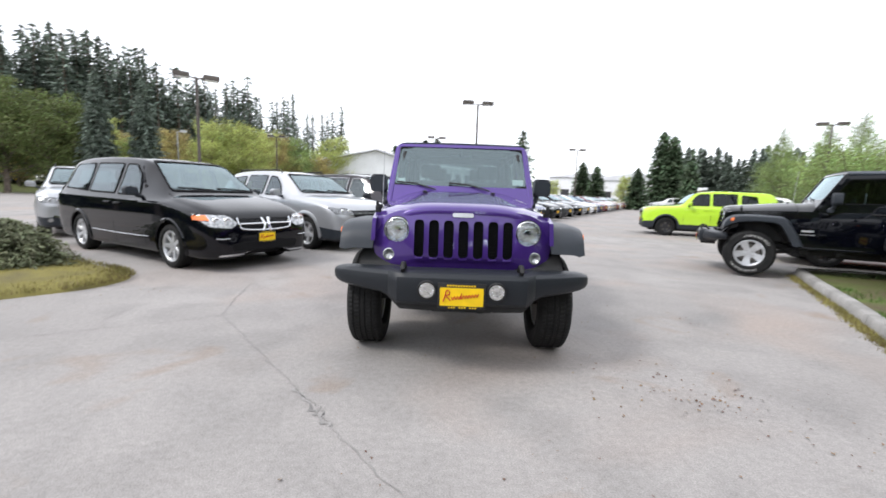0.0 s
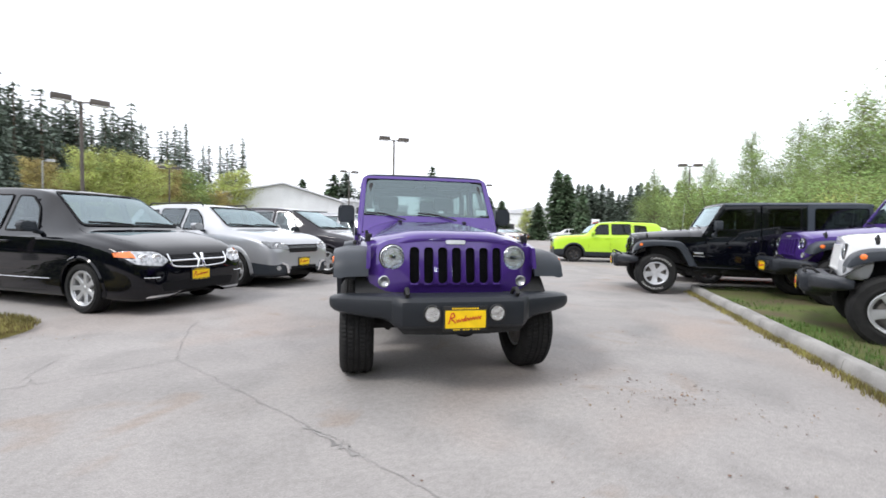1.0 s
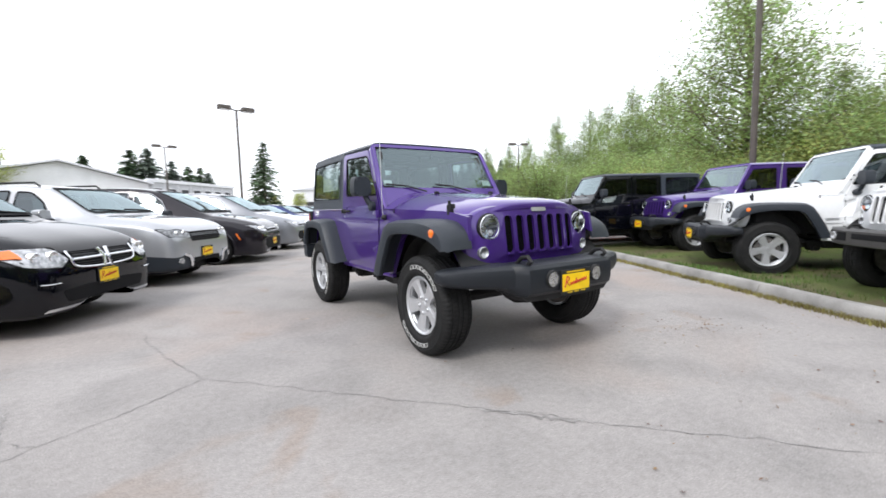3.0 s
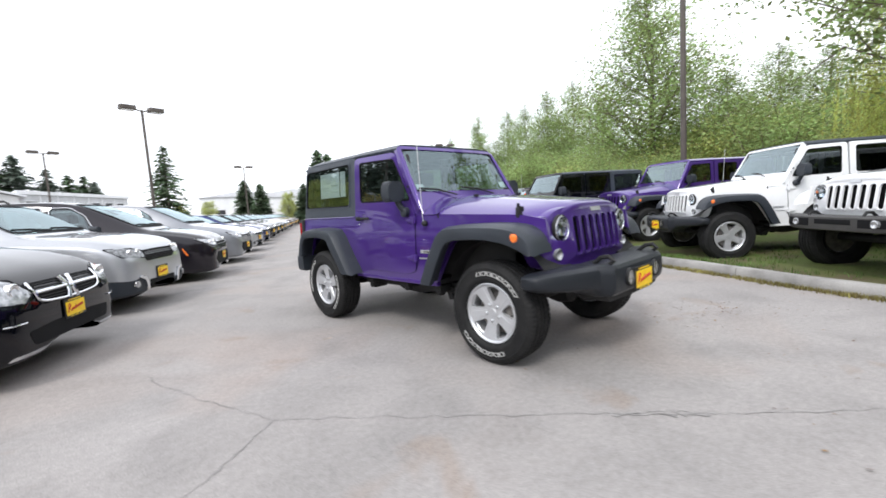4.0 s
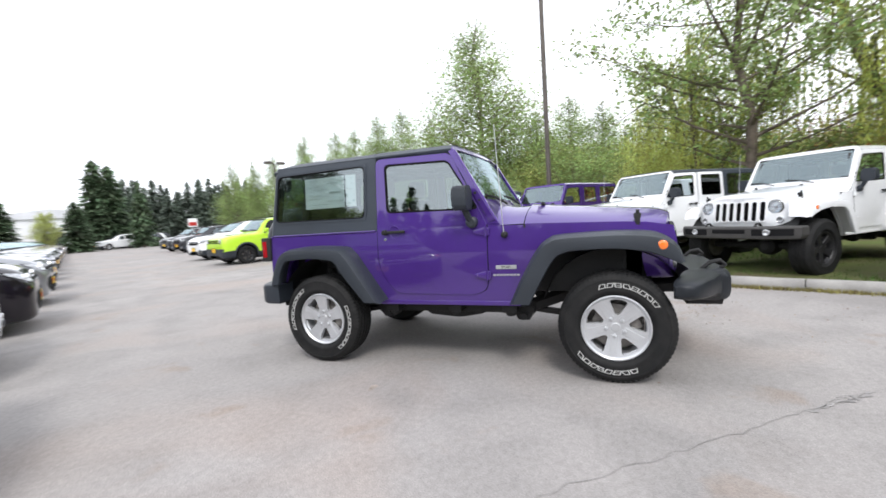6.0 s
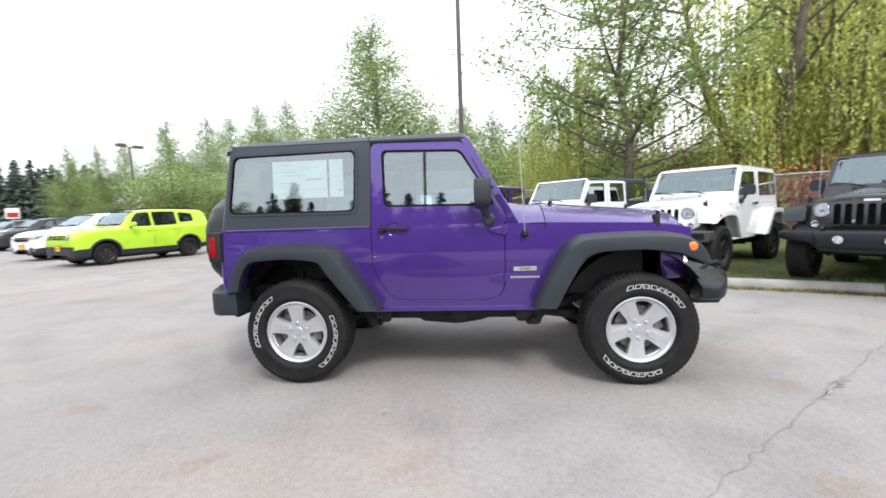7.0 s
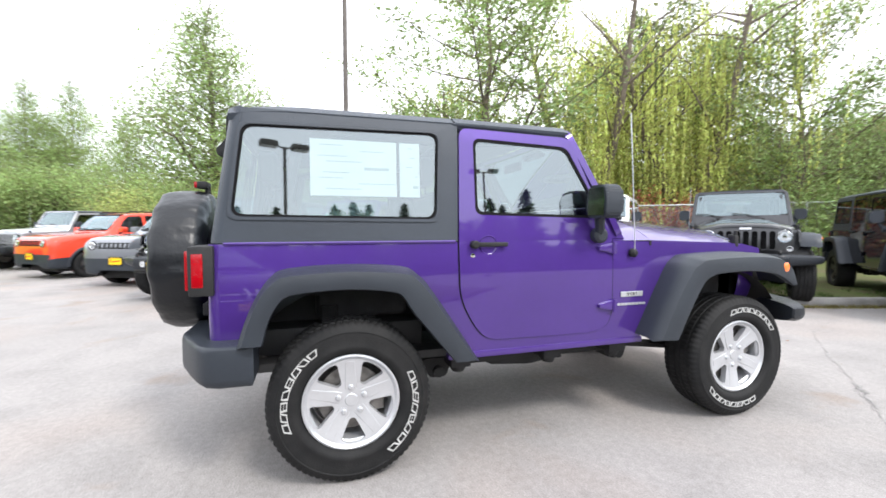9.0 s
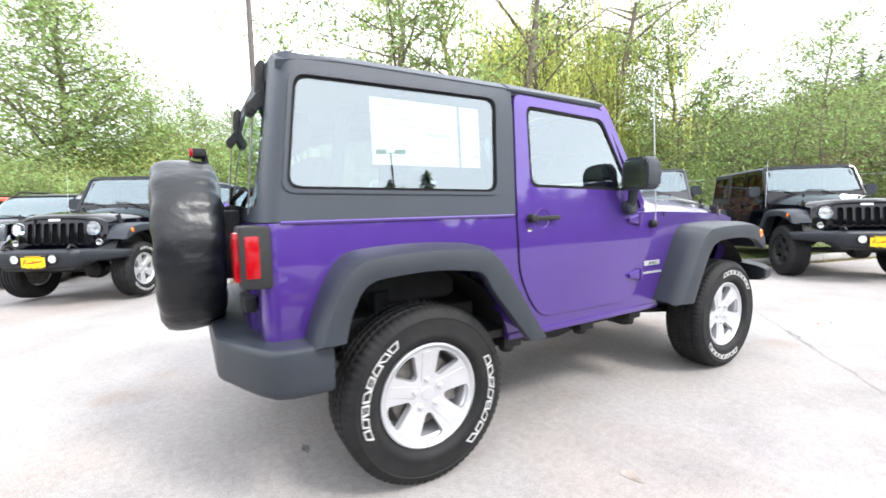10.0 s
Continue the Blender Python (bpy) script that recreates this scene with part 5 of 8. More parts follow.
                f = side(s, 0.008)
                tube(bm, [f(u, v) for u, v in big] + [f(*big[0])], 0.010, 6)
                part("window_trim", bm, M_chrome, w, "bright window trim")
    for nm, key, d, mt in (("windscreen", "screen", 1, M_brightscreen), ("rear_glass", "rear_glass", -1, M_tint)):
        big, inn = rounded(spec[key], 0.07, 4), rounded(inset(spec[key], 0.026), 0.06, 4)
        w = part(nm, sheet([big], front(0.008, d), 0.08), mt, car)
        w.visible_shadow = False
        part("glass_border", sheet([big, inn], front(0.012, d), 0.25), M_black_gap, w)
    # cabin
    mx = spec["mirror"][0]
    belt = spec["mirror"][1] - 0.06
    bm = bmesh.new()
    box(bm, -wb - 0.45, mx + 0.35, -spec["w"] + 0.14, spec["w"] - 0.14, 0.30, 0.62, 0.05)
    part("cabin_floor", bm, M_dash, car)
    bm = bmesh.new()
    prism(bm, rounded([(mx - 0.10, 0.6), (mx - 0.06, belt - 0.02), (mx + 0.16, belt + 0.02), (mx + 0.50, belt - 0.06), (mx + 0.5, 0.6)], 0.04, 3), XZ, -spec["w"] + 0.20, spec["w"] - 0.20)
    part("dashboard", bm, M_dash, car)
    bm = bmesh.new()
    c = Vector((mx - 0.26, 0.38, belt - 0.08))
    axs = Vector((-0.9, 0, 0.42)).normalized()
    uu, ww = Vector((0, 1, 0)), axs.cross(Vector((0, 1, 0)))
    tube(bm, [c + 0.18 * (uu * math.cos(t) + ww * math.sin(t)) for t in [2 * math.pi * i / 18 for i in range(19)]], 0.016, 6)
    for t in (0.2, 2.9, 4.7):
        tube(bm, [c, c + 0.18 * (uu * math.cos(t) + ww * math.sin(t))], 0.016, 5)
    part("steering_wheel", bm, M_dash, car)
    top_z = max(r[3] for r in spec["stations"])
    rows = [mx - 0.72] + [x for x in (mx - 1.62, mx - 2.50) if x > -wb - 0.2]
    for k, x in enumerate(rows):
        for yy in (-0.38, 0.38):
            bm = bmesh.new()
            prism(bm, rounded([(x + 0.10, 0.55), (x - 0.06, 0.55), (x - 0.24, top_z - 0.50), (x - 0.14, top_z - 0.47)], 0.04, 3), XZ, yy - 0.24, yy + 0.24, 0.03, 2)
            st_ = part("seat", bm, M_seat, car)
            bm = bmesh.new()
            box(bm, x - 0.28, x - 0.18, yy - 0.13, yy + 0.13, top_z - 0.44, top_z - 0.25, 0.04, 2)
            part("headrest", bm, M_seat, st_)

    def above(off):
        def f(u, v):
            p, n_, _, _ = hit.ray_cast(Vector((u, v, 3)), Vector((0, 0, -1)))
            if p is None:
                p, n_, _, _ = hit.find_nearest(Vector((u, v, 1)))
            return p + (n_ if n_.z > 0 else -n_) * off
        return f

    hw = spec["w"] * 0.80
    for s in (1, -1):
        bm = bmesh.new()
        f = above(0.002)
        P = smooth_path([f(u, s * v) for u, v in ((mx + 0.55, hw), (mx + 0.85, hw + 0.01), (0.45, hw - 0.05), (0.72, hw - 0.19))], 6)
        loft(bm, [[p + Vector((0, -0.0035, 0)), p + Vector((0, 0.0035, 0))] for p in P], close=False)
        part("hood_line", bm, M_black_gap, car)
    for ln, r, mt in spec.get("mould", ()):
        for s in (1, -1):
            bm = bmesh.new()
            f = side(s, 0.004)
            tube(bm, smooth_path([f(u, v) for u, v in ln], 6), r, 6)
            part("side_moulding", bm, mt, car, "bright side moulding" if mt is M_chrome else "")
    if spec.get("marker"):
        u, v = spec["marker"]
        for s in (1, -1):
            part("side_marker", sheet([[(u - 0.03, v + 0.09), (u - 0.055, v + 0.08), (u + 0.02, v - 0.06), (u + 0.05, v - 0.05)]], side(s, 0.012), 0.05), M_amber, car, "amber side marker")
    y = spec["screen"][0][1]
    for y0, y1 in ((0.62, 0.02), (-0.05, -0.62)):
        bm = bmesh.new()
        f = front(0.018)
        tube(bm, [f(y0, y + 0.02), f((y0 + y1) / 2, y + 0.045), f(y1, y + 0.05)], 0.009, 6)
        part("wiper", bm, M_under, car)
    # doors: shut lines, handles, mirror
    for ln in spec["lines"]:
        for s in (1, -1):
            bm = bmesh.new()
            f = side(s, 0.0015)
            path = [f(u, v) for u, v in ln]
            P = smooth_path(path, 3)
            rs = [[p + Vector((-0.003, 0, -0.002)), p + Vector((0.003, 0, 0.002))] for p in P]
            loft(bm, rs, close=False)
            part("shut_line", bm, M_black_gap, car)
    for hx, hz in spec["handles"]:
        for s in (1, -1):
            p = side(s, 0.0)(hx, hz)
            bm = bmesh.new()
            box(bm, hx - 0.10, hx + 0.10, p.y - 0.012 if s > 0 else p.y - 0.03, p.y + 0.03 if s > 0 else p.y + 0.012, hz - 0.014, hz + 0.014, 0.011, 3)
            part("door_handle", bm, body if not spec.get("chrome") else M_chrome, car)
    mx, mz = spec["mirror"]
    for s in (1, -1):
        p = side(s, 0.0)(mx, mz - 0.08)
        bm = bmesh.new()
        q = rounded([(p.y + s * 0.06, mz - 0.07), (p.y + s * 0.25, mz - 0.06), (p.y + s * 0.27, mz + 0.04), (p.y + s * 0.22, mz + 0.08), (p.y + s * 0.08, mz + 0.07)], 0.03, 3)
        prism(bm, q if s > 0 else q[::-1], YZ, mx - 0.06, mx + 0.07, 0.025, 2)
        mi = part("mirror", bm, M_plastic if spec.get("dark_mirror") else body, car)
        bm = bmesh.new()
        tube(bm, [(mx, p.y - s * 0.02, mz - 0.09), (mx + 0.01, p.y + s * 0.09, mz - 0.06)], 0.03, 8)
        part("mirror_arm", bm, M_plastic, mi)
    # lamps, grille, intakes
    for poly in spec["headlight"]:
        for pl, s in both(poly):
            bm = sheet([rounded(pl, 0.02, 3)], front(0.006), 0.05, 0.02, (-1, 0, 0))
            h = part("headlight", bm, spec.get("lamp", M_lamphouse), car, "headlight unit with bright bowls")
            cu, cv = sum(p[0] for p in pl) / len(pl), sum(p[1] for p in pl) / len(pl)
            hh = max(p[1] for p in pl) - min(p[1] for p in pl)
            for du, r in ((-0.11, 0.28 * hh), (0.03, 0.26 * hh)) if len(pl) < 10 else ((0, 0.075),):
                bm = bmesh.new()
                c = front(0.008)(cu + s * du, cv)
                turned(bm, [(r, c.x - 0.05), (r, c.x + 0.004), (r * 0.86, c.x + 0.008), (r * 0.7, c.x - 0.006), (0.003, c.x - 0.01)], 18, at=(0, c.y, c.z), axis="x")
                part("bowl", bm, M_reflector, h, "bright lamp bowl")
            bm = bmesh.new()
            f = front(0.010)
            low = sorted(pl, key=lambda p: abs(p[0]))
            tube(bm, [f(u, v) for u, v in rounded(pl, 0.02, 3)] + [f(*rounded(pl, 0.02, 3)[0])], 0.006, 5)
            part("lamp_rim", bm, M_black_gap, h)
            if spec.get("amber"):
                o = max(pl, key=lambda p: abs(p[0]))
                q = [(o[0], o[1] - 0.03), (o[0] - s * 0.10, o[1] - 0.05), (o[0] - s * 0.10, o[1] + 0.03), (o[0], o[1] + 0.02)]
                bm = sheet([q], front(0.018), 0.03, 0.008, (-1, 0, 0))
                part("turn_lens", bm, M_amber, h, "amber turn lens")
    for poly, mt, lab, off in spec["front"]:
        bm = sheet([rounded(poly, 0.03, 3)], front(off), 0.07, 0.02, (-1, 0, 0))
        part("front_trim" if mt is not M_black_gap else "grille_opening", bm, mt, car, lab)
    for path, r, mt in spec["bars"]:
        bm = bmesh.new()
        f = front(0.012)
        tube(bm, smooth_path([f(u, v) for u, v in path], 4), r, 8)
        part("grille_bar", bm, mt, car, "bright grille bar" if mt is M_chrome else "")
    for poly in spec["tail"]:
        for pl, s in both(poly):
            bm = sheet([rounded(pl, 0.03, 3)], front(0.006, -1), 0.06)
            part("tail_lamp", bm, M_red_lens, car, "red tail lamp")
    for s in (1, -1):
        if spec.get("clad"):
            a, b = spec["clad"]
            bm = sheet([[(a, spec["sill"]), (b, spec["sill"]), (b, spec["sill"] + 0.13), (a, spec["sill"] + 0.13)]], side(s, 0.006), 0.15)
            part("sill_trim", bm, M_plastic, car)
        for ax, az in arches:
            bm = bmesh.new()
            f = side(s, 0.004)
            wd = 0.06 if spec.get("clad") else spec.get("arch", 0.05)
            rs = []
            for i in range(25):
                a = radians(-14 + 208 * i / 24)
                if az + Ra * math.sin(a) < spec["sill"]:
                    continue
                o = f(ax + (Ra + wd) * math.cos(a), az + (Ra + wd) * math.sin(a))
                n_ = f(ax + (Ra + 0.004) * math.cos(a), az + (Ra + 0.004) * math.sin(a))
                q = Vector((ax + (Ra - 0.01) * math.cos(a), n_.y, az + (Ra - 0.01) * math.sin(a)))
                rs.append([o, (o + n_) / 2 + Vector((0, s * 0.016, 0)), n_ + Vector((0, s * 0.016, 0)), q, q - Vector((0, s * 0.05, 0))])
            loft(bm, rs, close=False)
            part("wheel_arch", bm, M_plastic if spec.get("clad") else body, car)
            bm = bmesh.new()
            rr = [(ax + (Ra - 0.004) * math.cos(radians(a)), az + (Ra - 0.004) * math.sin(radians(a))) for a in range(-20, 201, 12)]
            loft(bm, [[(u, s * (spec["w"] - 0.05), v) for u, v in rr], [(u, s * 0.45, v) for u, v in rr]], close=False)
            bm.faces.new([bm.verts.new((u, s * 0.45, v)) for u, v in rr])
            part("wheel_lining", bm, M_under, car)
    if spec.get("rack"):
        x0, x1, yr, zr = spec["rack"]
        for s in (1, -1):
            bm = bmesh.new()
            tube(bm, [(x0, s * yr, zr - 0.03), (x0 + 0.08 * (1 if x1 > x0 else -1), s * yr, zr + 0.03), (x1 - 0.08 * (1 if x1 > x0 else -1), s * yr, zr + 0.03), (x1, s * yr, zr - 0.03)], 0.016, 8)
            part("roof_rail", bm, M_under, car)
    if dealer:
        c = front(0.012)(0, spec["plate"])
        plate(car, c.x, spec["plate"])
    bm = bmesh.new()
    box(bm, -wb - 0.6, 0.55, -0.62, 0.62, 0.17, 0.40, 0.05)
    part("underbody", bm, M_under, car)
    for ax, az in arches:
        for yy in (spec["w"] - 0.125, -spec["w"] + 0.125):
            put_wheel(car, spec["wheel"], ax, yy, R, spin=11 if ax else 40)
    return car


wheel_meshes("van", 0.335, 0.225, 0.232, 7, M_alloy, False, wide=9)
wheel_meshes("crossover", 0.345, 0.225, 0.235, 5, M_alloy, False, wide=9)
wheel_meshes("small_dark", 0.335, 0.215, 0.215, 5, M_darkalloy, False, wide=10)

MINIVAN = dict(
    R=0.335, wb=3.08, Ra=0.385, w=0.99, sill=0.20, wheel="van", plate=0.50, amber=True, dark_mirror=True, lamp=M_lampbright,
    mould=[([(-0.60, 0.44), (-1.7, 0.43), (-2.62, 0.44)], 0.006, M_chrome)],
    stations=[(0.965, 0.30, 0.56, 0.62, 0.50, 0.40, 0.3), (0.93, 0.22, 0.62, 0.74, 0.76, 0.60, 0.3), (0.80, 0.18, 0.76, 0.88, 0.90, 0.72, 0.3), (0.48, 0.18, 0.89, 0.99, 0.97, 0.80, 0.3),
              (0.05, 0.18, 0.97, 1.08, 0.99, 0.82, 0.3), (-0.28, 0.18, 1.01, 1.15, 0.99, 0.80, 0.3), (-0.82, 0.18, 1.02, 1.50, 0.99, 0.70, 0.16), (-1.20, 0.18, 1.02, 1.68, 0.99, 0.69, 0.11),
              (-2.0, 0.18, 1.03, 1.745, 0.99, 0.70, 0.10), (-3.0, 0.18, 1.04, 1.745, 0.99, 0.70, 0.10), (-3.75, 0.19, 1.05, 1.70, 0.98, 0.68, 0.10), (-4.02, 0.22, 1.05, 1.58, 0.965, 0.66, 0.12),
              (-4.16, 0.30, 1.00, 1.15, 0.93, 0.72, 0.3), (-4.21, 0.38, 0.80, 0.90, 0.86, 0.72, 0.3)],
    side_glass=[[(-0.92, 1.07), (-1.66, 1.07), (-1.66, 1.60), (-1.36, 1.59), (-1.12, 1.42)], [(-1.78, 1.08), (-2.72, 1.09), (-2.72, 1.62), (-1.78, 1.61)], [(-2.84, 1.10), (-3.80, 1.14), (-3.66, 1.60), (-2.84, 1.62)]],
    screen=[(-0.74, 1.155), (0.74, 1.155), (0.60, 1.655), (-0.60, 1.655)], rear_glass=[(-0.62, 1.18), (0.62, 1.18), (0.55, 1.56), (-0.55, 1.56)],
    lines=[[(-0.72, 1.02), (-0.74, 0.55), (-0.70, 0.30)], [(-1.72, 1.62), (-1.74, 0.60), (-1.72, 0.26)], [(-2.78, 1.62), (-2.80, 0.8), (-2.72, 0.62)], [(-0.72, 0.27), (-1.7, 0.25), (-2.6, 0.25)], [(-0.75, 0.80), (-2.0, 0.82), (-3.6, 0.84)]],
    handles=[(-1.56, 0.93), (-1.92, 0.94)], mirror=(-0.86, 1.14),
    headlight=[[(0.47, 0.715), (0.58, 0.640), (0.86, 0.675), (0.94, 0.80), (0.92, 0.845), (0.58, 0.832)]],
    front=[([(-0.40, 0.60), (0.40, 0.60), (0.46, 0.72), (0.44, 0.785), (-0.44, 0.785), (-0.46, 0.72)], M_black_gap, "", 0.003), ([(-0.55, 0.30), (0.55, 0.30), (0.60, 0.42), (0.30, 0.44), (-0.30, 0.44), (-0.60, 0.42)], M_black_gap, "", 0.003), ([(-0.78, 0.235), (0.78, 0.235), (0.74, 0.262), (-0.74, 0.262)], M_chrome, "bright lower lip", 0.004)],
    bars=[([(-0.47, 0.79), (-0.465, 0.70), (-0.42, 0.635), (-0.2, 0.613), (0, 0.610), (0.2, 0.613), (0.42, 0.635), (0.465, 0.70), (0.47, 0.79)], 0.012, M_chrome), ([(-0.45, 0.705), (-0.2, 0.705), (0.2, 0.705), (0.45, 0.705)], 0.015, M_chrome), ([(-0.065, 0.785), (-0.035, 0.69), (-0.065, 0.595)], 0.022, M_chrome), ([(0.065, 0.785), (0.035, 0.69), (0.065, 0.595)], 0.022, M_chrome)] + [([(-0.42, 0.62 + 0.024 * i), (0, 0.615 + 0.024 * i), (0.42, 0.62 + 0.024 * i)], 0.004, M_under) for i in range(7)] + [([(s * 0.62, 0.50), (s * 0.72, 0.50), (s * 0.80, 0.505)], 0.006, M_chrome) for s in (1, -1)],
    tail=[[(0.72, 0.86), (0.90, 0.86), (0.86, 1.18), (0.72, 1.14)]])

CROSSOVER = dict(
    R=0.345, wb=2.89, Ra=0.405, w=0.93, sill=0.24, wheel="crossover", plate=0.50, dark_mirror=False, arch=0.075, lower=(8, 4),
    stations=[(0.93, 0.36, 0.66, 0.70, 0.48, 0.40, 0.3), (0.90, 0.27, 0.72, 0.82, 0.72, 0.58, 0.3), (0.76, 0.23, 0.86, 0.96, 0.86, 0.70, 0.3), (0.45, 0.22, 0.96, 1.05, 0.91, 0.76, 0.3),
              (0.0, 0.22, 1.01, 1.11, 0.93, 0.78, 0.3), (-0.38, 0.22, 1.04, 1.17, 0.93, 0.76, 0.3), (-0.90, 0.22, 1.05, 1.48, 0.93, 0.66, 0.16), (-1.25, 0.22, 1.05, 1.62, 0.93, 0.64, 0.11),
              (-2.0, 0.22, 1.06, 1.685, 0.93, 0.65, 0.10), (-2.9, 0.22, 1.08, 1.665, 0.93, 0.64, 0.10), (-3.45, 0.24, 1.10, 1.60, 0.92, 0.62, 0.10), (-3.72, 0.28, 1.10, 1.46, 0.90, 0.62, 0.14),
              (-3.90, 0.34, 1.00, 1.12, 0.87, 0.68, 0.3), (-3.95, 0.42, 0.80, 0.88, 0.80, 0.66, 0.3)],
    side_glass=[[(-0.95, 1.10), (-1.62, 1.10), (-1.62, 1.55), (-1.38, 1.53), (-1.16, 1.38)], [(-1.72, 1.11), (-2.52, 1.12), (-2.52, 1.56), (-1.72, 1.56)], [(-2.64, 1.15), (-3.30, 1.20), (-3.20, 1.50), (-2.64, 1.54)]],
    screen=[(-0.70, 1.175), (0.70, 1.175), (0.57, 1.595), (-0.57, 1.595)], rear_glass=[(-0.58, 1.16), (0.58, 1.16), (0.52, 1.46), (-0.52, 1.46)],
    lines=[[(-0.70, 1.04), (-0.72, 0.6), (-0.66, 0.34)], [(-1.66, 1.56), (-1.68, 0.7), (-1.66, 0.32)], [(-2.58, 1.56), (-2.60, 0.95), (-2.50, 0.75)], [(-0.66, 0.33), (-1.66, 0.31), (-2.4, 0.32)]],
    handles=[(-1.52, 0.96), (-2.44, 0.98)], mirror=(-0.92, 1.17),
    headlight=[[(0.40, 0.74), (0.80, 0.78), (0.86, 0.90), (0.60, 0.885), (0.40, 0.84)]],
    front=[([(-0.38, 0.69), (0.38, 0.69), (0.41, 0.78), (0.39, 0.845), (-0.39, 0.845), (-0.41, 0.78)], M_black_gap, "", 0.003)]
    + [([(s * 0.40, 0.29), (s * 0.455, 0.29), (s * 0.50, 0.44), (s * 0.62, 0.485), (s * 0.60, 0.515), (s * 0.455, 0.47)][::s], M_chrome, "bright bumper bracket", 0.026) for s in (1, -1)]
    + [([(-0.34, 0.28), (0.34, 0.28), (0.36, 0.42), (-0.36, 0.42)], M_black_gap, "", 0.008)] + [(circle((s * 0.66, 0.40), 0.045, 14), M_lampbright, "fog lamp", 0.024) for s in (1, -1)],
    bars=[([(-0.40, 0.705 + 0.022 * i), (0, 0.710 + 0.022 * i), (0.40, 0.705 + 0.022 * i)], 0.0045, M_under) for i in range(7)] + [([(-0.385 + 0.055 * i, 0.70), (-0.385 + 0.055 * i, 0.77), (-0.385 + 0.055 * i, 0.84)], 0.0045, M_under) for i in range(15)],
    tail=[[(0.60, 0.95), (0.82, 0.95), (0.80, 1.12), (0.60, 1.10)]], rack=(-1.35, -3.2, 0.57, 1.655))

NEWVAN = dict(MINIVAN, chrome=True, amber=False, mould=(), lamp=M_lampbright, marker=(0.50, 0.60), w=1.0, plate=0.46, wheel="crossover", R=0.345, Ra=0.395,
    stations=[(0.985, 0.30, 0.56, 0.60, 0.46, 0.38, 0.3), (0.94, 0.20, 0.66, 0.74, 0.74, 0.58, 0.3), (0.78, 0.17, 0.80, 0.90, 0.91, 0.72, 0.3), (0.45, 0.17, 0.91, 1.00, 0.98, 0.80, 0.3),
              (0.05, 0.17, 0.98, 1.08, 1.00, 0.82, 0.3), (-0.22, 0.17, 1.01, 1.14, 1.00, 0.80, 0.3), (-0.85, 0.17, 1.02, 1.48, 1.00, 0.70, 0.16), (-1.35, 0.17, 1.02, 1.68, 1.00, 0.68, 0.11),
              (-2.0, 0.17, 1.03, 1.745, 1.00, 0.69, 0.10), (-3.0, 0.17, 1.05, 1.73, 1.00, 0.69, 0.10), (-3.75, 0.19, 1.08, 1.66, 0.99, 0.67, 0.10), (-4.02, 0.22, 1.08, 1.50, 0.97, 0.66, 0.12),
              (-4.16, 0.30, 1.00, 1.15, 0.94, 0.72, 0.3), (-4.21, 0.38, 0.80, 0.90, 0.87, 0.72, 0.3)],
    headlight=[[(0.42, 0.70), (0.66, 0.69), (0.90, 0.80), (0.90, 0.86), (0.60, 0.80), (0.42, 0.755)]],
    front=[([(-0.38, 0.69), (0.38, 0.69), (0.40, 0.745), (-0.40, 0.745)], M_black_gap, "", 0.003), ([(-0.50, 0.30), (0.50, 0.30), (0.62, 0.42), (0.50, 0.55), (-0.50, 0.55), (-0.62, 0.42)], M_black_gap, "", 0.003), ([(-0.60, 0.245), (0.60, 0.245), (0.56, 0.265), (-0.56, 0.265)], M_chrome, "bright lower lip", 0.004)],
    bars=[([(-0.40, 0.75), (0, 0.755), (0.40, 0.75)], 0.008, M_chrome), ([(-0.39, 0.70), (0, 0.70), (0.39, 0.70)], 0.006, M_chrome)])

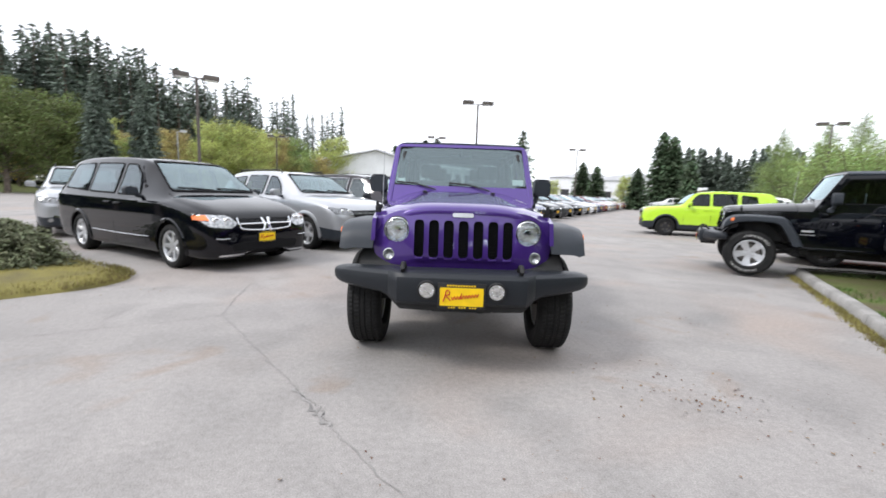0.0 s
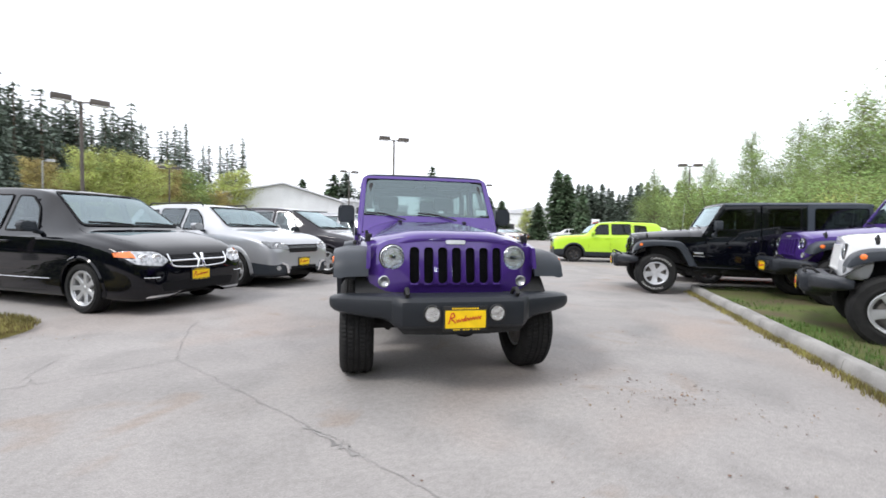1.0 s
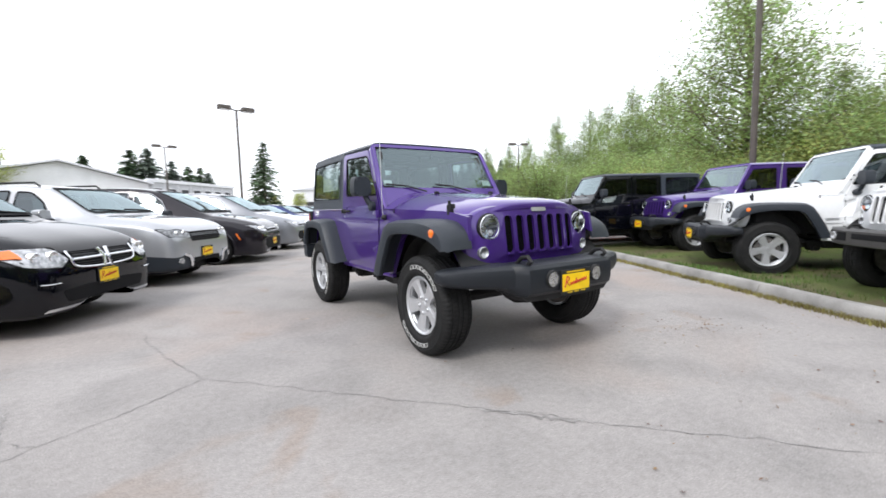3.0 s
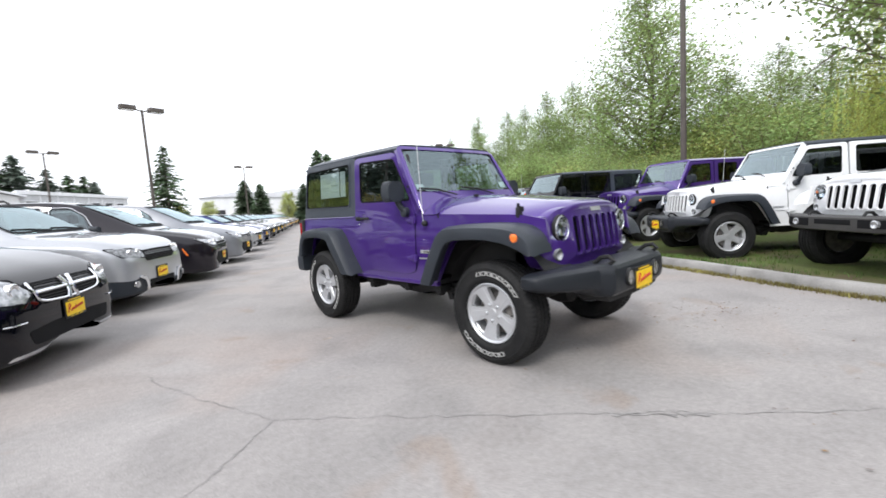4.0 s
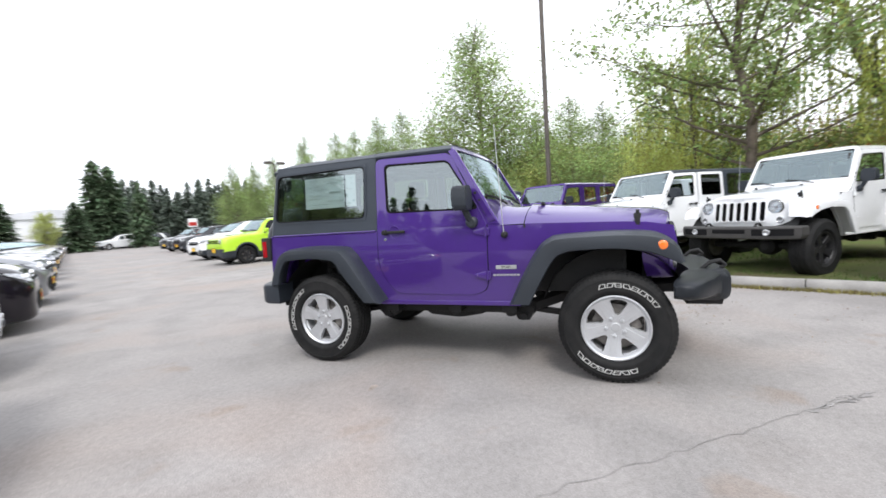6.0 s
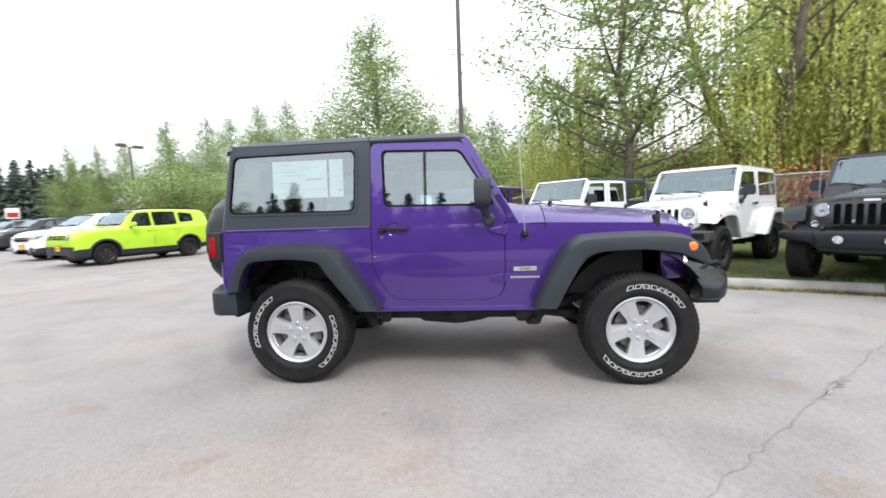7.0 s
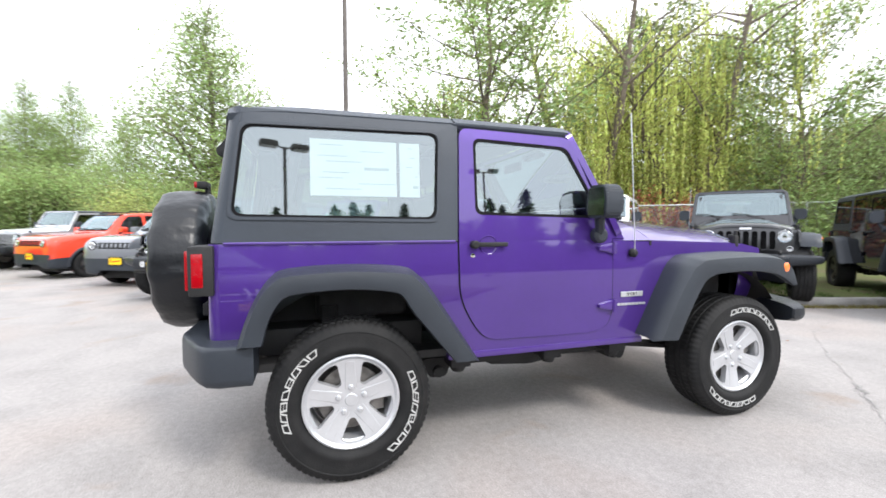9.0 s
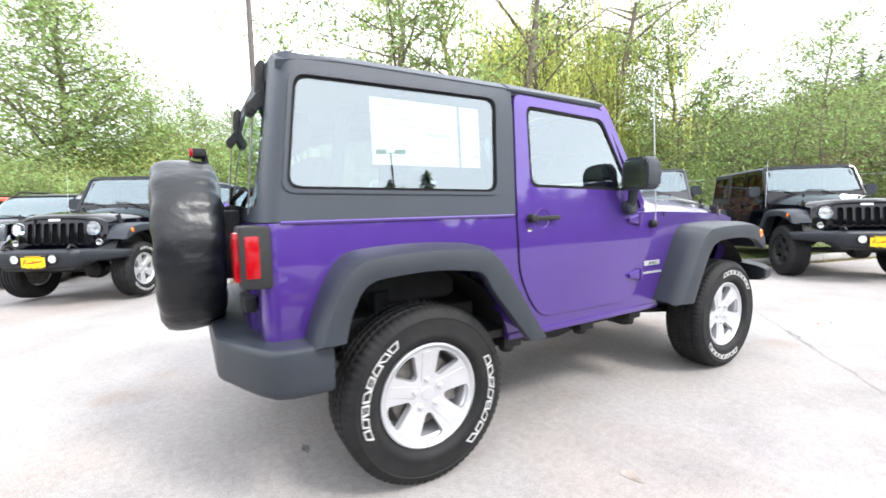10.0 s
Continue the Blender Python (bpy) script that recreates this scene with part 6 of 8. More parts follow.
SEDAN = dict(
    R=0.33, wb=2.74, Ra=0.375, w=0.92, sill=0.20, wheel="crossover", plate=0.50, chrome=True,
    stations=[(0.93, 0.30, 0.52, 0.58, 0.46, 0.36, 0.3), (0.88, 0.20, 0.62, 0.70, 0.72, 0.56, 0.3), (0.70, 0.17, 0.74, 0.82, 0.85, 0.68, 0.3), (0.35, 0.17, 0.83, 0.91, 0.90, 0.74, 0.3),
              (-0.10, 0.17, 0.88, 0.97, 0.92, 0.76, 0.3), (-0.50, 0.17, 0.91, 1.03, 0.92, 0.74, 0.3), (-1.05, 0.17, 0.92, 1.32, 0.92, 0.62, 0.16), (-1.45, 0.17, 0.92, 1.44, 0.92, 0.58, 0.12),
              (-2.1, 0.17, 0.93, 1.48, 0.92, 0.57, 0.12), (-2.7, 0.18, 0.95, 1.40, 0.92, 0.56, 0.14), (-3.2, 0.20, 0.98, 1.20, 0.91, 0.62, 0.25), (-3.6, 0.24, 0.98, 1.09, 0.89, 0.70, 0.3),
              (-3.86, 0.30, 0.92, 1.02, 0.84, 0.66, 0.3), (-3.93, 0.40, 0.72, 0.80, 0.76, 0.62, 0.3)],
    side_glass=[[(-1.02, 0.97), (-1.86, 0.98), (-1.86, 1.37), (-1.55, 1.36), (-1.28, 1.22)], [(-1.94, 0.98), (-2.74, 1.02), (-2.55, 1.31), (-1.94, 1.37)]],
    screen=[(-0.66, 1.04), (0.66, 1.04), (0.52, 1.42), (-0.52, 1.42)], rear_glass=[(-0.56, 1.16), (0.56, 1.16), (0.46, 1.38), (-0.46, 1.38)],
    lines=[[(-0.78, 0.92), (-0.80, 0.5), (-0.74, 0.28)], [(-1.90, 1.38), (-1.92, 0.6), (-1.90, 0.27)], [(-2.72, 0.98), (-2.62, 0.7), (-2.40, 0.50)]],
    handles=[(-1.76, 0.86), (-2.60, 0.88)], mirror=(-0.98, 1.04),
    headlight=[[(0.40, 0.60), (0.66, 0.60), (0.84, 0.70), (0.80, 0.75), (0.56, 0.70), (0.40, 0.66)]],
    front=[([(-0.36, 0.60), (0.36, 0.60), (0.38, 0.655), (-0.38, 0.655)], M_black_gap, "", 0.003), ([(-0.44, 0.28), (0.44, 0.28), (0.50, 0.40), (-0.50, 0.40)], M_black_gap, "", 0.003), ([(0.56, 0.28), (0.74, 0.30), (0.70, 0.38), (0.58, 0.38)], M_black_gap, "", 0.003), ([(-0.74, 0.30), (-0.56, 0.28), (-0.58, 0.38), (-0.70, 0.38)], M_black_gap, "", 0.003)],
    bars=[([(-0.38, 0.66), (0, 0.665), (0.38, 0.66)], 0.007, M_chrome)],
    tail=[[(0.50, 0.82), (0.80, 0.82), (0.78, 0.92), (0.50, 0.90)]])

BOXY = dict(
    glass=M_privacy,
    R=0.335, wb=2.57, Ra=0.40, w=0.90, sill=0.26, wheel="small_dark", plate=0.55, clad=(-0.45, -2.12), dark_mirror=False, lower=(8, 7),
    stations=[(0.80, 0.36, 0.70, 0.76, 0.60, 0.50, 0.3), (0.77, 0.28, 0.82, 0.92, 0.78, 0.66, 0.3), (0.66, 0.25, 0.94, 1.02, 0.86, 0.74, 0.3), (0.35, 0.24, 1.01, 1.07, 0.89, 0.78, 0.3),
              (-0.05, 0.24, 1.04, 1.10, 0.90, 0.80, 0.3), (-0.48, 0.24, 1.06, 1.15, 0.90, 0.78, 0.3), (-0.78, 0.24, 1.07, 1.48, 0.90, 0.69, 0.14), (-1.05, 0.24, 1.07, 1.62, 0.90, 0.68, 0.10),
              (-1.7, 0.24, 1.08, 1.675, 0.90, 0.69, 0.09), (-2.5, 0.24, 1.09, 1.66, 0.90, 0.68, 0.09), (-3.0, 0.25, 1.10, 1.645, 0.90, 0.68, 0.09), (-3.22, 0.28, 1.10, 1.60, 0.89, 0.68, 0.10),
              (-3.37, 0.33, 1.06, 1.46, 0.87, 0.68, 0.13), (-3.44, 0.40, 0.98, 1.22, 0.83, 0.66, 0.2)],
    side_glass=[[(-0.70, 1.12), (-1.36, 1.12), (-1.36, 1.56), (-1.02, 1.54), (-0.88, 1.42)], [(-1.45, 1.12), (-2.20, 1.14), (-2.20, 1.57), (-1.45, 1.57)], [(-2.32, 1.20), (-2.82, 1.24), (-2.78, 1.50), (-2.32, 1.54)]],
    screen=[(-0.70, 1.16), (0.70, 1.16), (0.60, 1.60), (-0.60, 1.60)], rear_glass=[(-0.58, 1.18), (0.58, 1.18), (0.54, 1.50), (-0.54, 1.50)],
    lines=[[(-0.55, 1.05), (-0.57, 0.7), (-0.50, 0.40)], [(-1.40, 1.58), (-1.42, 0.8), (-1.40, 0.40)], [(-2.26, 1.58), (-2.28, 1.0), (-2.14, 0.78)]],
    handles=[(-1.28, 0.98), (-2.12, 1.0)], mirror=(-0.72, 1.18),
    headlight=[circle((0.55, 0.86), 0.085, 16)],
    front=[([(-0.44, 0.80), (0.44, 0.80), (0.44, 0.92), (-0.44, 0.92)], M_black_gap, "", 0.003), ([(-0.78, 0.30), (0.78, 0.30), (0.80, 0.60), (-0.80, 0.60)], M_plastic, "black lower bumper", 0.004)],
    bars=[([((i - 3) * 0.105 - 0.052, 0.80), ((i - 3) * 0.105 - 0.052, 0.86), ((i - 3) * 0.105 - 0.052, 0.92)], 0.014, M_under) for i in range(8)],
    tail=[[(0.62, 0.90), (0.84, 0.90), (0.82, 1.08), (0.62, 1.08)]], rack=(-1.05, -2.9, 0.60, 1.655))


# ---------------------------------------------------------------- ground and plants: materials
def ground_mat(name, base, light, dark, speck, bump, stains=True):
    m = bpy.data.materials.new(name)
    m.use_nodes = True
    n, l = m.node_tree.nodes, m.node_tree.links
    b = n["Principled BSDF"]
    b.inputs["Roughness"].default_value = 0.9
    b.inputs["Specular IOR Level"].default_value = 0.25
    tc = n.new("ShaderNodeTexCoord")

    def noise_at(scale, detail, lo, hi, dist=0.0):
        t = n.new("ShaderNodeTexNoise")
        t.inputs["Scale"].default_value, t.inputs["Detail"].default_value, t.inputs["Distortion"].default_value = scale, detail, dist
        l.new(tc.outputs["Object"], t.inputs["Vector"])
        r = n.new("ShaderNodeMapRange")
        r.inputs["From Min"].default_value, r.inputs["From Max"].default_value = lo, hi
        l.new(t.outputs[0], r.inputs["Value"])
        return r.outputs[0], t.outputs[0]

    def mix(a, bcol, f, mode="MIX"):
        x = n.new("ShaderNodeMix")
        x.data_type, x.blend_type = "RGBA", mode
        if isinstance(a, tuple):
            x.inputs["A"].default_value = (*a, 1)
        else:
            l.new(a, x.inputs["A"])
        if isinstance(bcol, tuple):
            x.inputs["B"].default_value = (*bcol, 1)
        else:
            l.new(bcol, x.inputs["B"])
        if isinstance(f, float):
            x.inputs["Factor"].default_value = f
        else:
            l.new(f, x.inputs["Factor"])
        return x.outputs["Result"]

    f1, _ = noise_at(0.35, 6, 0.38, 0.66, 0.6)
    f2, _ = noise_at(1.7, 8, 0.45, 0.72, 0.3)
    c = mix(base, light, f1)
    c = mix(c, dark, f2)
    if stains:
        f3, _ = noise_at(0.45, 9, 0.50, 0.74, 0.4)
        c = mix(c, (0.315, 0.268, 0.242), f3)
        f7, _ = noise_at(1.3, 9, 0.62, 0.80, 0.6)
        c = mix(c, (0.25, 0.19, 0.15), f7)
        f5, _ = noise_at(0.55, 7, 0.60, 0.84, 0.5)
        c = mix(c, (0.17, 0.167, 0.166), f5)
    f4, fine = noise_at(120, 4, 0.30, 0.70)
    f6, _ = noise_at(26, 6, 0.34, 0.66)
    for f, lo, hi in ((f4, 0.80, 1.20), (f6, 0.92, 1.08)):
        hv = n.new("ShaderNodeHueSaturation")
        mr = n.new("ShaderNodeMapRange")
        mr.inputs["To Min"].default_value, mr.inputs["To Max"].default_value = lo, hi
        l.new(f, mr.inputs["Value"])
        l.new(mr.outputs[0], hv.inputs["Value"])
        l.new(c, hv.inputs["Color"])
        c = hv.outputs["Color"]
    vo = n.new("ShaderNodeTexVoronoi")
    vo.inputs["Scale"].default_value = 70
    l.new(tc.outputs["Object"], vo.inputs["Vector"])
    vr = n.new("ShaderNodeMapRange")
    vr.inputs["From Min"].default_value, vr.inputs["From Max"].default_value = 0.05, 0.16
    vr.inputs["To Min"].default_value, vr.inputs["To Max"].default_value = 0.35, 0.0
    l.new(vo.outputs["Distance"], vr.inputs["Value"])
    c = mix(c, (0.5, 0.48, 0.45), vr.outputs[0])
    l.new(c, b.inputs["Base Color"])
    bp = n.new("ShaderNodeBump")
    bp.inputs["Strength"].default_value, bp.inputs["Distance"].default_value = bump, 0.006
    l.new(fine, bp.inputs["Height"])
    l.new(bp.outputs[0], b.inputs["Normal"])
    return m


M_asphalt = ground_mat("worn_asphalt", (0.275, 0.259, 0.250), (0.316, 0.299, 0.289), (0.236, 0.224, 0.217), (0.5, 0.49, 0.48), 0.3)
M_earth = ground_mat("earth_and_grass", (0.10, 0.13, 0.04), (0.13, 0.15, 0.05), (0.09, 0.07, 0.04), (0.5, 0.5, 0.5), 0.6, False)
M_lawn = ground_mat("muddy_lawn", (0.088, 0.098, 0.034), (0.10, 0.135, 0.035), (0.105, 0.078, 0.052), (0.5, 0.5, 0.5), 0.6, False)
M_moss = ground_mat("mossy_turf", (0.17, 0.150, 0.045), (0.215, 0.185, 0.055), (0.11, 0.095, 0.05), (0.5, 0.5, 0.5), 0.6, False)
M_kerb = mat("concrete_kerb", (0.27, 0.262, 0.25), 0.85, var=0.18, scale=3, fine=80, bump=0.4, bscale=90)
M_crack = mat("tar_crack", (0.212, 0.203, 0.197), 0.9, var=0.25, scale=8, bump=0.3, bscale=60)
M_debris = mat("dry_leaf_litter", (0.15, 0.09, 0.055), 0.9, var=0.35, scale=20, rand=0.5)
M_grass = mat("grass_blades", (0.075, 0.135, 0.028), 0.7, var=0.3, scale=1.2, rand=0.5, sub=0.25)
M_drygrass = mat("dry_weeds", (0.20, 0.175, 0.06), 0.8, var=0.3, scale=2, rand=0.5, sub=0.25)
M_bark = mat("grey_bark", (0.13, 0.105, 0.085), 0.9, var=0.3, scale=5, bump=0.8, bscale=25)
M_leaf = mat("spring_leaves", (0.225, 0.300, 0.105), 0.6, var=0.3, scale=0.6, rand=0.5, sub=0.4)
M_leaf2 = mat("yellow_green_leaves", (0.38, 0.42, 0.14), 0.6, var=0.3, scale=0.6, rand=0.45, sub=0.4)
M_willow = mat("willow_strands", (0.42, 0.46, 0.125), 0.6, var=0.3, scale=0.8, rand=0.4, sub=0.4)
M_budding = mat("olive_brown_buds", (0.36, 0.30, 0.12), 0.7, var=0.3, scale=0.6, rand=0.45, sub=0.3)
M_redleaf = mat("reddish_young_leaves", (0.42, 0.135, 0.075), 0.6, var=0.3, scale=1, rand=0.5, sub=0.3)
M_olive = mat("dull_olive_leaves", (0.13, 0.165, 0.055), 0.7, var=0.3, scale=0.6, rand=0.5, sub=0.3)
M_juniper = mat("dusty_juniper_sprays", (0.135, 0.15, 0.085), 0.8, var=0.35, scale=2, rand=0.5, sub=0.2)
M_pine = mat("dark_conifer_needles", (0.105, 0.135, 0.105), 0.75, var=0.35, scale=0.5, rand=0.5, sub=0.1)
M_spruce = mat("green_conifer_needles", (0.075, 0.115, 0.06), 0.75, var=0.35, scale=0.5, rand=0.5, sub=0.1)
M_blossom = mat("brownish_new_leaves", (0.24, 0.15, 0.085), 0.7, var=0.3, scale=1, rand=0.5, sub=0.3)
M_pole = mat("brown_painted_steel", (0.085, 0.072, 0.062), 0.5, 0.2, var=0.15, scale=3, fine=40)
M_galv = mat("galvanised_steel", (0.38, 0.39, 0.40), 0.45, 0.7, var=0.15, scale=8)
M_wall_white = mat("white_metal_siding", (0.74, 0.75, 0.76), 0.6, var=0.05, scale=0.5, fine=4)
M_wall_grey = mat("grey_metal_siding", (0.48, 0.49, 0.50), 0.6, var=0.06, scale=0.5, fine=4)
M_roof = mat("pale_metal_roof", (0.62, 0.63, 0.66), 0.5, var=0.06, scale=0.6, fine=3)
M_darkopen = mat("dark_opening", (0.03, 0.03, 0.035), 0.6, var=0.1)


# ---------------------------------------------------------------- ground
def hill(x, y):
    d = math.hypot(x, y)
    b = math.degrees(math.atan2(y, x)) % 360
    def lobe(c, w):
        return max(0, 1 - ((b - c + 180) % 360 - 180) ** 2 / w ** 2)
    h = lobe(128, 30) * min(14, max(0, d - 62) * 0.10)
    h += lobe(285, 38) * min(9, max(0, d - 20) * 0.22)
    h += lobe(190, 60) * min(8, max(0, d - 60) * 0.08)
    return h


def ground_sheet():
    verts, faces = [(0, 0, -0.03)], []
    radii = [2, 5, 9, 14, 20, 26, 33, 42, 55, 70, 90, 120, 170, 260, 420, 800, 1600, 3000]
    ns = 96
    for r in radii:
        for k in range(ns):
            a = 2 * math.pi * k / ns
            x, y = r * math.cos(a), r * math.sin(a)
            verts.append((x, y, hill(x, y) - 0.03))
    for k in range(ns):
        faces.append((0, 1 + k, 1 + (k + 1) % ns))
    for i in range(len(radii) - 1):
        for k in range(ns):
            a, b = 1 + i * ns + k, 1 + i * ns + (k + 1) % ns
            faces.append((a, a + ns, b + ns, b))
    tagged(raw("ground", verts, faces, M_earth, smooth=True), "grassy earth round the car park", "ground", kind="structure")


ground_sheet()
KERB = smooth_path([(6.10, 2.85, 0), (5.45, 1.70, 0), (4.74, 0.38, 0), (4.20, -0.55, 0), (3.64, -1.60, 0), (3.00, -2.70, 0), (2.62, -3.60, 0), (2.20, -4.60, 0), (1.76, -5.50, 0), (1.36, -6.60, 0), (1.02, -8.0, 0), (0.5, -10.0, 0), (-0.5, -13.0, 0)], 4)
NOSE = smooth_path([(6.10, 2.85, 0), (6.32, 3.08, 0), (6.62, 3.06, 0), (8.2, 2.55, 0), (11.0, 1.6, 0)], 4)


def pavement():
    """One sheet of asphalt over the lot, a few centimetres thick."""
    bm = bmesh.new()
    nx, ny = 26, 34
    x0, x1, y0, y1 = -45, 33, -45, 125
    g = [[bm.verts.new((x0 + (x1 - x0) * i / nx, y0 + (y1 - y0) * j / ny, 0)) for j in range(ny + 1)] for i in range(nx + 1)]
    for i in range(nx):
        for j in range(ny):
            bm.faces.new((g[i][j], g[i + 1][j], g[i + 1][j + 1], g[i][j + 1]))
    ob = part("pavement", bm, M_asphalt)
    tagged(ob, "pale worn asphalt of the car park, dusty and stained", "pavement", kind="structure")
    return ob


pavement()


def strip(name, pts, width, mt, label, seed, z=0.004, cat="crack", jitter=0.02):
    rnd = random.Random(seed)
    P = smooth_path([(x, y, 0) for x, y in pts], 10)
    vs, fs = [], []
    for i, p in enumerate(P):
        d = (P[min(i + 1, len(P) - 1)] - P[max(i - 1, 0)]).normalized()
        nrm = Vector((-d.y, d.x, 0))
        w = width * rnd.uniform(0.25, 1.0)
        o = nrm * rnd.uniform(-jitter, jitter)
        a, b = p + o + nrm * w, p + o - nrm * w
        vs += [(a.x, a.y, z), (b.x, b.y, z)]
        if i:
            k = 2 * i
            fs.append((k - 2, k - 1, k + 1, k))
    ob = raw(name, vs, fs, mt)
    return tagged(ob, label, cat, kind="structure")


CR = "thin dark crack in the asphalt"
strip("pavement_crack", [(-3.9, -1.75), (-3.08, -1.22), (-2.66, -0.99), (-2.31, -0.73)], 0.004, M_crack, CR, 1)
strip("pavement_crack", [(-2.31, -0.73), (-1.95, -1.12), (-1.49, -1.68), (-1.02, -2.22), (-0.80, -2.45), (-0.62, -2.74)], 0.0035, M_crack, CR, 2)
strip("pavement_crack", [(-1.05, -2.20), (-0.86, -2.44), (-0.70, -2.62)], 0.02, M_crack, CR, 12)
strip("pavement_crack", [(-2.31, -0.73), (-2.55, 0.1), (-2.70, 0.9)], 0.0035, M_crack, CR, 3)
strip("pavement_crack", [(-3.08, -1.22), (-3.25, -1.0), (-3.30, -0.6)], 0.004, M_crack, CR, 4)
strip("pavement_crack", [(-0.62, -2.74), (-0.1, -3.3), (0.6, -4.3), (0.9, -5.2)], 0.004, M_crack, CR, 5)


def scatter(name, pts, mt, size, label, cat, seed, flat=True):
    rnd = random.Random(seed)
    vs, fs = [], []
    for x, y, z in pts:
        s = size * rnd.uniform(0.4, 1.3)
        a = rnd.uniform(0, 6.28)
        u = Vector((math.cos(a), math.sin(a), rnd.uniform(-0.3, 0.3))) * s
        w = Vector((-math.sin(a), math.cos(a), rnd.uniform(-0.3, 0.3))) * s * rnd.uniform(0.3, 0.8)
        c = Vector((x, y, z + s * 0.3))
        k = len(vs)
        vs += [tuple(c - u), tuple(c + w), tuple(c + u), tuple(c - w + Vector((0, 0, s * 0.2)))]
        fs.append((k, k + 1, k + 2, k + 3))
    return tagged(raw(name, vs, fs, mt), label, cat, kind="stuff")


def stain(x, y, r, mt, label, seed, ry=0.5):
    """A thin irregular patch soaked into the asphalt."""
    rnd = random.Random(seed)
    bm = bmesh.new()
    n_ = 22
    k = [rnd.uniform(0.55, 1.15) for _ in range(n_)]
    bm.faces.new([bm.verts.new((x + r * k[i] * math.cos(2 * math.pi * i / n_), y + r * ry * k[(i * 3) % n_] * math.sin(2 * math.pi * i / n_), 0.003)) for i in range(n_)])
    tagged(part("stain", bm, mt), label, "stain", kind="structure")


M_oil = mat("oil_soaked_asphalt", (0.115, 0.110, 0.108), 0.8, var=0.3, scale=20, bump=0.3, bscale=120)
M_rust = mat("rust_stained_asphalt", (0.275, 0.235, 0.205), 0.9, var=0.25, scale=14, bump=0.3, bscale=120)
stain(-0.28, 1.62, 0.055, M_oil, "small dark oil spot on the asphalt", 1, 0.35)
stain(-1.28, 0.47, 0.06, M_rust, "faint rusty spot on the asphalt", 3)

rnd = random.Random(9)
pts = []
for cx, cy, n_, sp in ((1.55, -2.1, 90, 0.30), (2.1, -2.6, 50, 0.35), (1.2, -1.6, 25, 0.3), (0.4, -3.0, 20, 0.6), (-1.0, -3.3, 18, 0.8), (-0.6, -1.5, 16, 0.4), (1.3, -3.4, 30, 0.5), (2.0, -0.6, 26, 0.5), (-4.0, 0.1, 30, 0.25)):
    pts += [(rnd.gauss(cx, sp), rnd.gauss(cy, sp * 0.6), 0.004) for _ in range(n_)]
scatter("leaf_litter", pts, M_debris, 0.011, "brown leaf scraps lying on the asphalt", "litter", 5)
pts = [(rnd.uniform(-4, 3), rnd.uniform(-5, 1.5), 0.003) for _ in range(500)]
scatter("grit", pts, M_kerb, 0.004, "pale loose grit on the asphalt", "gravel", 6)


# ---------------------------------------------------------------- island, kerb, lawns
def kerb_run(path, prefix_len, seed, off=1):
    """Concrete kerb pieces along a path, each a block of its own."""
    root = thing("kerb", "weathered concrete kerb with open joints round the lawn", "kerb", kind="structure")
    P = [p.copy() for p in path]
    L = [0]
    for a, b in zip(P, P[1:]):
        L.append(L[-1] + (b - a).length)

    def at(s):
        for i in range(len(P) - 1):
            if L[i + 1] >= s:
                t = (s - L[i]) / max(1e-6, L[i + 1] - L[i])
                return P[i].lerp(P[i + 1], t), (P[i + 1] - P[i]).normalized()
        return P[-1], (P[-1] - P[-2]).normalized()

    s, rnd = 0.0, random.Random(seed)
    while s < L[-1] - 0.3:
        e = min(L[-1], s + prefix_len)
        bm = bmesh.new()
        rings = []
        for k in range(7):
            p, d = at(s + 0.006 + (e - s - 0.012) * k / 6)
            nrm = Vector((-d.y, d.x, 0)) * off
            hz = 0.135 + rnd.uniform(-0.003, 0.003)
            sec = [(-0.005, -0.02), (0.0, 0.05), (0.012, hz - 0.025), (0.03, hz - 0.004), (0.06, hz), (0.13, hz), (0.148, hz - 0.012), (0.152, -0.02)]
            rings.append([p + nrm * a + Vector((0, 0, b)) for a, b in sec])
        loft(bm, rings)
        part("kerb_block", bm, M_kerb, root)
        s = e
    return root


kerb_run(KERB, 1.8, 1, 1)
kerb_run(NOSE, 1.5, 2, -1)


def island():
    """Lawn behind the kerb, which rises a little towards the fence."""
    verts, faces = [], []
    inner = [p for p in NOSE[::-1][:-1]] + KERB
    rows = 14
    n_ = len(inner)
    for i, p in enumerate(inner):
        t = i / (n_ - 1)
        q = Vector((13.0 - 1.5 * t, 1.6 - 17 * t, 0))
        for j in range(rows + 1):
            s = j / rows
            v = p.lerp(q, s)
            z = 0.10 + 0.05 * math.sin(v.x * 1.3) * math.cos(v.y * 0.9) * min(1, s * 6) + 0.10 * s
            d = Vector((0.10, -0.04, 0)) if j == 0 else Vector((0, 0, 0))
            verts.append((v.x + d.x, v.y + d.y, z))
    for i in range(n_ - 1):
        for j in range(rows):
            a = i * (rows + 1) + j
            faces.append((a, a + rows + 1, a + rows + 2, a + 1))
    tagged(raw("lawn", verts, faces, M_lawn, smooth=True), "muddy lawn under the parked cars behind the kerb", "lawn", kind="structure")


island()


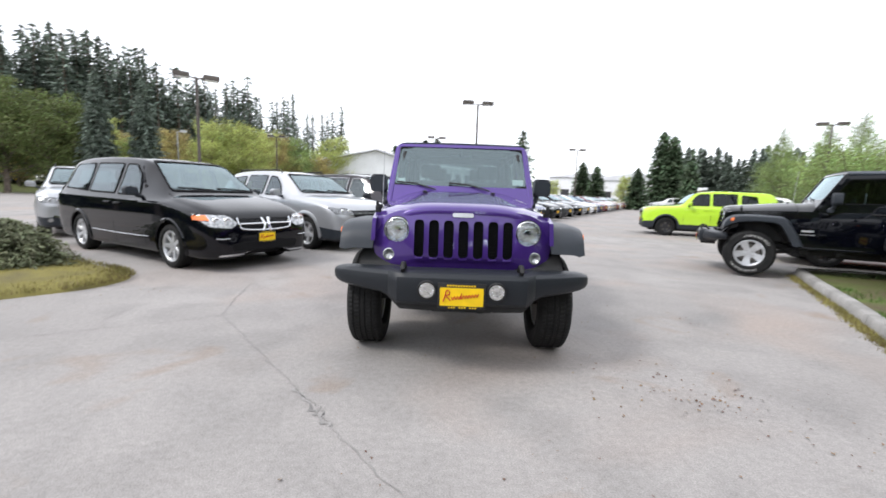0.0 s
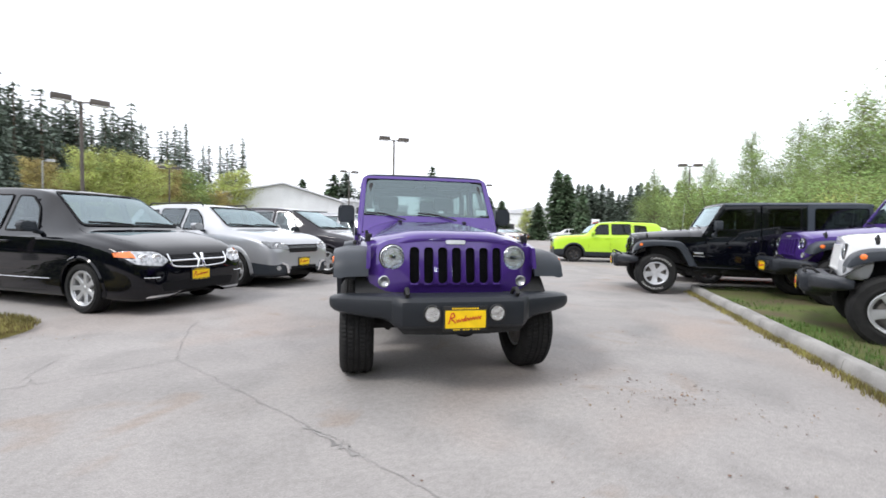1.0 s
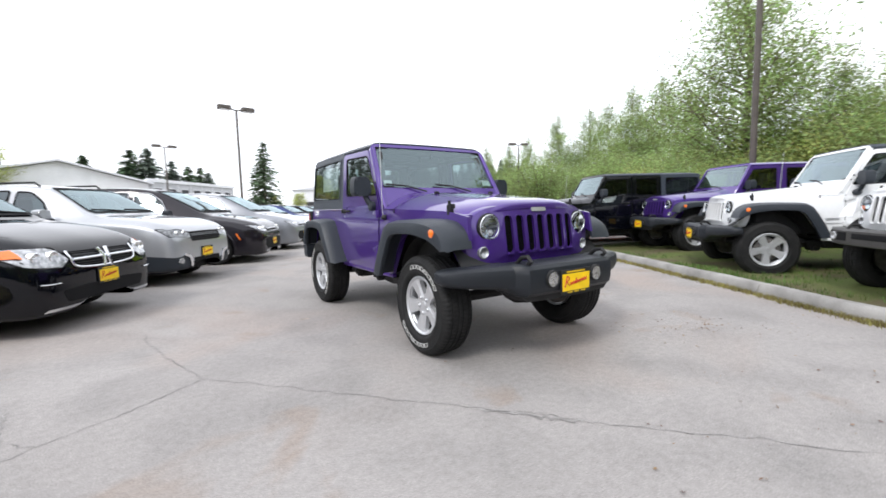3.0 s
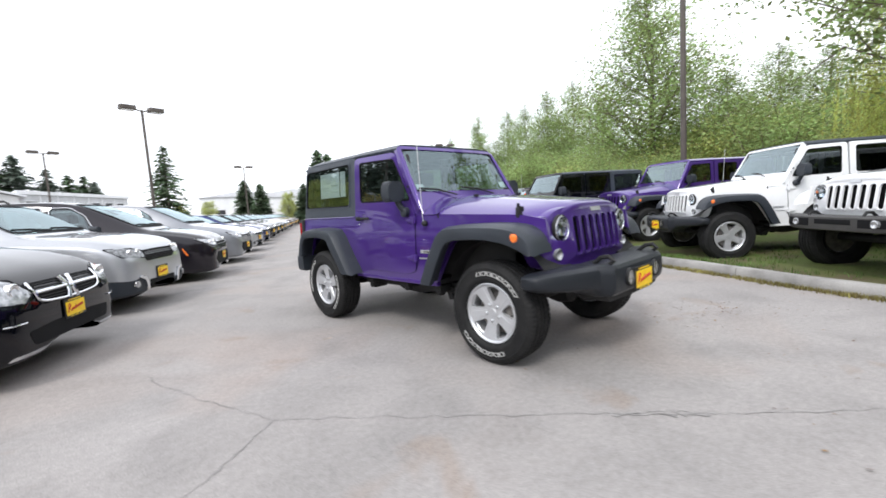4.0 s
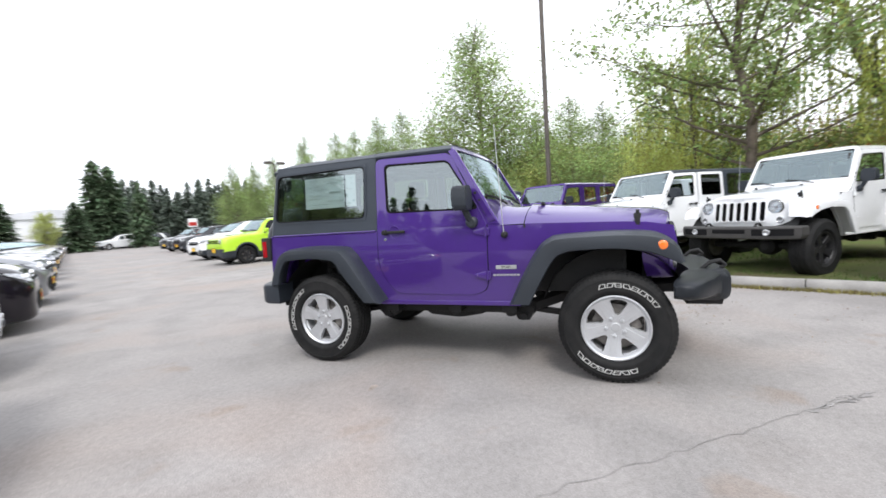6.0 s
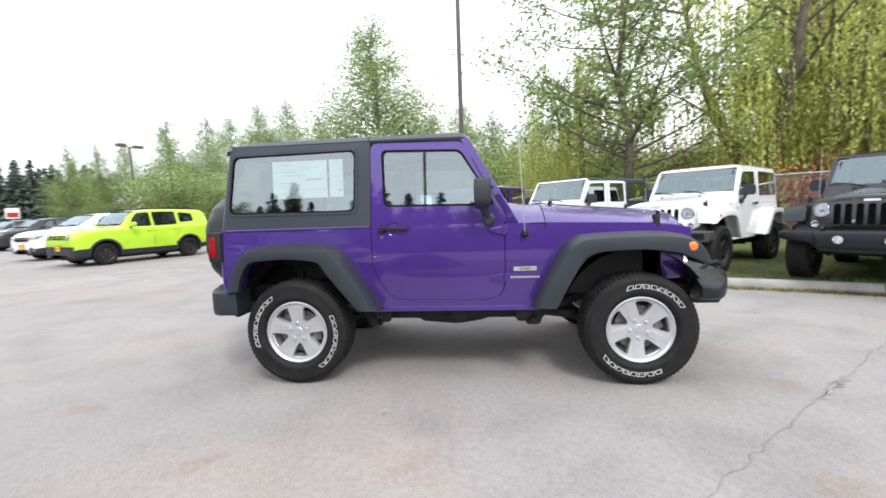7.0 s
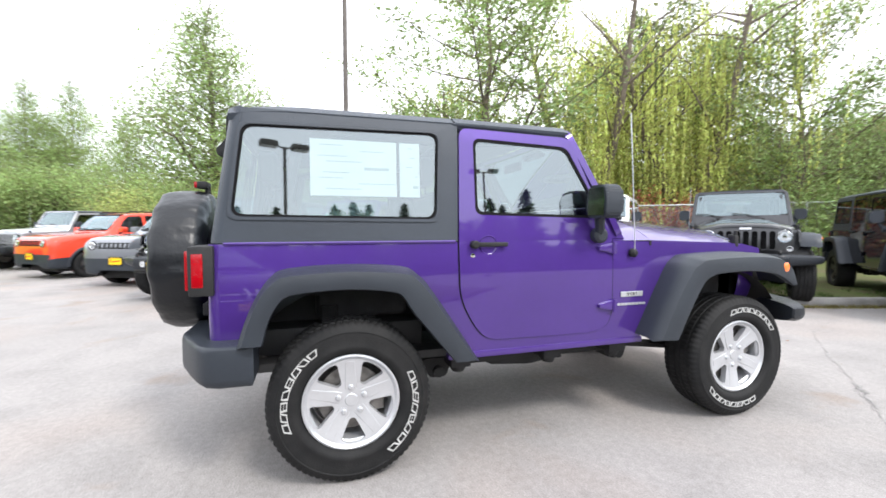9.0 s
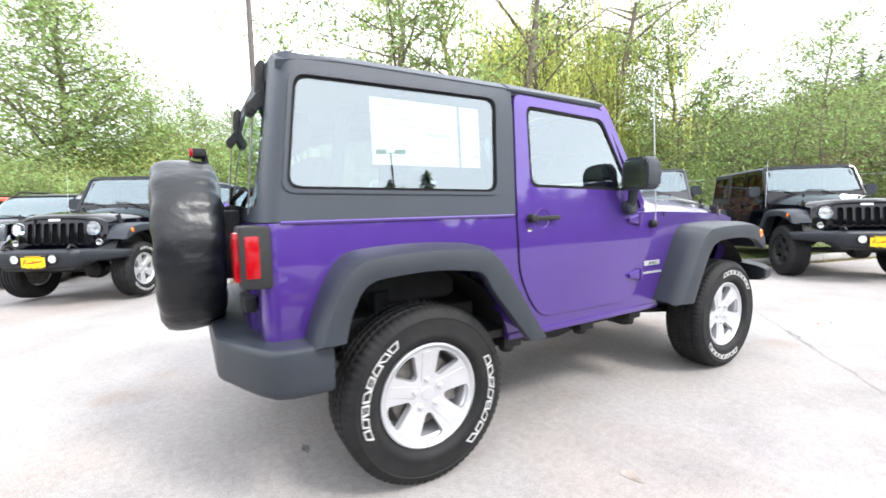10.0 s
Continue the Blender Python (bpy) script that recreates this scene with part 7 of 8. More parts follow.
def tufts(name, spots, mt, h, label, seed, blades=5):
    rnd = random.Random(seed)
    vs, fs = [], []
    for x, y, z in spots:
        for _ in range(blades):
            a = rnd.uniform(0, 6.28)
            hh = h * rnd.uniform(0.4, 1.2)
            w = hh * 0.09
            bx, by = x + rnd.gauss(0, 0.03), y + rnd.gauss(0, 0.03)
            lean = rnd.uniform(0.1, 0.6) * hh
            k = len(vs)
            vs += [(bx - w * math.sin(a), by + w * math.cos(a), z), (bx + w * math.sin(a), by - w * math.cos(a), z), (bx + lean * math.cos(a), by + lean * math.sin(a), z + hh)]
            fs.append((k, k + 1, k + 2))
    return tagged(raw(name, vs, fs, mt), label, "grass", kind="stuff")


rnd = random.Random(21)
spots = []
for _ in range(5200):
    i = rnd.randrange(len(KERB) - 1)
    p = KERB[i].lerp(KERB[i + 1], rnd.random())
    s = rnd.random() ** 1.5 * 4.5 + 0.18
    x, y = p.x + s * 0.9, p.y - s * 0.35
    if noise.noise((x * 0.9, y * 0.9, 0)) > -0.12:
        spots.append((x, y, 0.10))
tufts("island_grass", spots, M_grass, 0.06, "short green grass behind the kerb", 3)
spots = []
for _ in range(3800):
    i = rnd.randrange(len(KERB) - 1)
    p = KERB[i].lerp(KERB[i + 1], rnd.random())
    if noise.noise((p.x * 1.6, p.y * 1.6, 3)) > -0.32 - 0.3 * rnd.random():
        s = abs(rnd.gauss(0, 0.045))
        spots.append((p.x - s * 0.9, p.y + s * 0.4, 0.0))
tufts("kerb_weeds", spots, M_drygrass, 0.05, "yellowish weeds along the foot of the kerb", 4, 5)


def corner_lawn():
    pts = rounded([(-4.28, 0.15), (-4.30, 0.80), (-4.75, 1.15), (-6.4, 2.05), (-9.5, 0.9), (-10.5, -2.0), (-7.5, -2.6), (-5.2, -1.0)], 0.3, 4)
    bm = bmesh.new()
    lo = [bm.verts.new((x, y, 0.0)) for x, y in pts]
    cx, cy = -7.0, 0.0
    mid = [bm.verts.new((cx + (x - cx) * 0.96, cy + (y - cy) * 0.96, 0.05)) for x, y in pts]
    inn = [bm.verts.new((cx + (x - cx) * 0.6, cy + (y - cy) * 0.6, 0.10)) for x, y in pts]
    n_ = len(pts)
    for a, b in ((lo, mid), (mid, inn)):
        for i in range(n_):
            bm.faces.new((a[i], a[(i + 1) % n_], b[(i + 1) % n_], b[i]))
    bm.faces.new(inn)
    tagged(part("corner_lawn", bm, M_moss), "mossy patch of lawn at the edge of the asphalt", "lawn", kind="structure")
    spots = []
    rnd = random.Random(33)
    for _ in range(2600):
        a, b = rnd.choice(pts), rnd.choice(pts)
        t = rnd.random()
        x, y = a[0] + (b[0] - a[0]) * t, a[1] + (b[1] - a[1]) * t
        spots.append((x, y, 0.04))
    tufts("corner_grass", spots, M_drygrass, 0.06, "yellow-green grass on the corner lawn", 8, 4)


corner_lawn()


# ---------------------------------------------------------------- plants
def leaf_quads(centres, size, rng, droop=0.0):
    """Small leaf-shaped quads round many points, as arrays for one mesh."""
    c = np.asarray(centres, float)
    n_ = len(c)
    u = rng.normal(size=(n_, 3))
    u[:, 2] -= droop * 2
    u /= np.linalg.norm(u, axis=1)[:, None]
    r = rng.normal(size=(n_, 3))
    w = np.cross(u, r)
    w /= np.linalg.norm(w, axis=1)[:, None] + 1e-9
    s = (size * rng.uniform(0.5, 1.4, n_))[:, None]
    v = np.stack([c - u * s, c + w * s * 0.45, c + u * s, c - w * s * 0.45], 1).reshape(-1, 3)
    f = np.arange(n_ * 4).reshape(-1, 4)
    return v, f


def mesh_np(name, v, f, material, parent):
    me = bpy.data.meshes.new(name)
    me.from_pydata(v.tolist(), [], f.tolist())
    me.materials.append(material)
    ob = new(name, me)
    ob.parent = parent
    return ob


def broadleaf(label, h, spread, leaves, leaf, leafmat, seed, start=0.25, tip=0.35, name="deciduous_tree", lean=0.0, stems=1, trunk=0.022, fuzz=0.11, limbs=40, rise=(0.25, 0.75)):
    """A tree with tapered limbs that fork twice, and leaves in loose clumps round the twigs."""
    rng = np.random.default_rng(seed)
    root = thing(name, label, "tree")
    bm = bmesh.new()
    twigs = []
    for s in range(stems):
        base = Vector((0.25 * s * (-1) ** s, 0.2 * s, -0.05))
        top = base + Vector((lean * h + rng.normal(0, 0.04) * h + (0.18 * h * (s - (stems - 1) / 2) if stems > 1 else 0), rng.normal(0, 0.04) * h, h * rng.uniform(0.9, 1.0)))
        spine = [base.lerp(top, t) + Vector((rng.normal(0, 0.012) * h, rng.normal(0, 0.012) * h, 0)) * (1 if 0 < t < 1 else 0) for t in np.linspace(0, 1, 7)]
        r0 = h * trunk
        tube(bm, spine, r0, 8, [r0 * (1 - 0.9 * t) for t in np.linspace(0, 1, 7)])
        nb = int(limbs / stems) + 4
        for k in range(nb):
            t = start + (0.97 - start) * (k + rng.random()) / nb
            p = spine[min(5, int(t * 6))].lerp(spine[min(6, int(t * 6) + 1)], t * 6 % 1)
            az = k * 2.4 + rng.normal(0, 0.4)
            prof = (1 - (t - start) / (1.02 - start)) ** tip * min(1, 0.45 + (t - start) * 4)
            ln = spread * prof * rng.uniform(0.65, 1.1)
            up = rng.uniform(*rise)
            d = Vector((math.cos(az), math.sin(az), up)).normalized()
            q1 = p + d * ln * 0.5 + Vector((0, 0, -0.03 * ln))
            q2 = p + d * ln + Vector((0, 0, 0.05 * ln))
            rb = r0 * (1 - 0.85 * t) * 0.5
            tube(bm, [p, q1, q2], rb, 5, [rb, rb * 0.6, rb * 0.15])
            for j in range(6):
                f = 0.2 + 0.75 * j / 5
                o = p.lerp(q2, f)
                d2 = (d + Vector(rng.normal(0, 0.65, 3))).normalized()
                e = o + d2 * ln * rng.uniform(0.25, 0.5)
                tube(bm, [o, e], rb * 0.3, 4, [rb * 0.32, rb * 0.06])
                twigs.append((o, e, ln))
            twigs.append((q1, q2, ln))
    part("trunk", bm, M_bark, root)
    per = max(4, leaves // len(twigs))
    cs = []
    mean = sum(w[2] for w in twigs) / len(twigs)
    for o, e, ln in twigs:
        n_ = max(2, int(per * (ln / mean) ** 1.6))
        t = rng.random((n_, 1)) ** 0.7
        a, b = np.array(o), np.array(e)
        cs.append(a + (b - a) * t + np.clip(rng.normal(0, 1, (n_, 3)), -1.7, 1.7) * (fuzz * ln + 0.08) * np.array([1, 1, 0.8]))
    v, f = leaf_quads(np.concatenate(cs), leaf, rng)
    mesh_np("crown", v, f, leafmat, root)
    return root


def willow(label, h, spread, strands, seed):
    rng = np.random.default_rng(seed)
    root = thing("willow_tree", label, "tree")
    bm = bmesh.new()
    tips = []
    for s in range(3):
        a0 = s * 2.1 + 0.4
        spine = [Vector((0, 0, -0.05)), Vector((0.05 * h * math.cos(a0), 0.05 * h * math.sin(a0), 0.22 * h)), Vector((0.16 * h * math.cos(a0), 0.16 * h * math.sin(a0), 0.5 * h)), Vector((0.24 * h * math.cos(a0), 0.24 * h * math.sin(a0), 0.85 * h))]
        tube(bm, smooth_path(spine, 3), 0.03 * h, 8, list(np.linspace(0.03 * h, 0.006 * h, 10)))
        for k in range(12):
            t = rng.uniform(0.35, 1)
            p = spine[1].lerp(spine[2], t / 0.6) if t < 0.6 else spine[2].lerp(spine[3], (t - 0.6) / 0.4)
            az = rng.uniform(0, 6.28)
            d = Vector((math.cos(az), math.sin(az), rng.uniform(0.3, 0.9)))
            e = p + d * spread * rng.uniform(0.4, 0.8)
            tube(bm, [p, p.lerp(e, 0.5) + Vector((0, 0, 0.1)), e], 0.05, 5, [0.06, 0.04, 0.012])
            tips.append((p, e))
    part("trunk", bm, M_bark, root)
    cs = []
    for _ in range(strands):
        p, e = tips[rng.integers(len(tips))]
        o = np.array(p.lerp(e, rng.uniform(0.3, 1.15))) + rng.normal(0, 0.35, 3)
        ln = min(o[2] - 0.8, rng.uniform(0.35, 0.85) * h * 0.75)
        if ln < 0.6:
            continue
        k = int(ln / 0.085)
        t = np.linspace(0, 1, k)[:, None]
        sway = rng.normal(0, 0.14, 3) * np.array([1, 1, 0])
        cs.append(o + sway * t ** 1.5 * 2 - np.array([0, 0, 1]) * ln * t + rng.normal(0, 0.02, (k, 3)))
    v, f = leaf_quads(np.concatenate(cs), 0.064, rng, droop=1.2)
    mesh_np("crown", v, f, M_willow, root)
    return root


def conifer(label, h, spread, seed, needle, tiers=26, per=11, size=0.30, full=1.0, name="conifer", ragged=0.0):
    """A spire with whorls of drooping boughs, each made of flat sprays; ragged: uneven boughs with gaps."""
    rng = np.random.default_rng(seed)
    root = thing(name, label, "tree")
    bm = bmesh.new()
    tube(bm, [(0, 0, -0.1), (0, 0, h * 0.5), (0, 0, h)], 0.02 * h, 7, [0.018 * h, 0.011 * h, 0.002 * h])
    part("trunk", bm, M_bark, root)
    cs, us = [], []
    for i in range(tiers):
        for k in range(per if i < 0.8 * tiers else per // 2 + 1):
            t = min(1.0, (i + rng.random() * 1.15) / tiers)
            z = h * (0.05 + 0.94 * t)
            if ragged:
                t = min(1.0, (i + rng.random() * 0.30) / tiers)
                z = h * (0.12 + 0.87 * t)
            r = spread * (1 - t) ** (0.8 * full) * rng.uniform(0.72 - 0.5 * ragged, 1.08 + 0.2 * ragged) + 0.04 * spread
            az = rng.uniform(0, 6.28)
            ln = r * rng.uniform(0.75, 1.08)
            for s in np.linspace(0.15, 1, max(2, int(ln / (size * 0.8)) + 1)):
                cs.append((ln * s * math.cos(az) + rng.normal(0, 0.06 * r), ln * s * math.sin(az) + rng.normal(0, 0.06 * r), z - 0.22 * ln * s ** 1.4 + rng.normal(0, 0.03 * h / tiers * 3)))
                us.append((math.cos(az) + rng.normal(0, 0.5), math.sin(az) + rng.normal(0, 0.5), -0.35 + rng.normal(0, 0.25)))
    c, u = np.array(cs), np.array(us)
    u /= np.linalg.norm(u, axis=1)[:, None]
    w = np.cross(u, np.array([0, 0, 1.0]) + rng.normal(0, 0.5, u.shape))
    w /= np.linalg.norm(w, axis=1)[:, None] + 1e-9
    s = (size * rng.uniform(0.6, 1.5, len(c)))[:, None]
    v = np.stack([c - u * s, c + w * s * 0.4, c + u * s * 1.2, c - w * s * 0.4], 1).reshape(-1, 3)
    mesh_np("crown", v, np.arange(len(c) * 4).reshape(-1, 4), needle, root)
    return root


def shrub(label, w, h, leaves, leaf, leafmat, seed, name="shrub", spiky=False):
    rng = np.random.default_rng(seed)
    root = thing(name, label, "shrub")
    bm = bmesh.new()
    cs = []
    for k in range(22):
        az, sp = rng.uniform(0, 6.28), rng.uniform(0.1, 1) * w
        e = Vector((sp * math.cos(az), sp * math.sin(az), h * rng.uniform(0.55, 1.0)))
        tube(bm, [(0.2 * e.x, 0.2 * e.y, -0.05), (0.6 * e.x, 0.6 * e.y, e.z * 0.6), e], 0.02, 5, [0.03, 0.02, 0.006])
        n_ = leaves // 22
        t = rng.random((n_, 1)) ** 0.6
        cs.append(np.array([0.2 * e.x, 0.2 * e.y, 0.05]) * (1 - t) + np.array(e) * t + np.clip(rng.normal(0, 1, (n_, 3)), -1.5, 1.5) * np.array([0.20 * w, 0.20 * w, 0.10 * h]))
    part("stem", bm, M_bark, root)
    c = np.concatenate(cs)
    c[:, 2] = np.abs(c[:, 2])
    v, f = leaf_quads(c, leaf, rng)
    mesh_np("foliage", v, f, leafmat, root)
    return root


def lamp_post(x, y, h, turn, label="brown steel lamp post with two box lamp heads", heads=2, mt=None):
    mt = mt or M_pole
    root = thing("lamp_post", label, "street lamp", "lamp posts", m=pose(x, y, hill(x, y), 0, 0, turn))
    bm = bmesh.new()
    turned(bm, [(0.20, 0.0), (0.20, 0.5), (0.17, 0.55)], 14, axis="z")
    part("footing", bm, M_kerb, root)
    bm = bmesh.new()
    tube(bm, [(0, 0, 0.5), (0, 0, h * 0.5), (0, 0, h)], 0.07, 10, [0.075, 0.068, 0.06])
    part("pole", bm, mt, root)
    sides = (1, -1) if heads == 2 else (1,)
    for s in sides:
        bm = bmesh.new()
        tube(bm, [(0, 0, h - 0.06), (s * 0.32, 0, h + 0.02)], 0.035, 8)
        part("arm", bm, mt, root)
        bm = bmesh.new()
        a, b = sorted((s * 0.28, s * 0.92))
        box(bm, a, b, -0.20, 0.20, h - 0.06, h + 0.16, 0.03)
        hd = part("lamp_head", bm, mt, root)
        bm = bmesh.new()
        box(bm, a + 0.05, b - 0.05, -0.16, 0.16, h - 0.075, h - 0.055, 0.004, 1)
        part("lens", bm, M_reflector, hd)
    return root


# ---------------------------------------------------------------- the cars
def by_point(world, local, heading, z=0.0, tilt=0.0, roll=0.0):
    """The pose that brings a car's own point local to the place world."""
    a = radians(heading)
    x = world[0] - local[0] * math.cos(a) + local[1] * math.sin(a)
    y = world[1] - local[0] * math.sin(a) - local[1] * math.cos(a)
    return pose(x, y, z, 0, 0, heading) @ pose(0, 0, 0, roll, tilt, 0)


G_LAWN = "off-roaders on the lawn"
G_ROW = "cars in the long row"
G_FAR = "cars in the far row"
off_road_car(pose(0, 0, 0, 0, 0, -90), M_purple, "off_roader", "purple two-door off-roader with a black hard top on the asphalt", fine=True, sticker=True)
off_road_car(pose(6.56, 2.78, 0.03, 0, 0, 151), M_black, "off_roader", "black four-door off-roader with black hard top beside the kerb end", G_LAWN, ext=0.52)
off_road_car(pose(7.95, 0.36, 0.10, 0, 0, 148), M_purple, "off_roader", "purple four-door off-roader with purple hard top on the lawn", G_LAWN, ext=0.52, rims="five", top=M_purple)
off_road_car(pose(6.02, -1.95, 0.05, 0, 0, 130.8), M_white, "off_roader", "white four-door off-roader with black top and grey flares on the lawn", G_LAWN, ext=0.52, rims="five")
off_road_car(pose(4.70, -4.19, 0.08, 0, 0, 133), M_white, "off_roader", "white two-door off-roader with white hard top and dark steel bumper", G_LAWN, rims="mud", flare=M_white, dealer=False, top=M_white, steel=True, bumper=M_baresteel)
off_road_car(pose(3.10, -6.20, 0.09, 0, 0, 131.4), M_granite, "off_roader", "dark grey off-roader on the lawn close behind the kerb", G_LAWN, dealer=False, rims="mud")
off_road_car(pose(0.914, -7.56, 0.015, 0, 0, 134.4), M_black, "off_roader", "black four-door off-roader with mud tyres and yellow plate", G_LAWN, ext=0.52, rims="mud")

road_car(MINIVAN, M_black, "minivan", "black minivan with chrome grille bars and yellow dealer plate", pose(-3.84, 2.40, 0, 0, 0, -29.4), G_ROW)
road_car(CROSSOVER, M_silver, "crossover_car", "silver crossover with black grille and bright bumper trim", pose(-2.60, 4.88, 0, 0, 0, -35.7), G_ROW)
road_car(NEWVAN, M_brown, "minivan", "dark brown-grey minivan with chrome window trim", pose(-1.09, 7.29, 0, 0, 0, -27), G_ROW)
road_car(NEWVAN, M_steel, "minivan", "grey minivan with chrome window trim in the row", pose(0.45, 10.1, 0, 0, 0, -32), G_ROW)
sd_ = road_car(SEDAN, M_silver, "sedan", "silver sedan with chrome window trim in the row", pose(1.98, 13.03, 0, 0, 0, -34), G_ROW)
sb = road_car(SEDAN, M_blue, "sedan", "navy blue sedan in the long row", by_point((4.25, 15.6), (0.93, 0), -36), G_ROW)
sw = road_car(SEDAN, M_black, "sedan", "black sedan in the long row", by_point((5.65, 18.2), (0.93, 0), -36), G_ROW)
road_car(SEDAN, M_granite, "sedan", "dark grey sedan in the long row", by_point((7.05, 20.9), (0.93, 0), -36), G_ROW)


def in_row(i):
    return by_point((8.45 + 1.40 * i, 23.6 + 2.68 * i), (0.93, 0), -36)


wh = road_car(SEDAN, M_white, "sedan", "white sedan in the long row", in_row(2), G_ROW)
sr = road_car(SEDAN, M_deepred, "sedan", "dark red sedan in the long row", in_row(4), G_ROW)
for i, ob in ((0, sw), (1, sd_), (3, sb), (5, wh), (6, sd_), (7, sr), (8, wh), (9, sr), (10, wh), (11, sd_)):
    copy_thing(ob, in_row(i))
road_car(CROSSOVER, M_silver, "crossover_car", "silver crossover parked behind the black minivan", by_point((-9.6, 4.9), (0, -0.9), -48), G_ROW, dealer=False)

road_car(BOXY, M_green, "small_suv", "lime green boxy small suv with black wheels", pose(8.15, 11.9, 0, 0, 0, 160), G_FAR)
off_road_car(pose(14.2, 9.2, 0, 0, 0, 150), M_silver, "off_roader", "silver-white off-roader with black bumper in the far row", G_FAR, rims="mud")
road_car(BOXY, M_red, "small_suv", "orange-red boxy small suv with yellow dealer plate", pose(10.42, 7.37, 0, 0, 0, 140), G_FAR)
road_car(BOXY, M_steel, "small_suv", "grey boxy suv with slotted grille and yellow plate", pose(8.06, 4.86, 0, 0, 0, 154), G_FAR)
wf = road_car(CROSSOVER, M_white, "crossover_car", "white crossover in the far row", by_point((9.6, 16.0), (0.93, 0), 165), G_FAR)
gf = road_car(CROSSOVER, M_granite, "crossover_car", "dark grey crossover in the far row", by_point((15.5, 25.0), (0.93, 0), 170), G_FAR)
for i, (ob, x, y) in enumerate(((wf, 13.5, 19.6), (gf, 17.5, 29.0), (wf, 26.0, 52.0), (gf, 29.5, 54.0), (wf, 32.0, 57.0), (gf, 35.0, 60.0))):
    copy_thing(ob, by_point((x, y), (0.93, 0), 170))
for i in range(9):
    b = radians(124 + i * 2.1)
    x, y = 68 * math.cos(b), 68 * math.sin(b)
    copy_thing((wf, gf, sd_)[i % 3], pose(x, y, hill(x, y) + 0.1, 0, 0, -50))

# ---------------------------------------------------------------- lamps, fence, buildings
lamp_post(1.33, 21.65, 6.65, 10)
lamp_post(-1.78, 40.45, 6.95, 15)
lamp_post(-11.8, 15.1, 6.1, 35)
lamp_post(14.0, 44.5, 6.6, 0)
lamp_post(26.2, 26.1, 6.9, -20)
lamp_post(9.3, 0.44, 10.5, 20, "tall brown steel lamp post on the lawn")
lamp_post(-15.9, 2.35, 6.4, 70)
lamp_post(-22.8, -8.9, 7.6, 100)
lamp_post(-38.0, 38.0, 7.0, 40)
lamp_post(-30.0, 42.0, 7.0, 30, "galvanised lamp post with one lamp head", 1, M_galv)
lamp_post(-20.0, 44.0, 7.0, 10)


def fence():
    root = thing("chain_link_fence", "grey chain-link fence with top rail behind the lawn", "fence")
    P = [Vector(p) for p in ((14.0, 3.0, 0.1), (11.6, -3.0, 0.15), (9.4, -8.5, 0.2), (6.6, -13.5, 0.25), (2.0, -18.0, 0.3))]
    H = 1.75
    for a, b in zip(P, P[1:]):
        n_ = max(1, int((b - a).length / 2.8))
        for i in range(n_):
            p = a.lerp(b, i / n_)
            bm = bmesh.new()
            tube(bm, [p, p + Vector((0, 0, H + 0.05))], 0.03, 8)
            part("post", bm, M_galv, root)
        bm = bmesh.new()
        tube(bm, [a + Vector((0, 0, H)), b + Vector((0, 0, H))], 0.024, 8)
        part("top_rail", bm, M_galv, root)
        ln = (b - a).length
        d = (b - a) / ln
        vs, fs = [], []
        k = int((ln + H) / 0.075)
        for i in range(k):
            for sgn in (1, -1):
                s0 = i * 0.075 - (H if sgn > 0 else 0)
                pts = []
                for s, z in ((s0, 0.0), (s0 + sgn * H, H)) if sgn > 0 else ((s0, 0.0), (s0 - H, H)):
                    pts.append((s, z))
                (s_a, z_a), (s_b, z_b) = pts
                if s_b == s_a:
                    continue
                def clip(s):
                    s = min(max(s, 0), ln)
                    return s, z_a + (z_b - z_a) * (s - s_a) / (s_b - s_a)
                (s_a2, za2), (s_b2, zb2) = clip(s_a), clip(s_b)
                if abs(s_a2 - s_b2) < 0.02:
                    continue
                q0, q1 = a + d * s_a2 + Vector((0, 0, za2)), a + d * s_b2 + Vector((0, 0, zb2))
                o = Vector((0, 0, 0.003))
                w = Vector((-d.y, d.x, 0)) * 0.003
                m_ = len(vs)
                vs += [tuple(q0 - o), tuple(q0 + o), tuple(q0 + w), tuple(q1 - o), tuple(q1 + o), tuple(q1 + w)]
                fs += [(m_, m_ + 1, m_ + 4, m_ + 3), (m_ + 1, m_ + 2, m_ + 5, m_ + 4), (m_ + 2, m_, m_ + 3, m_ + 5)]
        ob = raw("wire_mesh", vs, fs, M_galv, root)
        ob["kind"] = "stuff"


fence()


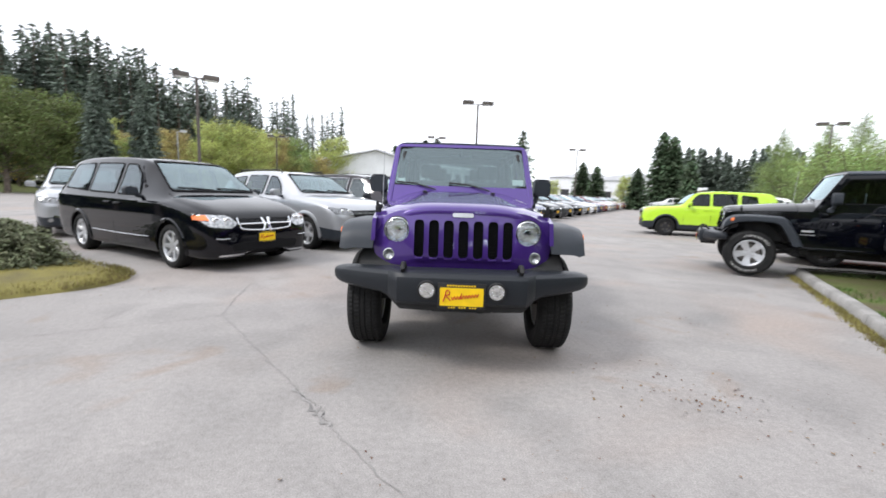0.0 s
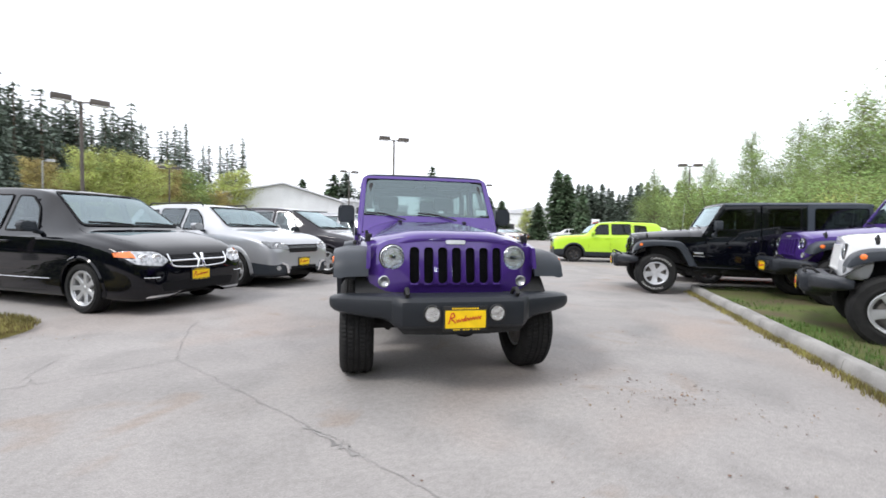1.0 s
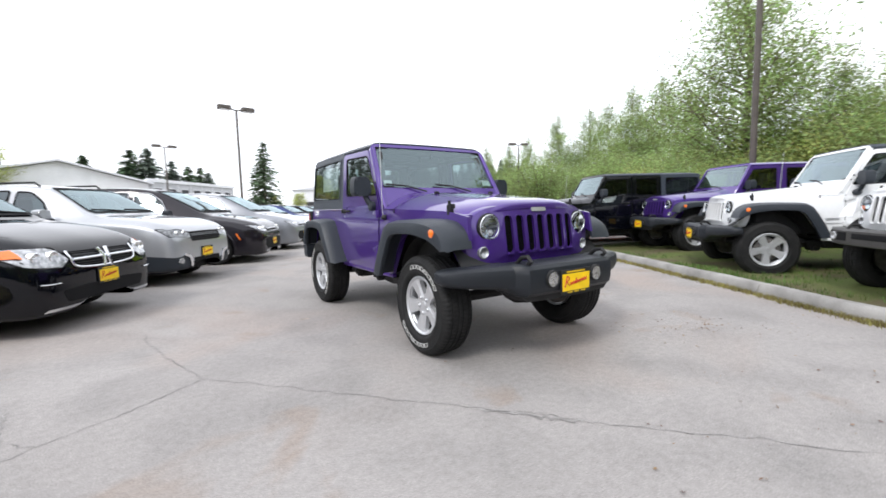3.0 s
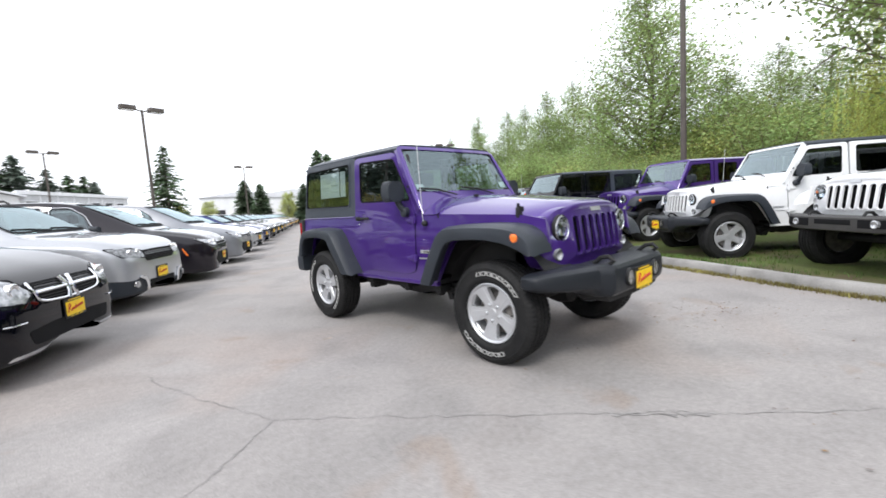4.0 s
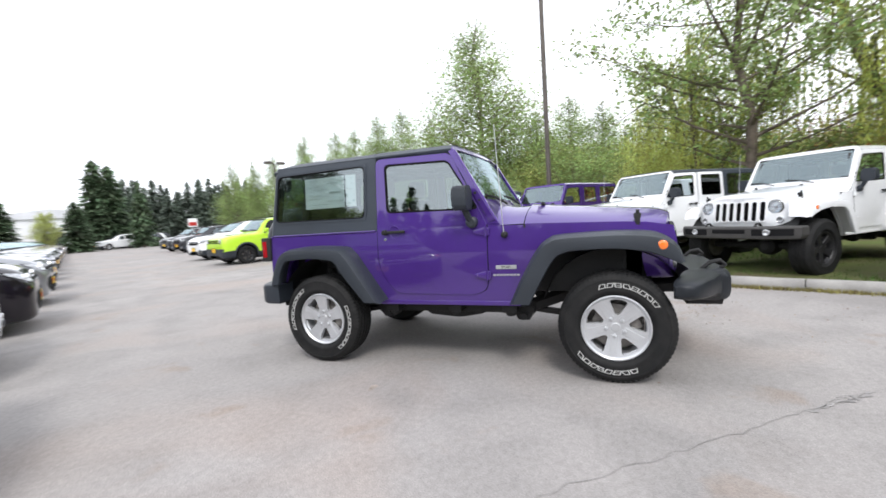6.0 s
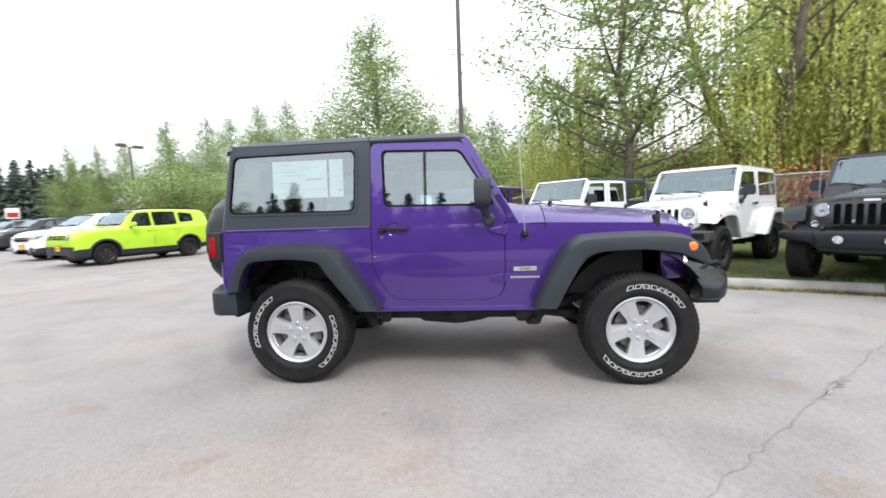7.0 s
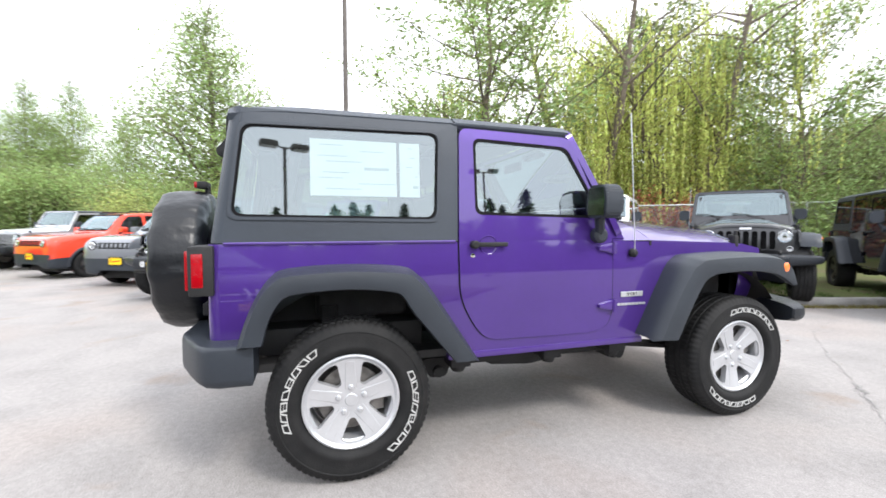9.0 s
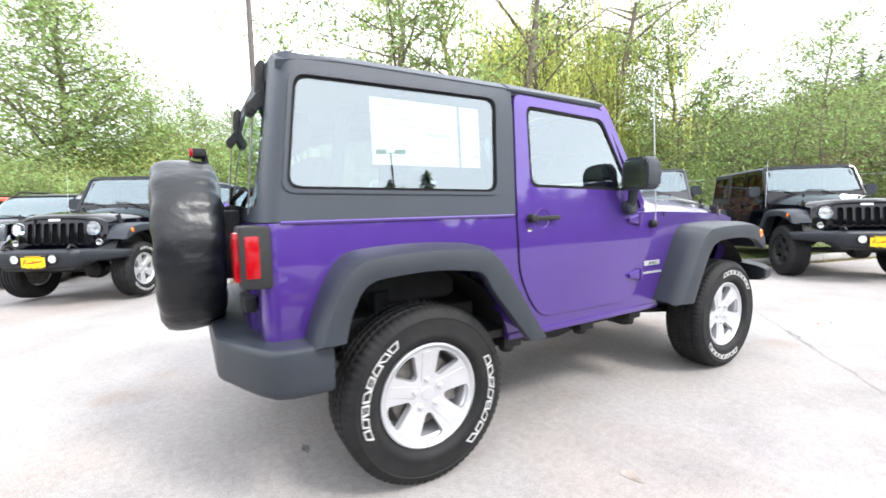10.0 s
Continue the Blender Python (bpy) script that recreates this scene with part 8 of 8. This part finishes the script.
def hall():
    root = thing("warehouse", "long white metal warehouse with a low gable and grey wing", "building", m=pose(-13.5, 66, 0, 0, 0, 6))
    bm = bmesh.new()
    prism(bm, [(-11, 0), (10, 0), (10, 5.3), (1, 7.9), (-11, 5.2)], XZ, 0, 26)
    part("wall", bm, M_wall_white, root)
    bm = bmesh.new()
    prism(bm, [(-11.6, 5.15), (1, 7.95), (10.6, 5.25), (10.6, 5.45), (1, 8.2), (-11.6, 5.38)], XZ, -0.8, 26.5)
    part("roof", bm, M_roof, root)
    # Dark slatted panels added in place of the shadow band under the roof.
    for x0, x1, z1 in ((-9.6, -5.2, 4.0), (-4.4, 0.0, 4.0), (2.2, 7.8, 3.8)):
        bm = bmesh.new()
        box(bm, x0, x1, -0.10, 0.1, 0.05, z1, 0.03, 1)
        dr = part("shade_panel", bm, M_darkopen, root)
        bm = bmesh.new()
        for k in range(8):
            box(bm, x0 + 0.1, x1 - 0.1, -0.14, -0.09, 0.2 + k * z1 / 8.5, 0.28 + k * z1 / 8.5, 0)
        part("slat", bm, M_wall_grey, dr)
    bm = bmesh.new()
    prism(bm, [(10, 1.5), (25, 18), (25, 30), (10, 22)], XY, 0, 5.8)
    wing = part("wing", bm, M_wall_grey, root, "grey wing of the warehouse")
    bm = bmesh.new()
    prism(bm, [(9.9, 1.1), (25.3, 17.9), (25.3, 30.2), (9.9, 22.2)], XY, 5.75, 6.2)
    part("parapet", bm, M_wall_white, root)
    ux, uy = 0.673, 0.74

    def strip_of(s0, s1, o0, o1):
        return [(10 + ux * s + uy * o, 1.5 + uy * s - ux * o) for s, o in ((s0, o0), (s0, o1), (s1, o1), (s1, o0))]

    for i in range(7):
        s0 = 1.0 + i * 3.0
        bm = bmesh.new()
        prism(bm, strip_of(s0, s0 + 1.9, -0.05, 0.08), XY, 2.4, 5.0)
        w = part("window", bm, M_wall_white, root)
        bm = bmesh.new()
        prism(bm, strip_of(s0 + 0.1, s0 + 1.8, 0.05, 0.10), XY, 2.5, 4.9)
        part("pane", bm, M_darkopen, w)
        bm = bmesh.new()
        prism(bm, strip_of(s0 + 2.35, s0 + 2.5, -0.02, 0.07), XY, 0.2, 5.7)
        part("wall_seam", bm, M_wall_white, root)


hall()


def shed(x, y, w, d, h, turn, mt, label):
    root = thing("shed_building", label, "building", m=pose(x, y, hill(x, y), 0, 0, turn))
    bm = bmesh.new()
    box(bm, -w / 2, w / 2, 0, d, 0, h, 0.04, 1)
    part("wall", bm, mt, root)
    bm = bmesh.new()
    prism(bm, [(-w / 2 - 0.3, h), (w / 2 + 0.3, h), (0, h + w * 0.07)], XZ, -0.3, d + 0.3)
    part("roof", bm, M_roof, root)
    for i in range(3):
        bm = bmesh.new()
        xx = -w / 2 + w * (0.18 + 0.26 * i)
        box(bm, xx, xx + w * 0.12, -0.06, 0.06, 0.02, h * 0.55, 0.02, 1)
        part("door", bm, M_darkopen, root)


shed(36, 80, 22, 12, 5.0, -25, M_wall_white, "white low commercial building far down the lot")
shed(46, 76, 10, 8, 3.6, -30, M_deepred, "small red building far down the lot")
shed(27, 84, 14, 10, 5.5, -20, M_wall_white, "white box-shaped building far off")


def signpost(x, y):
    root = thing("sign_post", "small red and white sign on a post", "sign", m=pose(x, y, 0, 0, 0, -30))
    bm = bmesh.new()
    tube(bm, [(0, 0, 0), (0, 0, 2.3)], 0.03, 8)
    part("post", bm, M_galv, root)
    bm = bmesh.new()
    box(bm, -0.3, 0.3, -0.05, -0.03, 1.7, 2.3, 0.01, 1)
    part("panel", bm, M_paper, root)
    bm = bmesh.new()
    box(bm, -0.24, 0.24, -0.056, -0.051, 1.78, 2.05, 0)
    part("marking", bm, M_redink, root)


signpost(18.0, 26.5)


# ---------------------------------------------------------------- trees
def scaled(x, y, s, turn, sink=0.1, sxy=1.0):
    return pose(x, y, hill(x, y) - sink, 0, 0, turn) @ Matrix.Diagonal((s * sxy, s * sxy, s, 1))


def polar(b, d, o=(-2.0, -2.0)):
    return o[0] + d * math.cos(radians(b)), o[1] + d * math.sin(radians(b))


rt = random.Random(77)
FIR = [conifer("tall dark fir on the wooded slope", 20, (3.0, 3.5, 2.6)[i], 100 + i, M_pine, tiers=(30, 26, 33)[i], per=11, size=0.34, name="fir_tree", full=(0.8, 0.65, 0.9)[i], ragged=(0.8, 1.0, 0.7)[i]) for i in range(3)]
SPR = [conifer("dense dark green conifer at the edge of the lot", 10, 2.1, 200 + i, M_pine if i else M_spruce, tiers=36, per=18, size=0.27, name="conifer") for i in range(3)]
MID = conifer("broad dark fir below the wooded slope", 10, 2.3, 290, M_pine, tiers=56, per=24, size=0.17, name="fir_tree")
COL = conifer("narrow dark green cypress-like conifer", 8, 1.35, 300, M_spruce, tiers=44, per=26, size=0.16, full=0.7, name="cypress_tree")
used = set()


def plant(proto, x, y, h, base_h, sxy=1.0, sink=0.1):
    s = h / base_h
    m = scaled(x, y, s, rt.uniform(0, 360), sink, sxy)
    if proto.name not in used:
        used.add(proto.name)
        proto.matrix_basis = m
        return proto
    return copy_thing(proto, m @ Matrix.Diagonal([1 / k for k in proto.scale] + [1]))


def skyline(b):
    xs = [100, 104, 107, 110, 113, 115, 118, 123, 129, 136, 145]
    ys = [6, 10.8, 8.5, 11.3, 10.0, 12.6, 11.5, 13.2, 14.8, 14.6, 13.5]
    return float(np.interp(b, xs, ys))


for i in range(130):
    b = 103.5 + 40 * (i + rt.random() * 0.7) / 130
    d = rt.uniform(80, 100)
    x, y = polar(b, d)
    z = d * math.tan(radians(skyline(b) + 1.0 - abs(rt.gauss(0, 2.3)))) + 1.2 - hill(x, y)
    if b < 114.5 and i % 2:
        rt.uniform(0, 360)
        continue
    plant(FIR[i % 3], x, y, max(8, z), 20, 0.85 if b < 114.5 else 1.0)
# far conifers beyond the lot
for i in range(26):
    b = 63 - 16 * (i + rt.random()) / 26
    d = rt.uniform(72, 84)
    x, y = polar(b, d, (-1, -4))
    plant(SPR[i % 2 + 1], x, y, d * math.tan(radians(6.5 - abs(rt.gauss(0, 0.9)))) + 1.2, 10, 1.1)
for b, d, e in ((64.3, 70, 8.1), (63.2, 69, 7.6), (61.2, 62, 6.2)):
    x, y = polar(b, d, (-0.1, -4.75))
    plant(COL if e > 7 else SPR[0], x, y, d * math.tan(radians(e)) + 1.2, 8 if e > 7 else 10, 1.4 if e > 7 else 1.0)
for b, d, e in ((73.2, 70, 4.6), (71.5, 68, 4.15), (66.8, 60, 4.0)):
    x, y = polar(b, d, (-0.1, -4.75))
    plant(COL, x, y, d * math.tan(radians(e)) + 1.2, 8, 1.8)
plant(conifer("tall spruce with open branches behind the row of cars", 13, 3.2, 411, M_spruce, tiers=30, per=14, size=0.30, name="spruce_tree"), 11.2, 66.0, 12.0, 13, 1.2)
for b, e in ((92.5, 7.0), (91.0, 7.2), (88.8, 5.9), (87.3, 5.4), (86.0, 5.3), (96.5, 6.2), (85.2, 4.7)):
    x, y = polar(b, 105, (-2.05, -4.3))
    plant(SPR[rt.randrange(3)], x, y, 105 * math.tan(radians(e)) + 1.2, 10, 1.75)

OAK = [broadleaf("yellow-green spring tree with loose crown", 8, 3.0, 16000, 0.085, (M_leaf2, M_leaf, M_budding, M_olive)[i], 500 + i, start=0.16) for i in range(4)]
for i in range(20):
    b = 104 + 33 * (i + rt.random() * 0.8) / 20
    d = rt.uniform(58, 70)
    x, y = polar(b, d)
    plant(OAK[(0, 2, 0, 1, 2)[i % 5]], x, y, d * math.tan(radians(rt.uniform(4.0, 7.4))) + 1.2 - hill(x, y), 8, 1.15)
for b, e in ((133.5, 8.6), (136.5, 9.4), (139, 9.0), (131.6, 7.6), (119.3, 7.4), (115.5, 7.6), (116.6, 6.8)):
    x, y = polar(b, 57, (-0.1, -4.75))
    plant(OAK[3 if b > 125 else 0], x, y, 57 * math.tan(radians(e)) + 1.2 - hill(x, y), 8, 1.1)
for b, e in ((129.6, 11.6), (125.6, 11.4)):
    x, y = polar(b, 54, (-0.1, -4.75))
    plant(MID, x, y, 54 * math.tan(radians(e)) + 1.2 - hill(x, y), 10, 0.82)
for b, d, h in ((75, 80, 4.5), (78, 70, 4), (66, 72, 5)):
    x, y = polar(b, d)
    plant(OAK[0], x, y, h, 8)

POP = [broadleaf("slender spring tree with small fresh leaves", 13, 4.3, 34000, 0.066, M_leaf, 600 + i, start=0.08, tip=0.85, name="poplar_tree", trunk=0.012, fuzz=0.17, limbs=74, rise=(0.35, 1.0)) for i in range(3)]
plant(POP[0], 25.4, 6.9, 15.4, 13, 1.3)
for b, d, e in ((30.6, 50, 13.2), (28.1, 50, 13.9), (39.8, 60, 10.6), (36.4, 60, 11.1), (33.4, 55, 11.4), (43.5, 62, 8.0), (46.0, 60, 7.2), (48.5, 50, 7.0), (24.5, 42, 11.5)):
    x, y = polar(b, d, (-3.5, -2.7))
    plant(POP[rt.randrange(3)], x, y, d * math.tan(radians(e + 1.3)) + 1.2, 13, 0.9)
for x, y, h in ((31, 1.8, 10.6), (31, -1.2, 9.6), (28.5, 3.8, 9.0), (27, -3.5, 8.6)):
    plant(POP[rt.randrange(3)], x, y, h, 13, 1.2)

LEAFY = [broadleaf("leafy spring tree with spreading branches behind the fence", 11, 4.2, 17500, 0.068, M_leaf, 700 + i, start=0.18, tip=0.45, trunk=0.013, fuzz=0.055) for i in range(2)]
plant(LEAFY[0], 12.8, -5.4, 12.0, 11, 1.35)
plant(LEAFY[1], 8.2, -15.5, 10.5, 11)
plant(LEAFY[0], 4.5, -19.5, 8.5, 11)
DARKT = broadleaf("dense dull-green tree with dark limbs behind the willows", 11, 4.4, 42000, 0.07, M_olive, 720, start=0.22, tip=0.45, trunk=0.016, fuzz=0.08)
plant(DARKT, 14.5, -14.5, 12.5, 11, 1.1)
W1 = willow("weeping willow with long yellow-green strands behind the fence", 11, 4.4, 620, 801)
plant(W1, 13.0, -10.3, 11.5, 11)
plant(W1, 10.8, -13.2, 10.5, 11)
plant(W1, 17.0, -5.0, 8.5, 11)

SH = [shrub("tall yellow-green shrub in the hedge behind the lawn", 2.2, 4.6, 15000, 0.06, (M_leaf2, M_leaf, M_blossom, M_olive)[i], 900 + i) for i in range(4)]
for i in range(46):
    b = 40 - 72 * (i + rt.random() * 0.9) / 46
    d = rt.uniform(21, 33) if b < 25 else rt.uniform(34, 50)
    x, y = polar(b, d, (-3.5, -1.0))
    plant(SH[0 if rt.random() < 0.6 else 1], x, y, rt.uniform(3.4, 5.6) * (d / 28 if b < 25 else 0.95), 4.6, 1.3)
for i in range(40):
    b = -32 - 75 * (i + rt.random() * 0.9) / 40
    d = rt.uniform(17, 34)
    x, y = polar(b, d, (-2.5, 1.0))
    plant(SH[(1, 3, 2)[rt.randrange(3)] if d > 22 else (0, 1, 3)[rt.randrange(3)]], x, y, rt.uniform(1.4, 3.4) if d < 24 else rt.uniform(2.8, 4.4), 4.6, 1.4)
for i in range(56):
    b = -24 - 84 * (i + rt.random() * 0.9) / 56
    d = rt.uniform(29, 47)
    x, y = polar(b, d, (-2.5, 1.0))
    plant(SH[(3, 2, 3, 1)[i % 4]], x, y, rt.uniform(3.6, 6.0), 4.6, 1.5)
RED = shrub("low red-leaved shrub behind the fence", 1.6, 2.8, 7000, 0.06, M_redleaf, 930)
for x, y, h in ((11.6, -10.2, 2.9), (10.4, -12.2, 2.7), (13.2, -8.6, 2.8), (8.6, -14.2, 2.6)):
    plant(RED, x, y, h, 2.8)
THIN = broadleaf("small bare-stemmed tree with a few new leaves", 5.5, 2.3, 3800, 0.06, M_leaf, 950, start=0.3, stems=3, lean=0.05, trunk=0.012)
for x, y, h in ((5.6, -16.5, 5.2), (3.4, -15.6, 4.8), (1.6, -17.2, 5.0), (-0.4, -17.8, 4.6), (-2.4, -18.5, 5.2), (7.6, -13.8, 5.2)):
    plant(THIN, x, y, h, 5.5)
# behind the camera, closing the place round
for i in range(96):
    b = 145 + 120 * (i + rt.random()) / 96
    d = rt.uniform(52, 74)
    x, y = polar(b, d)
    if i % 2:
        plant(SPR[i % 3], x, y, rt.uniform(8, 14), 10, 1.3)
    else:
        plant(OAK[(1, 3)[i // 2 % 2]], x, y, rt.uniform(7, 11), 8, 1.3)
for i in range(12):
    b = radians(255 + 30 * i / 12)
    x, y = 36 * math.cos(b), 36 * math.sin(b)
    plant(FIR[i % 3], x, y, rt.uniform(7, 11), 20, 1.1)
plant(conifer("low spreading juniper bush on the corner lawn", 1.1, 1.15, 421, M_juniper, tiers=22, per=80, size=0.036, full=0.5, ragged=0.5, name="juniper_bush"), -6.3, 1.0, 0.85, 1.1)
plant(conifer("small juniper bush on the corner lawn", 1.1, 1.3, 422, M_juniper, tiers=22, per=80, size=0.036, full=0.5, ragged=0.5, name="juniper_bush"), -7.4, 1.3, 0.9, 1.1)
